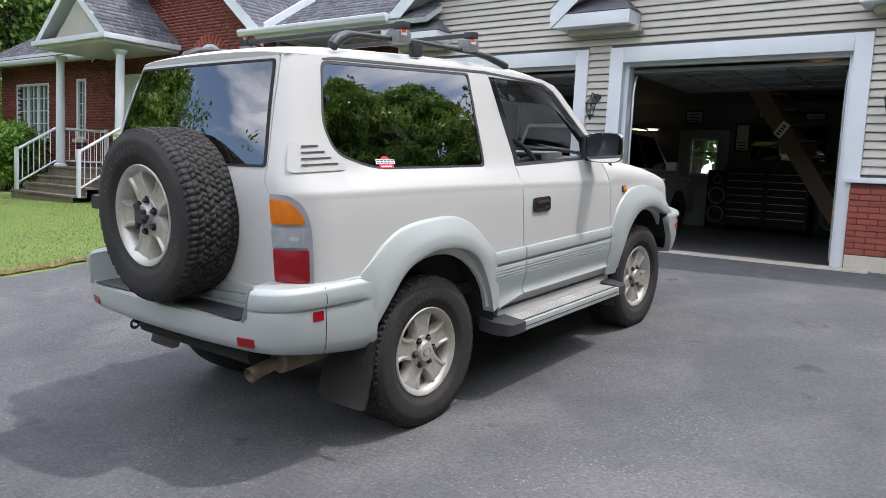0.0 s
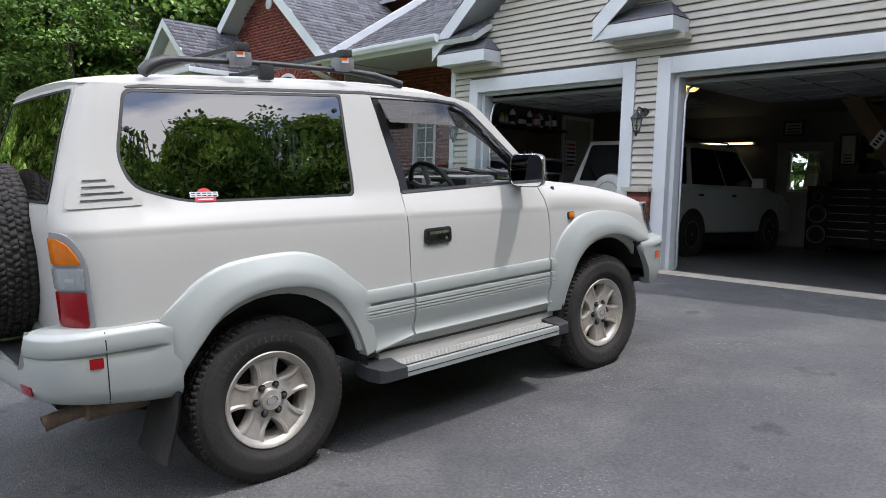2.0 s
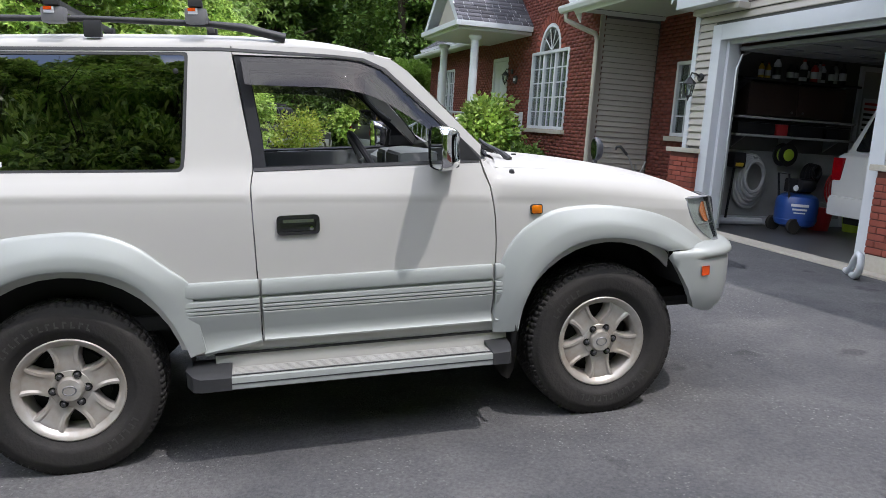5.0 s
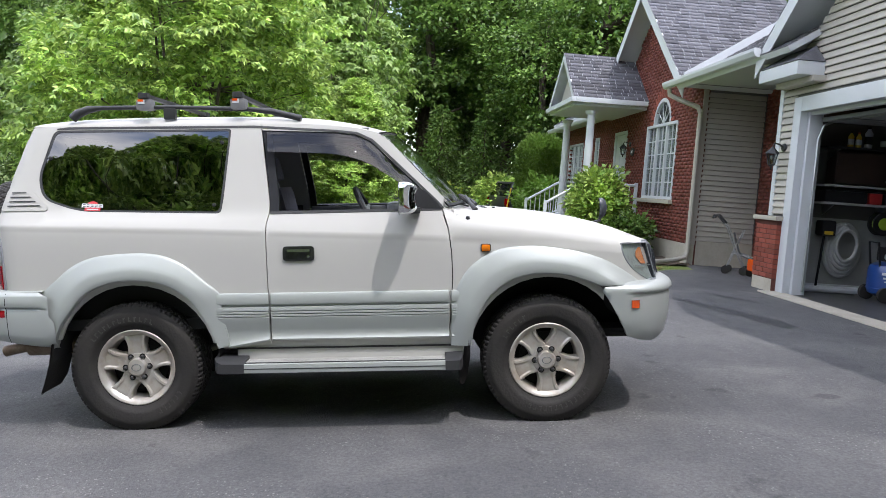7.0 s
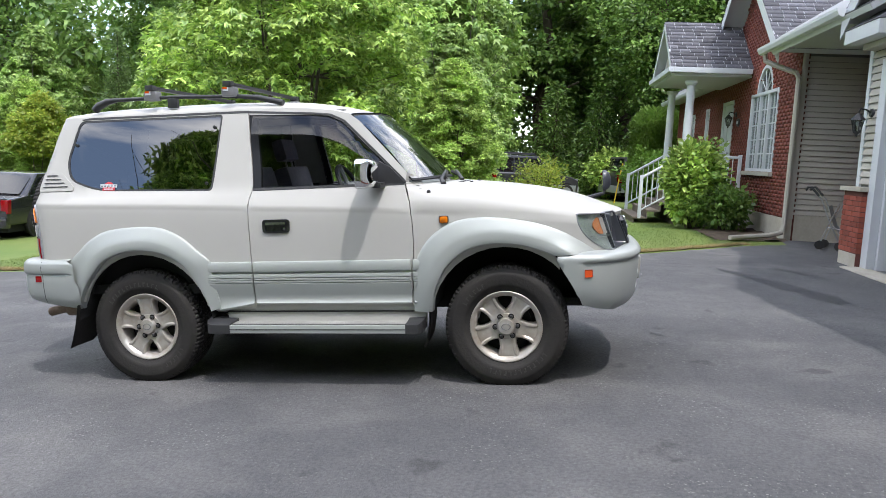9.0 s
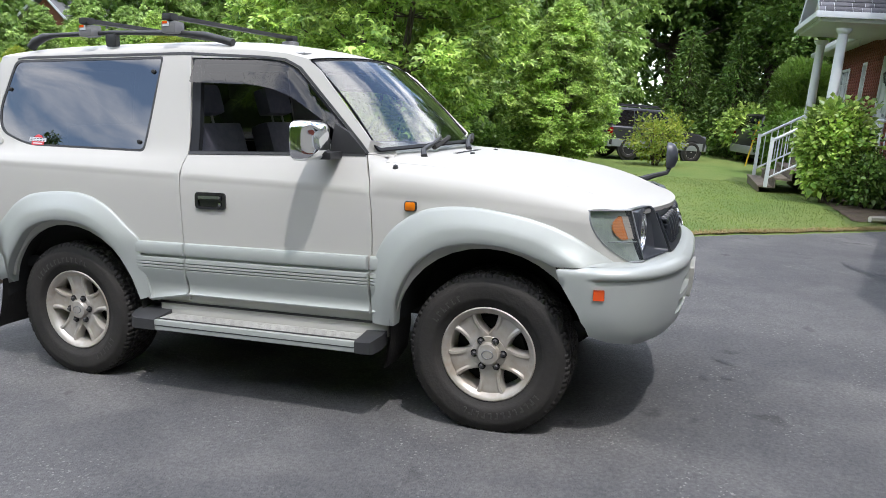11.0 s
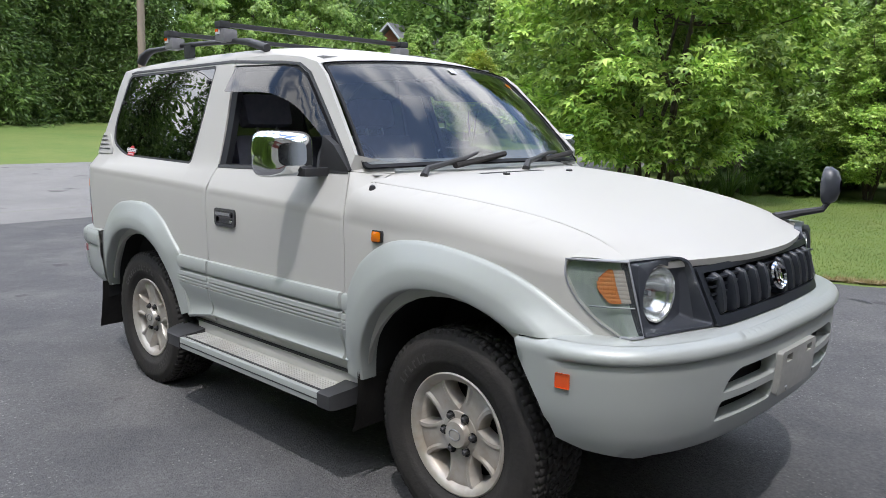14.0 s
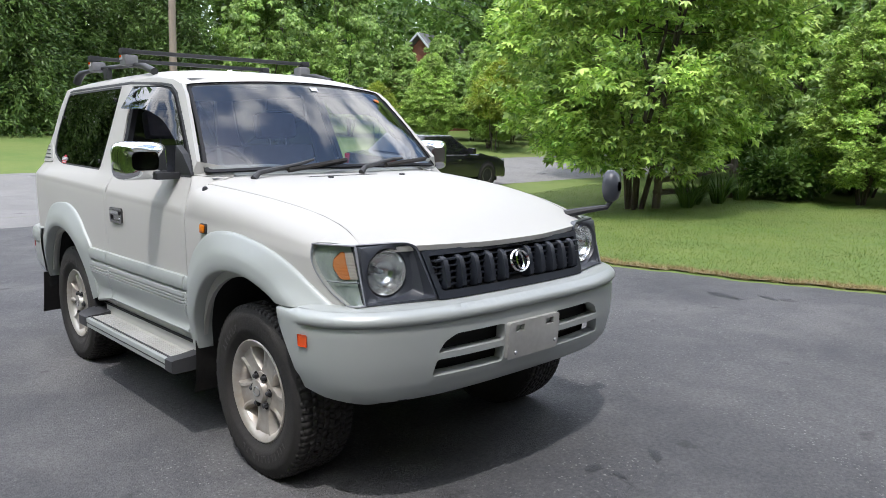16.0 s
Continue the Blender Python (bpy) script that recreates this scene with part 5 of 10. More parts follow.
def arch(cy, ry, rz, cz, n=22, a0=-22, a1=202):
    return [(cy + ry * math.cos(radians(a0 + (a1 - a0) * i / n)), cz + rz * math.sin(radians(a0 + (a1 - a0) * i / n))) for i in range(n + 1)]


ARCH_R, ARCH_F = (0.035, 0.455, 0.475, 0.405), (2.385, 0.455, 0.475, 0.415)
QG = rounded([(-0.462, 1.742), (0.568, 1.738), (0.528, 1.250), (-0.29, 1.272), (-0.495, 1.345), (-0.533, 1.47)], [0.04, 0.02, 0.03, 0.15, 0.10, 0.08], 6)
DOOR_WIN = rounded([(0.775, 1.712), (1.30, 1.694), (1.40, 1.655), (1.775, 1.262), (0.812, 1.252)], [0.02, 0.06, 0.06, 0.02, 0.015])
DOOR_FRONT = [(1.790, 1.262), (1.822, 1.15), (1.838, 1.02), (1.842, 0.90), (1.835, 0.70), (1.815, 0.52)]


def both(fn):
    for sx in (1, -1):
        fn(sx)


def car_part(name, material, sx, poly, holes, step=0.07, off=0.0, thick=0.02, label="", parent=None, flat=False):
    b = bmesh.new()
    lines = [] if flat else crease_lines(min(p[0] for p in poly), max(p[0] for p in poly))
    sheet(b, poly if flat else uv(poly), [h if flat else uv(h) for h in holes], step, shell(sx, off), thick, flip=sx < 0, extra=lines)
    return part(name, b, material, parent or car, label, angle=48)


def crease_lines(y0, y1):
    """Places along the shoulder crease, so that the panels bend cleanly there."""
    out, y = [], y0 + 0.01
    while y < y1:
        zc = curve_table(CREASE, y)
        out += uv([(y, zc + d) for d in (-0.09, -0.045, -0.016, -0.002, 0.012, 0.03)])
        y += 0.045
    return out


def side_panels(sx):
    q = car_part("quarter_panel", M_WHITE, sx, [(lerp_table(REAR_Y, 0.6), 0.56), (0.800, 0.50), (0.800, 1.25), (0.742, 1.73), (0.738, 1.763), (-0.45, 1.763)] + [(lerp_table(REAR_Y, z), z) for z in (1.763, 1.73, 1.64, 1.55, 1.45, 1.36, 1.31, 1.28, 1.25, 1.18, 1.1, 1.0, 0.9, 0.8)],
                 [QG, arch(ARCH_R[0], 0.45, 0.45, ARCH_R[3])], 0.05)
    # raised gill panel behind the glass
    part("gill", sheet(bmesh.new(), uv(rounded([(-0.705, 1.402), (-0.56, 1.402), (-0.46, 1.305), (-0.462, 1.280), (-0.74, 1.280)], 0.02)), [], 0.04, shell(sx, 0.006), 0.008, flip=sx < 0), M_WHITE, q)
    for zz, y0, y1 in ((1.384, -0.668, -0.590), (1.359, -0.674, -0.562), (1.334, -0.680, -0.534), (1.309, -0.687, -0.504)):
        part("slot", sheet(bmesh.new(), uv(rounded([(y0, zz + 0.003), (y1, zz + 0.003), (y1 + 0.008, zz - 0.002), (y0, zz - 0.002)], 0.0015)), [], 0.02, shell(sx, 0.0105), 0.002, flip=sx < 0), M_PLASTIC, q)
    g = car_part("quarter_glass", M_TINT, sx, [(y * 0.992 + 0.001, 1.497 + (z - 1.497) * 0.985) for y, z in QG], [], 0.09, -0.005, 0.004, "dark tinted quarter window")
    car_part("glass_seal", M_PLASTIC, sx, QG, [[(0.02 + (y - 0.02) * 0.975, 1.497 + (z - 1.497) * 0.952) for y, z in QG]], 0.12, -0.002, 0.01)
    # roof rail, front pillar and the dark gutter
    car_part("pillar", M_WHITE, sx, [(0.742, 1.763), (0.746, 1.728), (1.17, 1.712), (1.29, 1.698), (1.375, 1.660), (1.787, 1.262), (1.868, 1.252), (1.80, 1.325), (1.49, 1.655), (1.42, 1.706), (1.30, 1.735), (1.10, 1.756)], [], 0.04)
    car_part("drip_moulding", M_PLASTIC, sx, [(-0.45, 1.752), (-0.38, 1.7605), (0.7, 1.757), (1.17, 1.726), (1.30, 1.711), (1.392, 1.668), (1.80, 1.268), (1.79, 1.262), (1.376, 1.662), (1.29, 1.701), (1.17, 1.715), (0.7, 1.744), (-0.38, 1.748), (-0.445, 1.745)], [], 0.06, 0.003, 0.004)
    # door
    d = car_part("door", M_WHITE, sx, [(0.8045, 0.525), (0.8045, 1.248)] + [(y - 0.003, z - 0.004) for y, z in DOOR_FRONT], [], 0.06, 0.0, 0.025)
    car_part("window_frame", M_FRAMEBLACK, sx, [(0.750, 1.729), (1.17, 1.713), (1.29, 1.699), (1.378, 1.660), (1.785, 1.260), (0.805, 1.246)], [[(0.802, 1.706), (1.16, 1.694), (1.28, 1.680), (1.355, 1.642), (1.635, 1.365), (1.62, 1.264), (0.856, 1.262)]], 0.08, -0.006, 0.03, parent=d)
    car_part("belt_strip", M_PLASTIC, sx, [(0.806, 1.258), (0.806, 1.244), (1.785, 1.252), (1.780, 1.266)], [], 0.08, 0.004, 0.01, parent=d)
    vis = rounded([(0.775, 1.718), (1.17, 1.702), (1.285, 1.688), (1.375, 1.65), (1.66, 1.375), (1.645, 1.352), (1.52, 1.43), (1.36, 1.535), (1.20, 1.582), (0.79, 1.60)], [0.01, 0.04, 0.04, 0.04, 0.01, 0.01, 0.05, 0.1, 0.1, 0.01])
    b = bmesh.new()

    def visor(u, z):
        p = Vector(shell(sx)(u, z))
        return p + Vector((sx * (0.008 + 0.050 * smooth_step(-0.02, 0.16, 1.725 - z - 0.85 * smooth_step(1.20, 1.75, u) * 0.42)), 0, 0))
    sheet(b, uv(vis), [], 0.04, visor, 0.003, flip=sx < 0)
    v = part("rain_visor", b, M_SMOKE, d, "smoked plastic rain visor", angle=60)
    # handle: black cup, frame and chrome grip
    part("handle_frame", sheet(bmesh.new(), uv(rounded([(0.885, 1.063), (1.062, 1.063), (1.062, 0.98), (0.885, 0.98)], 0.022)), [uv(rounded([(0.902, 1.05), (1.045, 1.05), (1.045, 0.993), (0.902, 0.993)], 0.014))], 0.03, shell(sx, 0.010), 0.012, flip=sx < 0), M_BLACKPAINT, d, "gloss black handle surround")
    part("handle_cup", sheet(bmesh.new(), uv(rounded([(0.90, 1.052), (1.047, 1.052), (1.047, 0.991), (0.90, 0.991)], 0.014)), [], 0.03, shell(sx, 0.002)), M_BLACKPAINT, d)
    part("handle_grip", sheet(bmesh.new(), uv(rounded([(0.905, 1.05), (1.042, 1.05), (1.042, 1.024), (0.905, 1.024)], 0.008)), [], 0.02, shell(sx, 0.016), 0.012, flip=sx < 0), M_BLACKPAINT, d, "gloss black grip")
    part("grip_strip", sheet(bmesh.new(), uv(rounded([(0.910, 1.046), (1.038, 1.046), (1.038, 1.032), (0.910, 1.032)], 0.005)), [], 0.05, shell(sx, 0.0185), 0.003, flip=sx < 0), M_CHROME_DARK, d, "dull chrome strip")
    part("lock", lathe(bmesh.new(), [(0.0, 0.006), (0.009, 0.005), (0.011, 0.0)], 14, "x", Matrix.Translation((sx * (car_w(1.028, 1.004) + 0.004), 1.028, 1.004)) @ Matrix.Diagonal((sx, 1, 1, 1))), M_CHROME_DARK, d, "round key lock")
    # front wing
    f = bmesh.new()
    line = [(y, hood_seam(y)) for y in (2.97, 2.955, 2.93, 2.9, 2.85, 2.8, 2.72, 2.65, 2.58, 2.5, 2.4, 2.3, 2.2, 2.1, 2.0, 1.95, 1.90)]
    poly = line + [(1.868, 1.250), (1.793, 1.259)] + [(y + 0.0025, z - 0.003) for y, z in DOOR_FRONT[1:]] + [(2.0, 0.50), (2.70, 0.56), (2.72, 0.80), (2.990, 0.817), (2.993, 0.825), (2.915, 0.877), (2.861, 0.931), (2.826, 0.995), (2.818, 1.03), (2.828, 1.049), (2.88, 1.0495)]
    lines = [(y, curve_table(CREASE, y) + d) for y in [1.85 + 0.04 * k for k in range(28)] for d in (-0.09, -0.045, -0.016, -0.002, 0.012, 0.03)]
    lines += [(y, curve_table(CREASE, y) + (hood_seam(y) - curve_table(CREASE, y)) * q_) for y in [1.92 + 0.04 * k for k in range(25)] for q_ in (0.45, 0.65, 0.8, 0.92)]
    sheet(f, poly, [arch(ARCH_F[0], 0.45, 0.45, ARCH_F[3])], 0.045, lambda u, v: (sx * car_w(u, v), u, v), 0.02, flip=sx < 0, extra=lines)
    w = part("front_wing", f, M_WHITE, car, angle=60)
    b = bmesh.new()
    sheet(b, rounded([(2.003, 1.060), (2.061, 1.060), (2.061, 1.015), (2.003, 1.015)], 0.012), [], 0.02, lambda u, v: (sx * (car_w(u, v) + 0.007), u, v), 0.010, flip=sx < 0)
    mk = part("side_marker", b, M_PLASTIC, w, "amber side marker lamp with a dark rim")
    b = bmesh.new()
    sheet(b, rounded([(2.008, 1.056), (2.056, 1.056), (2.056, 1.019), (2.008, 1.019)], 0.010), [], 0.012, lambda u, v: (sx * (car_w(u, v) + 0.010 + 0.007 * max(0, 1 - ((u - 2.032) / 0.026) ** 4) * max(0, 1 - ((v - 1.0375) / 0.021) ** 4)), u, v), 0.006, flip=sx < 0)
    part("marker_lens", b, M_AMBER, mk, "amber lens")
    # tail lamp wraps the corner
    tl = rounded([(-0.783, 1.197), (-0.70, 1.195), (-0.655, 1.172), (-0.624, 1.125), (-0.608, 1.06), (-0.602, 0.95), (-0.599, 0.826), (-0.768, 0.826)], [0.005, 0.03, 0.03, 0.03, 0.03, 0.03, 0.008, 0.005])
    lamp = part("tail_lamp", sheet(bmesh.new(), tl, [], 0.03, shell(sx, 0.007), 0.012, flip=sx < 0), M_LAMPGREY, car, "tail lamp of three lenses in a grey frame")
    for nm, mt, poly in (("turn_lens", M_AMBER, [(-0.774, 1.177), (-0.715, 1.174), (-0.672, 1.152), (-0.645, 1.115), (-0.630, 1.076), (-0.774, 1.076)]),
                         ("reverse_lens", M_CLEARLENS, [(-0.774, 1.061), (-0.625, 1.061), (-0.619, 0.981), (-0.772, 0.981)]),
                         ("stop_lens", M_RED, [(-0.769, 0.971), (-0.619, 0.971), (-0.616, 0.835), (-0.763, 0.835)])):
        cu, cz_ = sum(p[0] for p in poly) / len(poly), sum(p[1] for p in poly) / len(poly)
        ln = part(nm, sheet(bmesh.new(), rounded(poly, 0.010), [], 0.018, lambda u, z: shell(sx, 0.013 + 0.006 * max(0.0, 1 - ((u - cu) / 0.085) ** 2) * max(0.0, 1 - ((z - cz_) / 0.075) ** 2))(u, z), 0.008, flip=sx < 0), mt, lamp)
        # pale bar laid on the reverse lens as a painted highlight
        if nm == "reverse_lens":
            part("lens_highlight", sheet(bmesh.new(), rounded([(-0.69, 1.026), (-0.655, 1.026), (-0.655, 1.012), (-0.69, 1.012)], 0.004), [], 0.02, shell(sx, 0.0195), 0.003, flip=sx < 0), M_STEPTOP, ln)
    # clad sill strips on quarter, door and wing
    for nm, y0, y1 in (("quarter_cladding", 0.485, 0.800), ("door_cladding", 0.807, 1.822), ("wing_cladding", 1.832, 1.925)):
        b = bmesh.new()
        prof = [(0.0, 0.800), (0.014, 0.797), (0.020, 0.785), (0.022, 0.745), (0.020, 0.737), (0.003, 0.732), (0.003, 0.724), (0.022, 0.718), (0.024, 0.70), (0.014, 0.697), (0.024, 0.692), (0.0245, 0.684), (0.014, 0.681), (0.0245, 0.676), (0.0245, 0.668), (0.015, 0.665), (0.0245, 0.660), (0.019, 0.625), (0.008, 0.590), (0.004, 0.568), (0.008, 0.548), (0.018, 0.535), (0.014, 0.526), (-0.01, 0.522), (-0.03, 0.522)]
        ys_ = [y0, y0 + 0.004] + [y0 + (y1 - y0) * k / 8 for k in range(1, 8)] + [y1 - 0.004, y1]
        rows_ = []
        for i, y in enumerate(ys_):
            inn = 0.012 if i in (0, len(ys_) - 1) else 0.0
            lean = [0.45 * max(0.0, 0.70 - z) * (y1 - y) / (y1 - y0) if nm == "quarter_cladding" else 0.0 for o, z in prof]
            rows_.append([(sx * (car_w(y, z) + o - inn), y + sh, z - (0.045 * min(1.0, max(0.0, (0.60 - z) / 0.07)) * (y1 - y) / (y1 - y0) if nm == "quarter_cladding" else 0.0)) for (o, z), sh in zip(prof, lean)])
        loft(b, rows_)
        part(nm, b, M_SILVER, d if nm == "door_cladding" else (q if nm == "quarter_cladding" else w), "ribbed silver cladding", angle=28)
    b = bmesh.new()
    loft(b, [[(sx * (car_w(y, 0.5) + o), y, z) for o, z in ((-0.03, 0.525), (-0.012, 0.519), (-0.01, 0.50), (-0.018, 0.478), (-0.05, 0.465))] for y in (0.52, 0.8, 1.2, 1.6, 1.93)])
    part("sill", b, M_WHITE, car)
    part("sill_gap", box_bm(sx * 0.79, sx * 0.812, 0.60, 1.90, 0.472, 0.4795), M_DARK, car)
    # wheel-arch flares
    for nm, par, (cy, ry, rz, cz), outer, inner in (
            ("rear_flare", q, ARCH_R, [(-0.475, 0.822), (-0.40, 0.885), (-0.30, 0.965), (-0.17, 1.018), (0.05, 1.036), (0.20, 1.022), (0.33, 0.965), (0.44, 0.872), (0.515, 0.806), (0.530, 0.74), (0.550, 0.62), (0.570, 0.505)],
             [(-0.428, 0.500), (-0.385, 0.61), (-0.30, 0.725), (-0.21, 0.818), (-0.08, 0.872), (0.06, 0.884), (0.20, 0.865), (0.31, 0.812), (0.385, 0.735), (0.445, 0.64), (0.48, 0.56), (0.505, 0.484)]),
            ("front_flare", w, ARCH_F, [(1.828, 0.475), (1.832, 0.62), (1.850, 0.77), (1.905, 0.885), (1.985, 0.965), (2.11, 1.028), (2.28, 1.045), (2.45, 1.029), (2.60, 0.998), (2.73, 0.950), (2.835, 0.889), (2.937, 0.820)],
             [(1.945, 0.477), (1.965, 0.60), (2.02, 0.72), (2.09, 0.80), (2.18, 0.858), (2.28, 0.884), (2.38, 0.889), (2.46, 0.881), (2.53, 0.866), (2.59, 0.847), (2.64, 0.829), (2.682, 0.810)])):
        b = bmesh.new()
        rows_ = []
        n_ = 44

        def pt(lst, t):
            x_ = t * (len(lst) - 1)
            tb = [(i, p[0]) for i, p in enumerate(lst)], [(i, p[1]) for i, p in enumerate(lst)]
            return curve_table(tb[0], x_), curve_table(tb[1], x_)
        for i in range(n_ + 1):
            t = i / n_
            (yo, zo), (yi, zi) = pt(outer, t), pt(inner, t)
            row = []
            for f_, o in ((0.0, -0.004), (0.003, 0.008), (0.02, 0.0115), (0.10, 0.018), (0.26, 0.030), (0.42, 0.042), (0.53, 0.049), (0.62, 0.0525), (0.80, 0.054), (0.955, 0.053), (0.992, 0.050), (1.005, 0.044), (1.005, 0.0), (1.005, -0.04)):
                y, z = yo + (yi - yo) * f_, zo + (zi - zo) * f_
                fade = min(1.0, 0.38 + 2.2 * (1 - t)) if nm == "rear_flare" else min(1.0, 0.55 + 3.5 * t)
                if nm == "rear_flare":
                    fade *= 0.60 + 0.40 * smooth_step(0.0, 0.16, t)
                oo = o * fade if o > 0 else o
                if nm == "rear_flare" and o > -0.03:
                    flush = 0.0185 + 0.0115 * min(1, f_) if f_ < 1.0 else (0.028 if o > 0.045 else 0.022)
                    oo = oo + (flush - oo) * smooth_step(0.50, 0.92, t) if o > 0 else oo
                if nm == "front_flare" and o > 0:
                    oo *= 1 + 0.28 * smooth_step(0.80, 1.0, t) * math.sin(math.pi * min(1.0, f_)) ** 2 + 0.10 * smooth_step(0.80, 1.0, t)
                row.append((sx * (car_w(y, min(z, 1.02)) + oo), y, z))
            rows_.append(row)
        loft(b, rows_)
        part(nm, b, M_SILVER, par, "silver wheel-arch flare", angle=50)
        # liner inside the arch
        b = bmesh.new()
        edge = [(inner[0][0] - 0.004, 0.42 if nm == "rear_flare" else 0.475)] + [pt(inner, i / 24) for i in range(25)] + ([(2.76, 0.72), (2.82, 0.60)] if nm == "front_flare" else [(0.51, 0.42)])
        mid = (cy, 0.42)
        loft(b, [[(sx * 0.835, y, z + 0.004), (sx * 0.80, y, z + 0.012), (sx * 0.43, y, z + 0.012), (sx * 0.425, mid[0] + (y - mid[0]) * 0.5, mid[1] + (z - mid[1]) * 0.5), (sx * 0.425, *mid)] for y, z in edge])
        part("arch_liner", b, M_DARK, par, "dark arch liner", angle=50)
    # side step
    s_ = part("side_step", box_bm(sx * 0.80, sx * 0.918, 0.66, 1.80, 0.398, 0.414, 0.005), M_STEPTOP, car, "pale ribbed side step")
    for k in range(6):
        x = 0.815 + 0.015 * k
        part("rib", box_bm(sx * x, sx * (x + 0.008), 0.68, 1.78, 0.4135, 0.4165), M_STEPTOP, s_)
    part("step_edge", box_bm(sx * 0.917, sx * 0.938, 0.655, 1.805, 0.362, 0.413, 0.006), M_SILVER, s_, "silver edge strip")
    part("step_trim", box_bm(sx * 0.908, sx * 0.9165, 0.66, 1.80, 0.4135, 0.418), M_PLASTIC, s_, "black edge line")
    part("edge_groove", box_bm(sx * 0.9375, sx * 0.940, 0.66, 1.80, 0.384, 0.389), M_PLASTIC, s_)
    for ya, yb, yc in ((0.485, 0.545, 0.668), (1.895, 1.87, 1.792)):
        b = bmesh.new()
        rows_ = [[(sx * 0.76, y0, z) for y0, z in ((ya, 0.445), (yc, 0.440), (yc, 0.375), (ya, 0.375))], [(sx * 0.86, y0, z) for y0, z in ((ya, 0.432), (yc, 0.424), (yc, 0.365), (ya, 0.365))],
                 [(sx * 0.925, y0, z) for y0, z in (((ya + yb) / 2, 0.424), (yc, 0.420), (yc, 0.360), ((ya + yb) / 2, 0.360))], [(sx * 0.941, y0, z) for y0, z in ((yb, 0.416), (yc, 0.414), (yc, 0.361), (yb, 0.361))]]
        v = loft(b, rows_, close_v=True)
        b.faces.new(v[-1])
        part("step_end", b, M_PLASTIC, s_, "black plastic end cap", angle=30)
    part("step_back", box_bm(sx * 0.765, sx * 0.80, 0.60, 1.90, 0.405, 0.478, 0.01), M_WHITE, s_)
    for prof in (((0.53, -0.425), (0.42, -0.445), (0.30, -0.480), (0.243, -0.502)), ((0.53, 1.925), (0.42, 1.925), (0.30, 1.905), (0.255, 1.885))):
        b = bmesh.new()
        for dy in (0.0, -0.008):
            loft(b, [[(sx * x, y + dy + (0.012 if x > 0.84 else 0.0), z + (0.02 if x < 0.6 and z < 0.29 else 0)) for z, y in prof] for x in (0.57, 0.62, 0.72, 0.81, 0.848 if prof[0][1] > 1 else 0.868)])
        part("mud_flap", b, M_RUBBER, car, "black rubber mud flap")


M_CHROME_DARK = mat("dull_chrome", (0.55, 0.56, 0.57), 0.18, metal=1.0, second=(0.4, 0.4, 0.41), scale=9, amount=0.5)
M_GREYTRIM = mat("grey_lamp_trim", (0.16, 0.165, 0.17), 0.35, second=(0.12, 0.12, 0.125), coat=0.4)
M_CLEARLENS = mat("clear_ribbed_lens", (0.31, 0.33, 0.34), 0.10, second=(0.20, 0.215, 0.22), scale=20, amount=0.7, coat=0.8, stretch=(1, 8, 1))
M_AMBERRED = mat("orange_reflector", (0.75, 0.10, 0.01), 0.15, second=(0.6, 0.06, 0.01), scale=30, coat=0.6)
M_LAMPGREY = mat("grey_lamp_frame", (0.27, 0.28, 0.30), 0.3, second=(0.22, 0.23, 0.245), scale=9, amount=0.5, coat=0.5)
M_STEPTOP = mat("worn_step_metal", (0.46, 0.46, 0.44), 0.5, metal=0.2, second=(0.30, 0.295, 0.27), scale=5, amount=0.7)


def hood_half(y):
    """Half width of the bonnet."""
    return curve_table([(1.86, 0.728), (2.05, 0.716), (2.3, 0.694), (2.5, 0.670), (2.7, 0.646), (2.85, 0.640), (2.97, 0.660)], y)


def hood_z(x, y):
    zc, zh = curve_table(CREASE, y), curve_table(HOOD_Z, y)
    f = min(0.9999, abs(x) / (0.829 * curve_table(PLAN, y)))
    n = bulge(y)
    return zc + (zh - zc) * (1 - f ** n) ** (1 / n)


def hood_seam(y):
    """Height of the wing where it meets the bonnet."""
    return hood_z(hood_half(y) + 0.004, y)


both(side_panels)
# bonnet
hood_ys = [1.90, 1.95, 2.0, 2.06, 2.13, 2.25, 2.4, 2.55, 2.7, 2.8, 2.88, 2.94, 2.985, 3.03, 3.07, 3.10, 3.125]
bm = bmesh.new()
rows = []
for y in hood_ys:
    w = hood_half(min(y - 0.148 * smooth_step(2.8, 3.125, y), 2.965)) - 0.003
    rows.append([])
    for k in range(-18, 19):
        x = w * math.sin(math.pi / 2 * k / 18)
        tip = -0.13 * (x / 0.62) ** 2 * smooth_step(2.8, 3.125, y)
        y2 = y + tip + (0.115 * (1 - (x / 0.72) ** 2) - 0.03) * (1 - smooth_step(1.90, 2.25, y))
        rows[-1].append((x, y2, hood_z(x, min(3.12, max(1.85, y2 - tip * 0.25))) - (0.002 if abs(k) == 18 else 0)))
loft(bm, rows)
last = rows[-1]
loft(bm, [last, [(x, y - 0.004, z - 0.02) for x, y, z in last], [(x, y - 0.04, z - 0.03) for x, y, z in last]])
for e in (0, -1):
    loft(bm, [[r_[e] for r_ in rows], [(r_[e][0] * 0.998, r_[e][1], r_[e][2] - 0.02) for r_ in rows]])
hood = part("bonnet", bm, M_WHITE, car, "white bonnet", angle=45)
for x in (0.22, -0.22):
    zz = hood_z(x, 2.13)
    part("washer_nozzle", box_bm(x - 0.012, x + 0.012, 2.12, 2.14, zz - 0.004, zz + 0.008, 0.004), M_PLASTIC, hood)
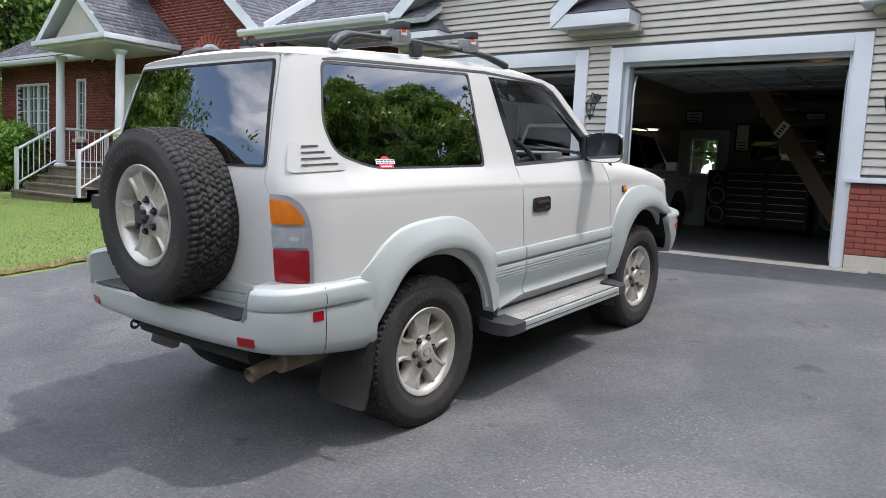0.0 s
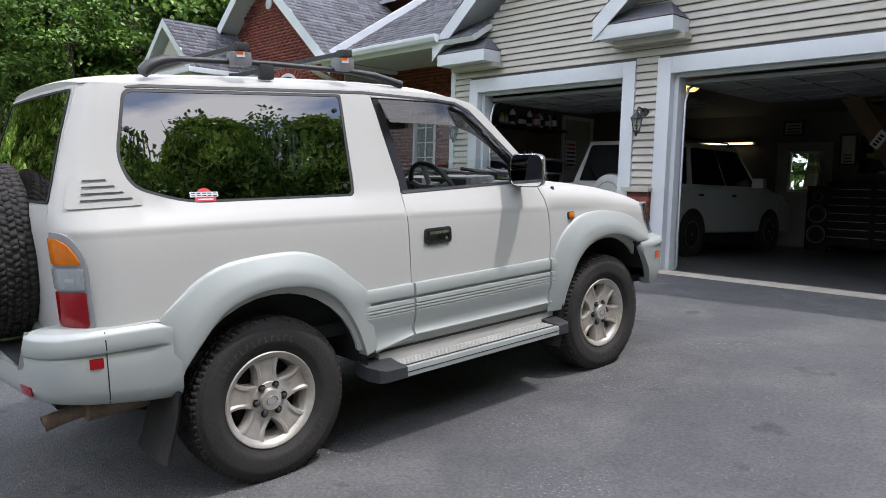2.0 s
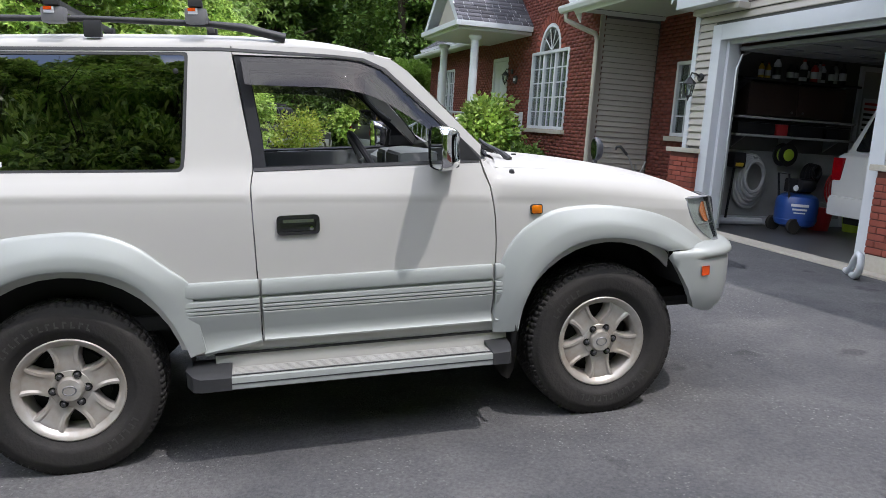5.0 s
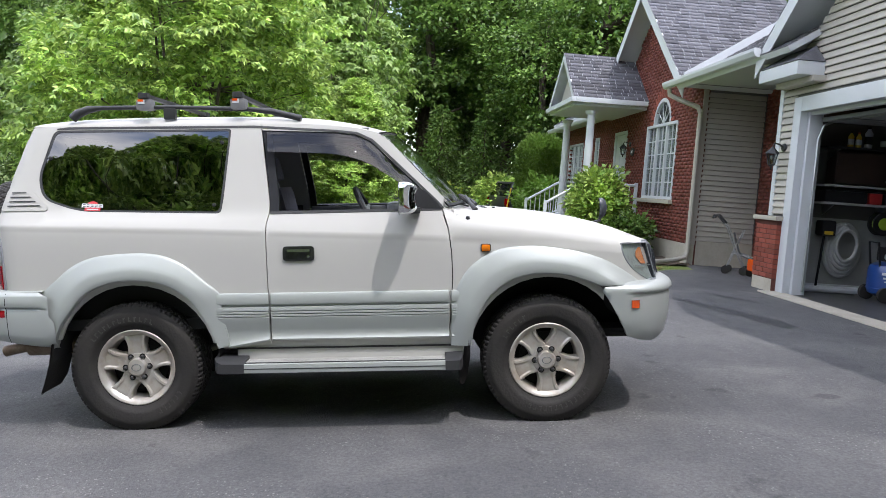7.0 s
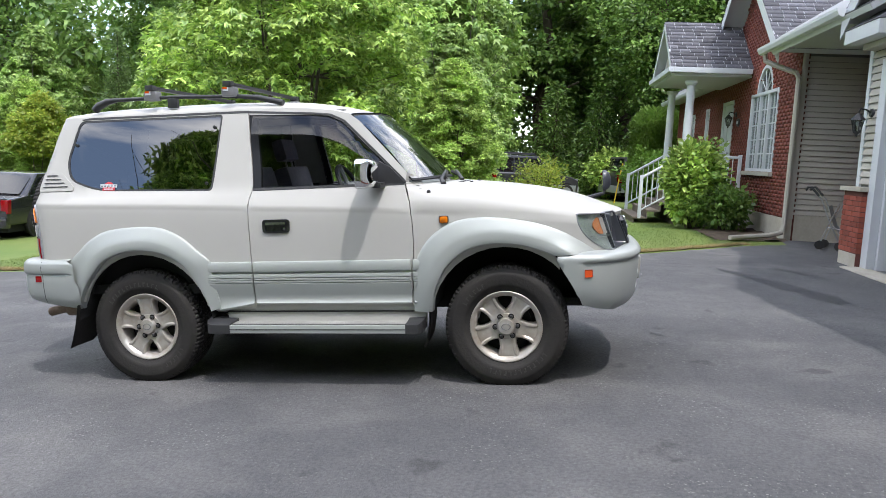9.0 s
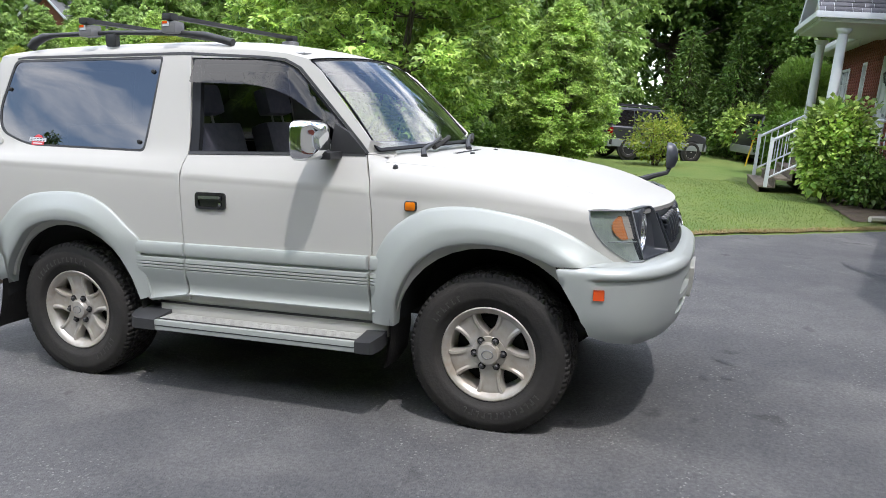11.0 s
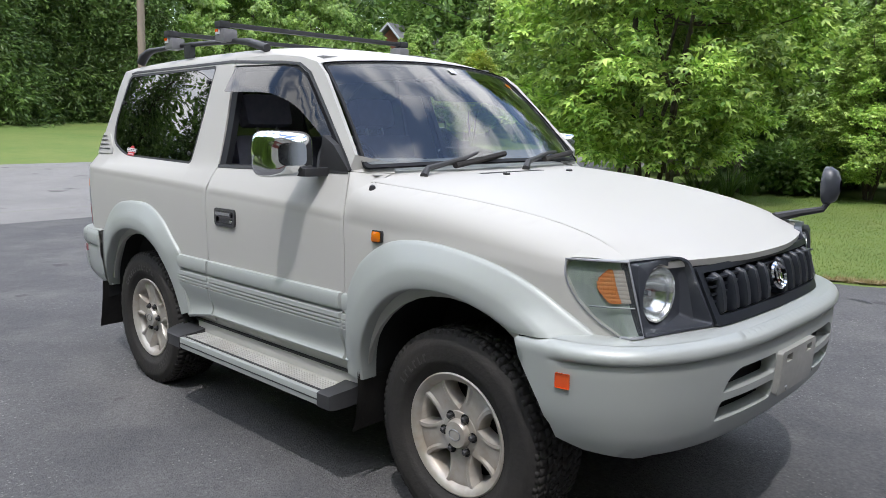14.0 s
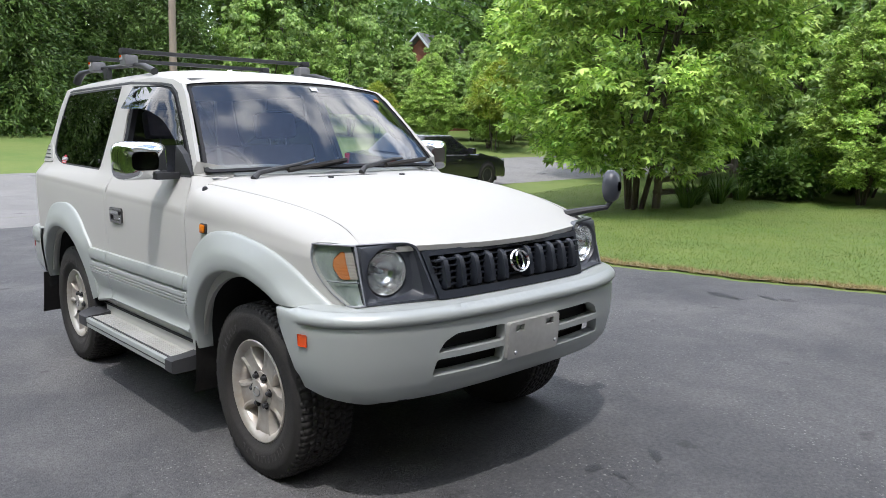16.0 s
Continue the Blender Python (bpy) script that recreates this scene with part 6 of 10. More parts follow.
# dark gutter under the bonnet's edge
for sx in (1, -1):
    bm = bmesh.new()
    loft(bm, [[(sx * (hood_half(y) + d), y, hood_seam(y) - 0.012) for d in (-0.02, 0.02)] for y in (1.96, 2.0, 2.2, 2.4, 2.6, 2.8, 2.93)])
    part("gutter", bm, M_DARK, car)

# cowl with its slotted grille under the wipers
bm = bmesh.new()
loft(bm, [[(x, 1.815 + 0.125 * (1 - (x / 0.74) ** 2) + dy, 1.258 + dz - 0.03 * (x / 0.75) ** 8) for x in [0.75 * k / 12 for k in range(-12, 13)]] for dy, dz in ((-0.03, 0.004), (0.03, -0.012), (0.08, -0.03))])
cowl = part("cowl", bm, M_WHITE, car)
for k in range(26):
    x = -0.1 + 0.016 * k
    zz = hood_z(x, 2.06)
    part("slot", box_bm(x, x + 0.006, 2.045, 2.08, zz - 0.003, zz + 0.001), M_PLASTIC, cowl)

# windscreen
WS_T, WS_B = 0.600, 0.712


def screen(u, v, off=0.0):
    xb, xt = WS_B * u, WS_T * u
    b0 = Vector((xb, 1.822 + 0.13 * (1 - u * u), 1.268 + 0.012 * (1 - u * u)))
    t0 = Vector((xt, 1.418 + 0.085 * (1 - u * u), 1.698 + 0.030 * (1 - u * u)))
    p = b0.lerp(t0, v)
    n_ = Vector((0, 0.72, 0.69))
    return tuple(p + n_ * (0.02 * math.sin(math.pi * v) + off))


def screen_sheet(poly, holes, off, thick=0.0, step=0.12):
    return sheet(bmesh.new(), poly, holes, step, lambda u, v: screen(u, v, off), thick)


full = rounded([(-1, 0), (1, 0), (1, 1), (-1, 1)], 0.03)
inner = rounded([(-0.980, 0.034), (0.980, 0.034), (0.976, 0.986), (-0.976, 0.986)], 0.04)
ws = part("windscreen", screen_sheet(full, [], 0.0), M_SCREEN, car, "clear windscreen", angle=80)
part("black_border", screen_sheet(full, [inner], 0.002, 0.0), M_FRAMEBLACK, ws)
part("seal", screen_sheet(rounded([(-1.007, -0.006), (1.007, -0.006), (1.007, 1.005), (-1.007, 1.005)], 0.03), [full], 0.003, 0.006), M_FRAMEBLACK, ws)
part("inspection_sticker", screen_sheet([(-0.09, 0.90), (-0.16, 0.90), (-0.16, 0.95), (-0.09, 0.95)], [], 0.005), M_TRIM, ws, "small white square sticker")
part("round_sticker", screen_sheet([(-0.875 + 0.035 * math.cos(k * 0.5236), 0.86 + 0.028 * math.sin(k * 0.5236)) for k in range(12)], [], 0.005), M_AMBER, ws, "small round orange sticker")
for px, py, pz, tip in ((0.557, 1.994, 1.243, (0.02, 1.93, 1.315)), (-0.034, 2.03, 1.256, (-0.56, 1.885, 1.31))):
    w_ = part("wiper", tube(bmesh.new(), [(px, py, pz), (px - 0.04, py - 0.02, pz + 0.028), ((px + tip[0]) / 2, (py + tip[1]) / 2 - 0.005, pz + 0.062), ((px + 2 * tip[0]) / 3, (py + 2 * tip[1]) / 3, tip[2] + 0.012)], [0.017, 0.013, 0.010, 0.006], 8), M_PLASTIC, car, "black windscreen wiper")
    part("blade", tube(bmesh.new(), [(px - 0.2, (py * 0.65 + tip[1] * 0.35), pz + 0.035), tip, (tip[0] - 0.04, tip[1] - 0.012, tip[2] + 0.004)], 0.013, 6), M_RUBBER, w_)

# roof, from the drip moulding up
RZ = [(-0.62, 1.782), (-0.58, 1.797), (-0.50, 1.815), (-0.35, 1.832), (0.0, 1.843), (0.6, 1.842), (1.0, 1.824), (1.2, 1.800), (1.34, 1.772), (1.43, 1.748), (1.50, 1.730)]
RB = [(-0.62, 1.762), (0.74, 1.762), (1.10, 1.755), (1.30, 1.734), (1.40, 1.708), (1.50, 1.690)]
bm = bmesh.new()
rows = []
for y in (-0.612, -0.606, -0.595, -0.58, -0.56, -0.53, -0.45, -0.35, -0.2, 0, 0.3, 0.6, 0.8, 1.0, 1.1, 1.2, 1.27, 1.33, 1.38, 1.42, 1.46, 1.496):
    zt, z0 = curve_table(RZ, y), curve_table(RB, y)
    r_ = 0.068
    yr = lerp_table(REAR_Y, 1.762)
    d = y - yr
    w0 = car_w(max(y, yr + r_), z0) - (r_ * (1 - math.sqrt(max(0, 1 - (1 - d / r_) ** 2))) if d < r_ else 0)
    w0 = w0 - 0.004 * smooth_step(1.3, 1.487, y)
    k = min(0.6 * (zt - z0), 0.05)
    P = [Vector((w0, z0)), Vector((w0 - 0.40 * k, z0 + k)), Vector((w0 * 0.70, zt)), Vector((0, zt))]
    half = []
    for i in range(19):
        t = (i / 18) ** 1.5
        half.append((1 - t) ** 3 * P[0] + 3 * t * (1 - t) ** 2 * P[1] + 3 * t * t * (1 - t) * P[2] + t ** 3 * P[3])
    row = []
    for sg, pts_ in ((1, half), (-1, half[-2::-1])):
        for q_ in pts_:
            f2 = (q_.x / max(w0, 0.1)) ** 2
            row.append((sg * q_.x, y - 0.088 * f2 * smooth_step(0.9, 1.487, y) - 0.026 * (1 - f2) * (1 - smooth_step(-0.6, -0.3, y)), q_.y))
    rows.append(row)
loft(bm, [[(x, y + 0.003, 1.759) for x, y, z in rows[0]]] + rows)
loft(bm, [rows[-1], [(x * 0.995, y - 0.004, z - 0.02) for x, y, z in rows[-1]]])
roof = part("roof", bm, M_WHITE, car, angle=50)

# tailgate with its window
def gate(off=0.0):
    def fn(u, z):
        return (u, lerp_table(REAR_Y, z) - 0.028 * (1 - (u / 0.62) ** 2) - off, z)
    return fn


def gate_w(z):
    return car_w(lerp_table(REAR_Y, z) + lerp_table(CORNER, z), z) - lerp_table(CORNER, z)


GW = [(0.612, 1.30), (0.569, 1.52), (0.524, 1.744), (-0.524, 1.744), (-0.569, 1.52), (-0.612, 1.30)]
zs_ = [0.80, 0.9, 1.0, 1.1, 1.18, 1.25, 1.28, 1.31, 1.36, 1.45, 1.55, 1.64, 1.73, 1.757]
gpoly = [(gate_w(z) - 0.003, z) for z in zs_] + [(-gate_w(z) + 0.003, z) for z in reversed(zs_)]
bm = bmesh.new()
sheet(bm, gpoly, [rounded(GW, 0.02)], 0.07, gate(), 0.02)
tg = part("tailgate", bm, M_WHITE, car, angle=48)
part("rear_glass", sheet(bmesh.new(), rounded(GW, 0.02), [], 0.12, gate(0.002)), M_TINT, tg, "dark tinted rear window")
part("glass_border", sheet(bmesh.new(), rounded(GW, 0.02), [rounded([(x * 0.974, 1.52 + (z - 1.52) * 0.955) for x, z in GW], 0.02)], 0.12, gate(0.005), 0.004), M_DARK, tg)
bm = bmesh.new()
prof = [(0.0, 0.80), (0.012, 0.795), (0.014, 0.76), (0.006, 0.755), (0.014, 0.75), (0.014, 0.72), (0.006, 0.715), (0.014, 0.71), (0.014, 0.60)]
loft(bm, [[(x, -0.765 - 0.028 * (1 - (x / 0.62) ** 2) - o, z) for o, z in prof] for x in [0.66 * k / 10 for k in range(-10, 11)]])
part("gate_cladding", bm, M_SILVER, tg, "ribbed silver cladding")
part("plate_housing", box_bm(-0.62, -0.20, -0.90, -0.80, 1.06, 1.13, 0.012), M_PLASTIC, tg, "dark plastic plate lamp housing")
pl = part("number_plate", box_bm(-0.58, -0.25, -0.835, -0.822, 0.90, 1.05, 0.004), M_TRIM, tg, "white number plate with dark bars")
for k in range(4):
    part("bar", box_bm(-0.55 + 0.07 * k, -0.51 + 0.07 * k, -0.839, -0.835, 0.93, 1.01), M_PLASTIC, pl)
part("round_badge", lathe(bmesh.new(), [(0.0, -0.005), (0.022, -0.005), (0.026, 0.0)], 14, "y", Matrix.Translation((-0.58, -0.83, 1.25))), M_CHROME, tg)

# bumpers: plan curve times section
FPLAN = [(0.0, 3.225), (0.25, 3.220), (0.45, 3.200), (0.61, 3.158), (0.72, 3.105), (0.80, 3.035), (0.846, 2.955), (0.868, 2.87), (0.872, 2.78), (0.866, 2.69)]


def plan_pts(table, n, wide):
    """Points along a bumper's plan, from its right end to its left."""
    d = [table[0]]
    half = []
    segs = []
    tot = 0
    pts = [(curve_table([(i, p[0]) for i, p in enumerate(table)], k / 8), curve_table([(i, p[1]) for i, p in enumerate(table)], k / 8)) for k in range(8 * (len(table) - 1) + 1)]
    for a, b in zip(pts, pts[1:]):
        segs.append(tot)
        tot += math.hypot(b[0] - a[0], b[1] - a[1])
    segs.append(tot)

    def at(s):
        sgn = 1 if s >= 0 else -1
        s = min(abs(s), tot - 1e-6)
        x, y = lerp_table(list(zip(segs, [p[0] for p in pts])), s), lerp_table(list(zip(segs, [p[1] for p in pts])), s)
        s2 = min(tot, s + 0.01)
        s1 = max(0, s2 - 0.02)
        dx = lerp_table(list(zip(segs, [p[0] for p in pts])), s2) - lerp_table(list(zip(segs, [p[0] for p in pts])), s1)
        dy = lerp_table(list(zip(segs, [p[1] for p in pts])), s2) - lerp_table(list(zip(segs, [p[1] for p in pts])), s1)
        l_ = math.hypot(dx, dy)
        return sgn * x, y, sgn * -dy / l_, dx / l_
    return at, tot


f_at, F_TOT = plan_pts(FPLAN, 60, 0)
FTAB = [(0.455, -0.11), (0.462, -0.07), (0.50, -0.035), (0.56, -0.018), (0.62, -0.008), (0.70, -0.004), (0.745, -0.004), (0.757, -0.007), (0.763, -0.010), (0.769, 0.004), (0.776, 0.010), (0.788, 0.009), (0.800, 0.003), (0.810, -0.008), (0.817, -0.022), (0.822, -0.038)]
FPLAIN = [(0.455, -0.11), (0.462, -0.07), (0.50, -0.035), (0.56, -0.018), (0.62, -0.008), (0.70, -0.002), (0.78, 0.002), (0.795, 0.0), (0.806, -0.008), (0.814, -0.020), (0.822, -0.038)]


def fbump(s, z, off=0.0):
    x, y, nx, ny = f_at(s)
    lift = 0.05 * max(0, (abs(s) - 0.75)) if z < 0.55 else 0
    k = smooth_step(2.84, 2.88, y)
    o = lerp_table(FTAB, z) * k + lerp_table(FPLAIN, z) * (1 - k) + off
    return (x + nx * o, y + ny * o, z + lift)


def run_to(at, tot, y):
    """Run along a bumper at which its side reaches y."""
    return min((abs(at(tot * k / 400)[1] - y), tot * k / 400) for k in range(200, 401))[1]


fs1, fs2 = run_to(f_at, F_TOT, 2.845), run_to(f_at, F_TOT, 2.70)
bm = bmesh.new()
right = [(0.7, 0.458), (fs1 - 0.09, 0.476), (fs1, 0.50), (fs1 + 0.05, 0.62), (fs2 - 0.02, 0.745), (fs2, 0.797), (fs2 - 0.01, 0.806), (fs2 - 0.08, 0.812), (fs1 + 0.02, 0.818), (fs1 - 0.04, 0.820), (0.55, 0.820)]
out = right + [(-a_, b_) for a_, b_ in reversed(right)]
grooves = [(s_, z) for z in (0.745, 0.757, 0.763, 0.769, 0.776, 0.788, 0.800, 0.810) for s_ in [-1.3 + 0.035 * k for k in range(75)]]
slots = []
for sg in (1, -1):
    slots.append([(sg * a, b) for a, b in rounded([(0.158, 0.712), (0.40, 0.712), (0.455, 0.688), (0.485, 0.646), (0.158, 0.646)], 0.014)])
    slots.append([(sg * a, b) for a, b in rounded([(0.158, 0.622), (0.488, 0.622), (0.505, 0.557), (0.158, 0.557)], 0.014)])
sheet(bm, out, slots, 0.035, fbump, 0.045, flip=True, extra=grooves)
fb = part("front_bumper", bm, M_SILVER, car, "silver front bumper", angle=70)
shelf = bmesh.new()
loft(shelf, [[(f_at(s_)[0] + f_at(s_)[2] * o, f_at(s_)[1] + f_at(s_)[3] * o, z) for o, z in ((-0.026, 0.8185), (-0.038, 0.8225), (-0.055, 0.827), (-0.075, 0.829), (-0.15, 0.830))] for s_ in [(fs1 + 0.02) * k / 44 for k in range(-44, 45)]])
part("bumper_shelf", shelf, M_SILVER, fb, angle=60)
part("intake_backing", sheet(bmesh.new(), [(-0.52, 0.54), (0.52, 0.54), (0.52, 0.72), (-0.52, 0.72)], [], 0.1, lambda s, z: fbump(s, z, -0.07)), M_DARK, fb)
pp = part("plate_panel", sheet(bmesh.new(), rounded([(-0.152, 0.562), (0.152, 0.562), (0.152, 0.712), (-0.152, 0.712)], 0.012), [[(-0.115, 0.672), (-0.065, 0.672), (-0.065, 0.698), (-0.115, 0.698)], [(0.065, 0.672), (0.115, 0.672), (0.115, 0.698), (0.065, 0.698)]], 0.04, lambda s, z: fbump(s, z, 0.02), 0.03, flip=True), M_STEPTOP, fb, "bare grey plate mount with two slots")
for x, z in ((-0.12, 0.60), (0.12, 0.59)):
    part("bolt", lathe(bmesh.new(), [(0.0, 0.004), (0.007, 0.003), (0.009, 0.0)], 8, "y", Matrix.Translation((x, 3.243, z))), M_STEEL, pp)
for sg in (1, -1):
    part("reflector", sheet(bmesh.new(), [(sg * a, b) for a, b in rounded([(run_to(f_at, F_TOT, 2.902), 0.728), (run_to(f_at, F_TOT, 2.858), 0.728), (run_to(f_at, F_TOT, 2.858), 0.683), (run_to(f_at, F_TOT, 2.902), 0.683)], 0.003)], [], 0.03, lambda s, z: fbump(s, z, 0.004), 0.004), M_AMBERRED, fb, "orange side reflector")

RPLAN = [(0.0, -0.955), (0.3, -0.95), (0.55, -0.93), (0.68, -0.905), (0.765, -0.86), (0.815, -0.79), (0.838, -0.70), (0.852, -0.58), (0.866, -0.43)]
r_at, R_TOT = plan_pts(RPLAN, 60, 0)
RTAB = [(0.545, -0.06), (0.555, -0.03), (0.58, -0.012), (0.66, -0.002), (0.715, -0.002), (0.727, -0.005), (0.733, -0.008), (0.739, 0.004), (0.746, 0.008), (0.775, 0.008), (0.804, 0.005), (0.816, 0.0), (0.824, -0.009), (0.828, -0.020)]
RPLAIN = [(0.545, -0.06), (0.555, -0.03), (0.58, -0.012), (0.66, 0.0), (0.80, 0.002), (0.816, -0.002), (0.824, -0.010), (0.828, -0.020)]


def rbump(s, z, off=0.0):
    x, y, nx, ny = r_at(s)
    k = 1 - smooth_step(-0.50, -0.44, y)
    o = lerp_table(RTAB, z) * k + lerp_table(RPLAIN, z) * (1 - k) + off
    return (x + abs(nx) * (1 if s >= 0 else -1) * o, y - abs(ny) * o, z - (0.045 * smooth_step(0.75, 1.25, abs(s)) * (1 - smooth_step(0.56, 0.66, z))) - 0.0)


bm = bmesh.new()
rout = [(-R_TOT, 0.548), (R_TOT, 0.548), (R_TOT, 0.80), (R_TOT - 0.06, 0.825), (0.675, 0.827), (0.662, 0.815), (0.64, 0.70), (0.60, 0.683), (-0.60, 0.683), (-0.64, 0.70), (-0.662, 0.815), (-0.675, 0.827), (-R_TOT + 0.06, 0.825), (-R_TOT, 0.80)]
sheet(bm, rout, [], 0.035, rbump, 0.03, extra=[(s_, z) for z in (0.715, 0.727, 0.733, 0.739, 0.746, 0.775, 0.80, 0.81) for s_ in [-1.4 + 0.035 * k for k in range(81)] if abs(s_) > 0.63])
rb = part("rear_bumper", bm, M_SILVER, car, "silver rear bumper with a step", angle=70)
bm = bmesh.new()
loft(bm, [[(x, -0.955 + 0.05 * (x / 0.6) ** 2 + dy, z) for x in [0.62 * k / 12 for k in range(-12, 13)]] for dy, z in ((0.0, 0.680), (0.02, 0.690), (0.19, 0.692))])
part("step_shelf", bm, M_SILVER, rb)
for sg in (1, -1):
    loft_bm = bmesh.new()
    loft(loft_bm, [[(sg * 0.645, y, z) for y, z in ((-0.905, 0.829), (-0.76, 0.829))], [(sg * 0.622, y, z) for y, z in ((-0.935, 0.685), (-0.76, 0.685))]])
    part("corner_block", loft_bm, M_SILVER, rb)
    tp = bmesh.new()
    loft(tp, [[Vector(rbump(sg * sv, 0.827, -d)) + Vector((0, 0, dz)) for d, dz in ((-0.001, -0.001), (0.02, 0.004), (0.05, 0.007), (0.13, 0.009))] for sv in [0.66 + (R_TOT - 0.70) * k / 24 for k in range(25)]])
    part("corner_top", tp, M_SILVER, rb)
    part("reflector", sheet(bmesh.new(), [(sg * a, b) for a, b in rounded([(0.575, 0.617), (0.665, 0.617), (0.665, 0.580), (0.575, 0.580)], 0.004)], [], 0.03, lambda s, z: rbump(s, z, 0.004), 0.004), M_RED, rb, "red rear reflector")
    part("side_reflector", sheet(bmesh.new(), [(sg * a, b) for a, b in rounded([(run_to(r_at, R_TOT, -0.735), 0.724), (run_to(r_at, R_TOT, -0.687), 0.724), (run_to(r_at, R_TOT, -0.687), 0.684), (run_to(r_at, R_TOT, -0.735), 0.684)], 0.004)], [], 0.03, lambda s, z: rbump(s, z, 0.004), 0.004), M_RED, rb, "red side reflector")
    se = run_to(r_at, R_TOT, -0.676)
    seam = bmesh.new()
    loft(seam, [[rbump(sg * (se + d), 0.555 + 0.265 * k / 8, 0.0012) for d in (-0.0022, 0.0022)] for k in range(9)])
    part("seam", seam, M_DARK, rb)
    part("tread_pad", box_bm(sg * 0.12, sg * 0.58, -0.925, -0.80, 0.690, 0.698, 0.003), M_PLASTIC, rb, "black ribbed tread pad")

# ---- front lamps and grille ----
def face_y(x, z):
    x = abs(x)
    base = curve_table([(0, 3.165), (0.25, 3.158), (0.43, 3.14), (0.58, 3.10), (0.70, 3.052), (0.75, 2.99), (0.79, 2.88)], x)
    return base - 0.34 * (z - 0.832) * (1 if x < 0.7 else 0.8)


def face(sx, off=0.0):
    return lambda u, v: (sx * u, face_y(u, v) + off, v)


M_LENS = glass_mat("lamp_lens", (0.95, 0.97, 0.97), clear=0.97, gloss=0.05)
M_BEZEL = mat("dark_grey_bezel", (0.040, 0.045, 0.056), 0.38, second=(0.055, 0.06, 0.072), scale=5, amount=0.5, coat=0.3)
M_GRILLE = mat("near_black_grille_plastic", (0.016, 0.019, 0.026), 0.36, second=(0.026, 0.030, 0.038), scale=6, amount=0.6)
M_REFLECT = mat("lamp_reflector", (0.80, 0.81, 0.80), 0.16, metal=0.85, second=(0.6, 0.6, 0.62), scale=40, amount=0.5)


def front_lamps(sx):
    h = thing("headlamp", pose(0, 0, 0), "", "")
    h.parent = car
    # dished bezel: its outline lies in one sloping plane, the lamp sits back in it
    cx, cz, ry = 0.587, 0.937, 3.020
    plane = lambda x, z: 2.984 + 0.308 * (0.7 - x) + 0.29 * (1.043 - z)
    edge = dense(rounded([(0.699, 1.046), (0.505, 1.046), (0.470, 1.030), (0.428, 0.833), (0.699, 0.832)], [0.006, 0.03, 0.02, 0.012, 0.006]), 0.02)
    bz = bmesh.new()
    rings = []
    for x, z in edge:
        a = math.atan2(z - cz, x - cx)
        ex, ez = cx + 0.094 * math.cos(a), cz + 0.094 * math.sin(a)
        col = [(sx * x, plane(x, z) - 0.03, z), (sx * x, plane(x, z), z), (sx * (x + (cx - x) * 0.06), plane(x, z) - 0.002, z + (cz - z) * 0.06)]
        for f, k in ((0.20, 0.55), (0.55, 0.90), (1.0, 1.0)):
            px, pz = x + (ex - x) * f, z + (ez - z) * f
            col.append((sx * px, plane(px, pz) + (ry + 0.004 - plane(px, pz)) * k, pz))
        col.append((sx * (cx + 0.084 * math.cos(a)), ry - 0.012, cz + 0.084 * math.sin(a)))
        rings.append(col)
    loft(bz, rings, close_u=True)
    part("bezel", bz, M_BEZEL, h, "dark grey dished lamp bezel", angle=32)
    turn = Matrix.Translation((sx * cx, ry, cz)) @ Matrix.Rotation(sx * -0.10, 4, "Z") @ Matrix.Diagonal((0.86, 0.86, 0.86, 1))
    part("bowl", lathe(bmesh.new(), [(0.097, 0.004), (0.094, -0.02), (0.088, -0.030), (0.075, -0.06), (0.03, -0.09), (0.0, -0.095)], 32, "y", turn), M_REFLECT, h, "bright reflector bowl")
    part("ring", lathe(bmesh.new(), [(0.088, -0.012), (0.093, -0.002), (0.098, -0.006), (0.097, -0.03)], 32, "y", turn), M_REFLECT, h)
    part("bulb", lathe(bmesh.new(), [(0.0, -0.03), (0.010, -0.034), (0.012, -0.085)], 12, "y", turn), M_TRIM, h)
    part("lens", lathe(bmesh.new(), [(0.0, 0.016), (0.04, 0.012), (0.07, 0.002), (0.090, -0.012)], 32, "y", turn), M_LENS, h, "clear round headlamp glass")
    # corner lamp: reflector patch, amber insert and lens
    vs_ = (0.0, 0.25, 0.55, 0.78, 1.0)
    LX, LY, LZ = (list(zip(vs_, c)) for c in ((0.772, 0.786, 0.778, 0.762, 0.738), (2.815, 2.825, 2.860, 2.914, 2.992), (1.047, 0.993, 0.929, 0.876, 0.826)))
    B, C = Vector((0.700, 2.983, 1.046)), Vector((0.701, 3.044, 0.831))

    def patch(u, v, off):
        left = Vector((curve_table(LX, v), curve_table(LY, v), curve_table(LZ, v)))
        p = left.lerp(B.lerp(C, v), u)
        n_ = Vector((0.86, 0.5, 0.08)).normalized()
        return Vector((sx * 1, 1, 1)) * (p + n_ * (0.014 * math.sin(math.pi * min(1, max(0, u))) + off))
    n = 12
    for nm, mt, off, lb in (("corner_reflector", M_REFLECT_GREY, -0.020, ""), ("corner_lens", M_LENS_RIB, 0.0, "clear ribbed corner lamp lens")):
        b = bmesh.new()
        loft(b, [[patch(i / n, j / n, off) for j in range(n + 1)] for i in range(n + 1)])
        part(nm, b, mt, h, lb, angle=60)
    b = bmesh.new()
    ring = [(u, 0.0) for u in [k / 10 for k in range(10)]] + [(1.0, v) for v in [k / 10 for k in range(10)]] + [(1 - k / 10, 1.0) for k in range(10)] + [(0.0, 1 - k / 16) for k in range(16)]
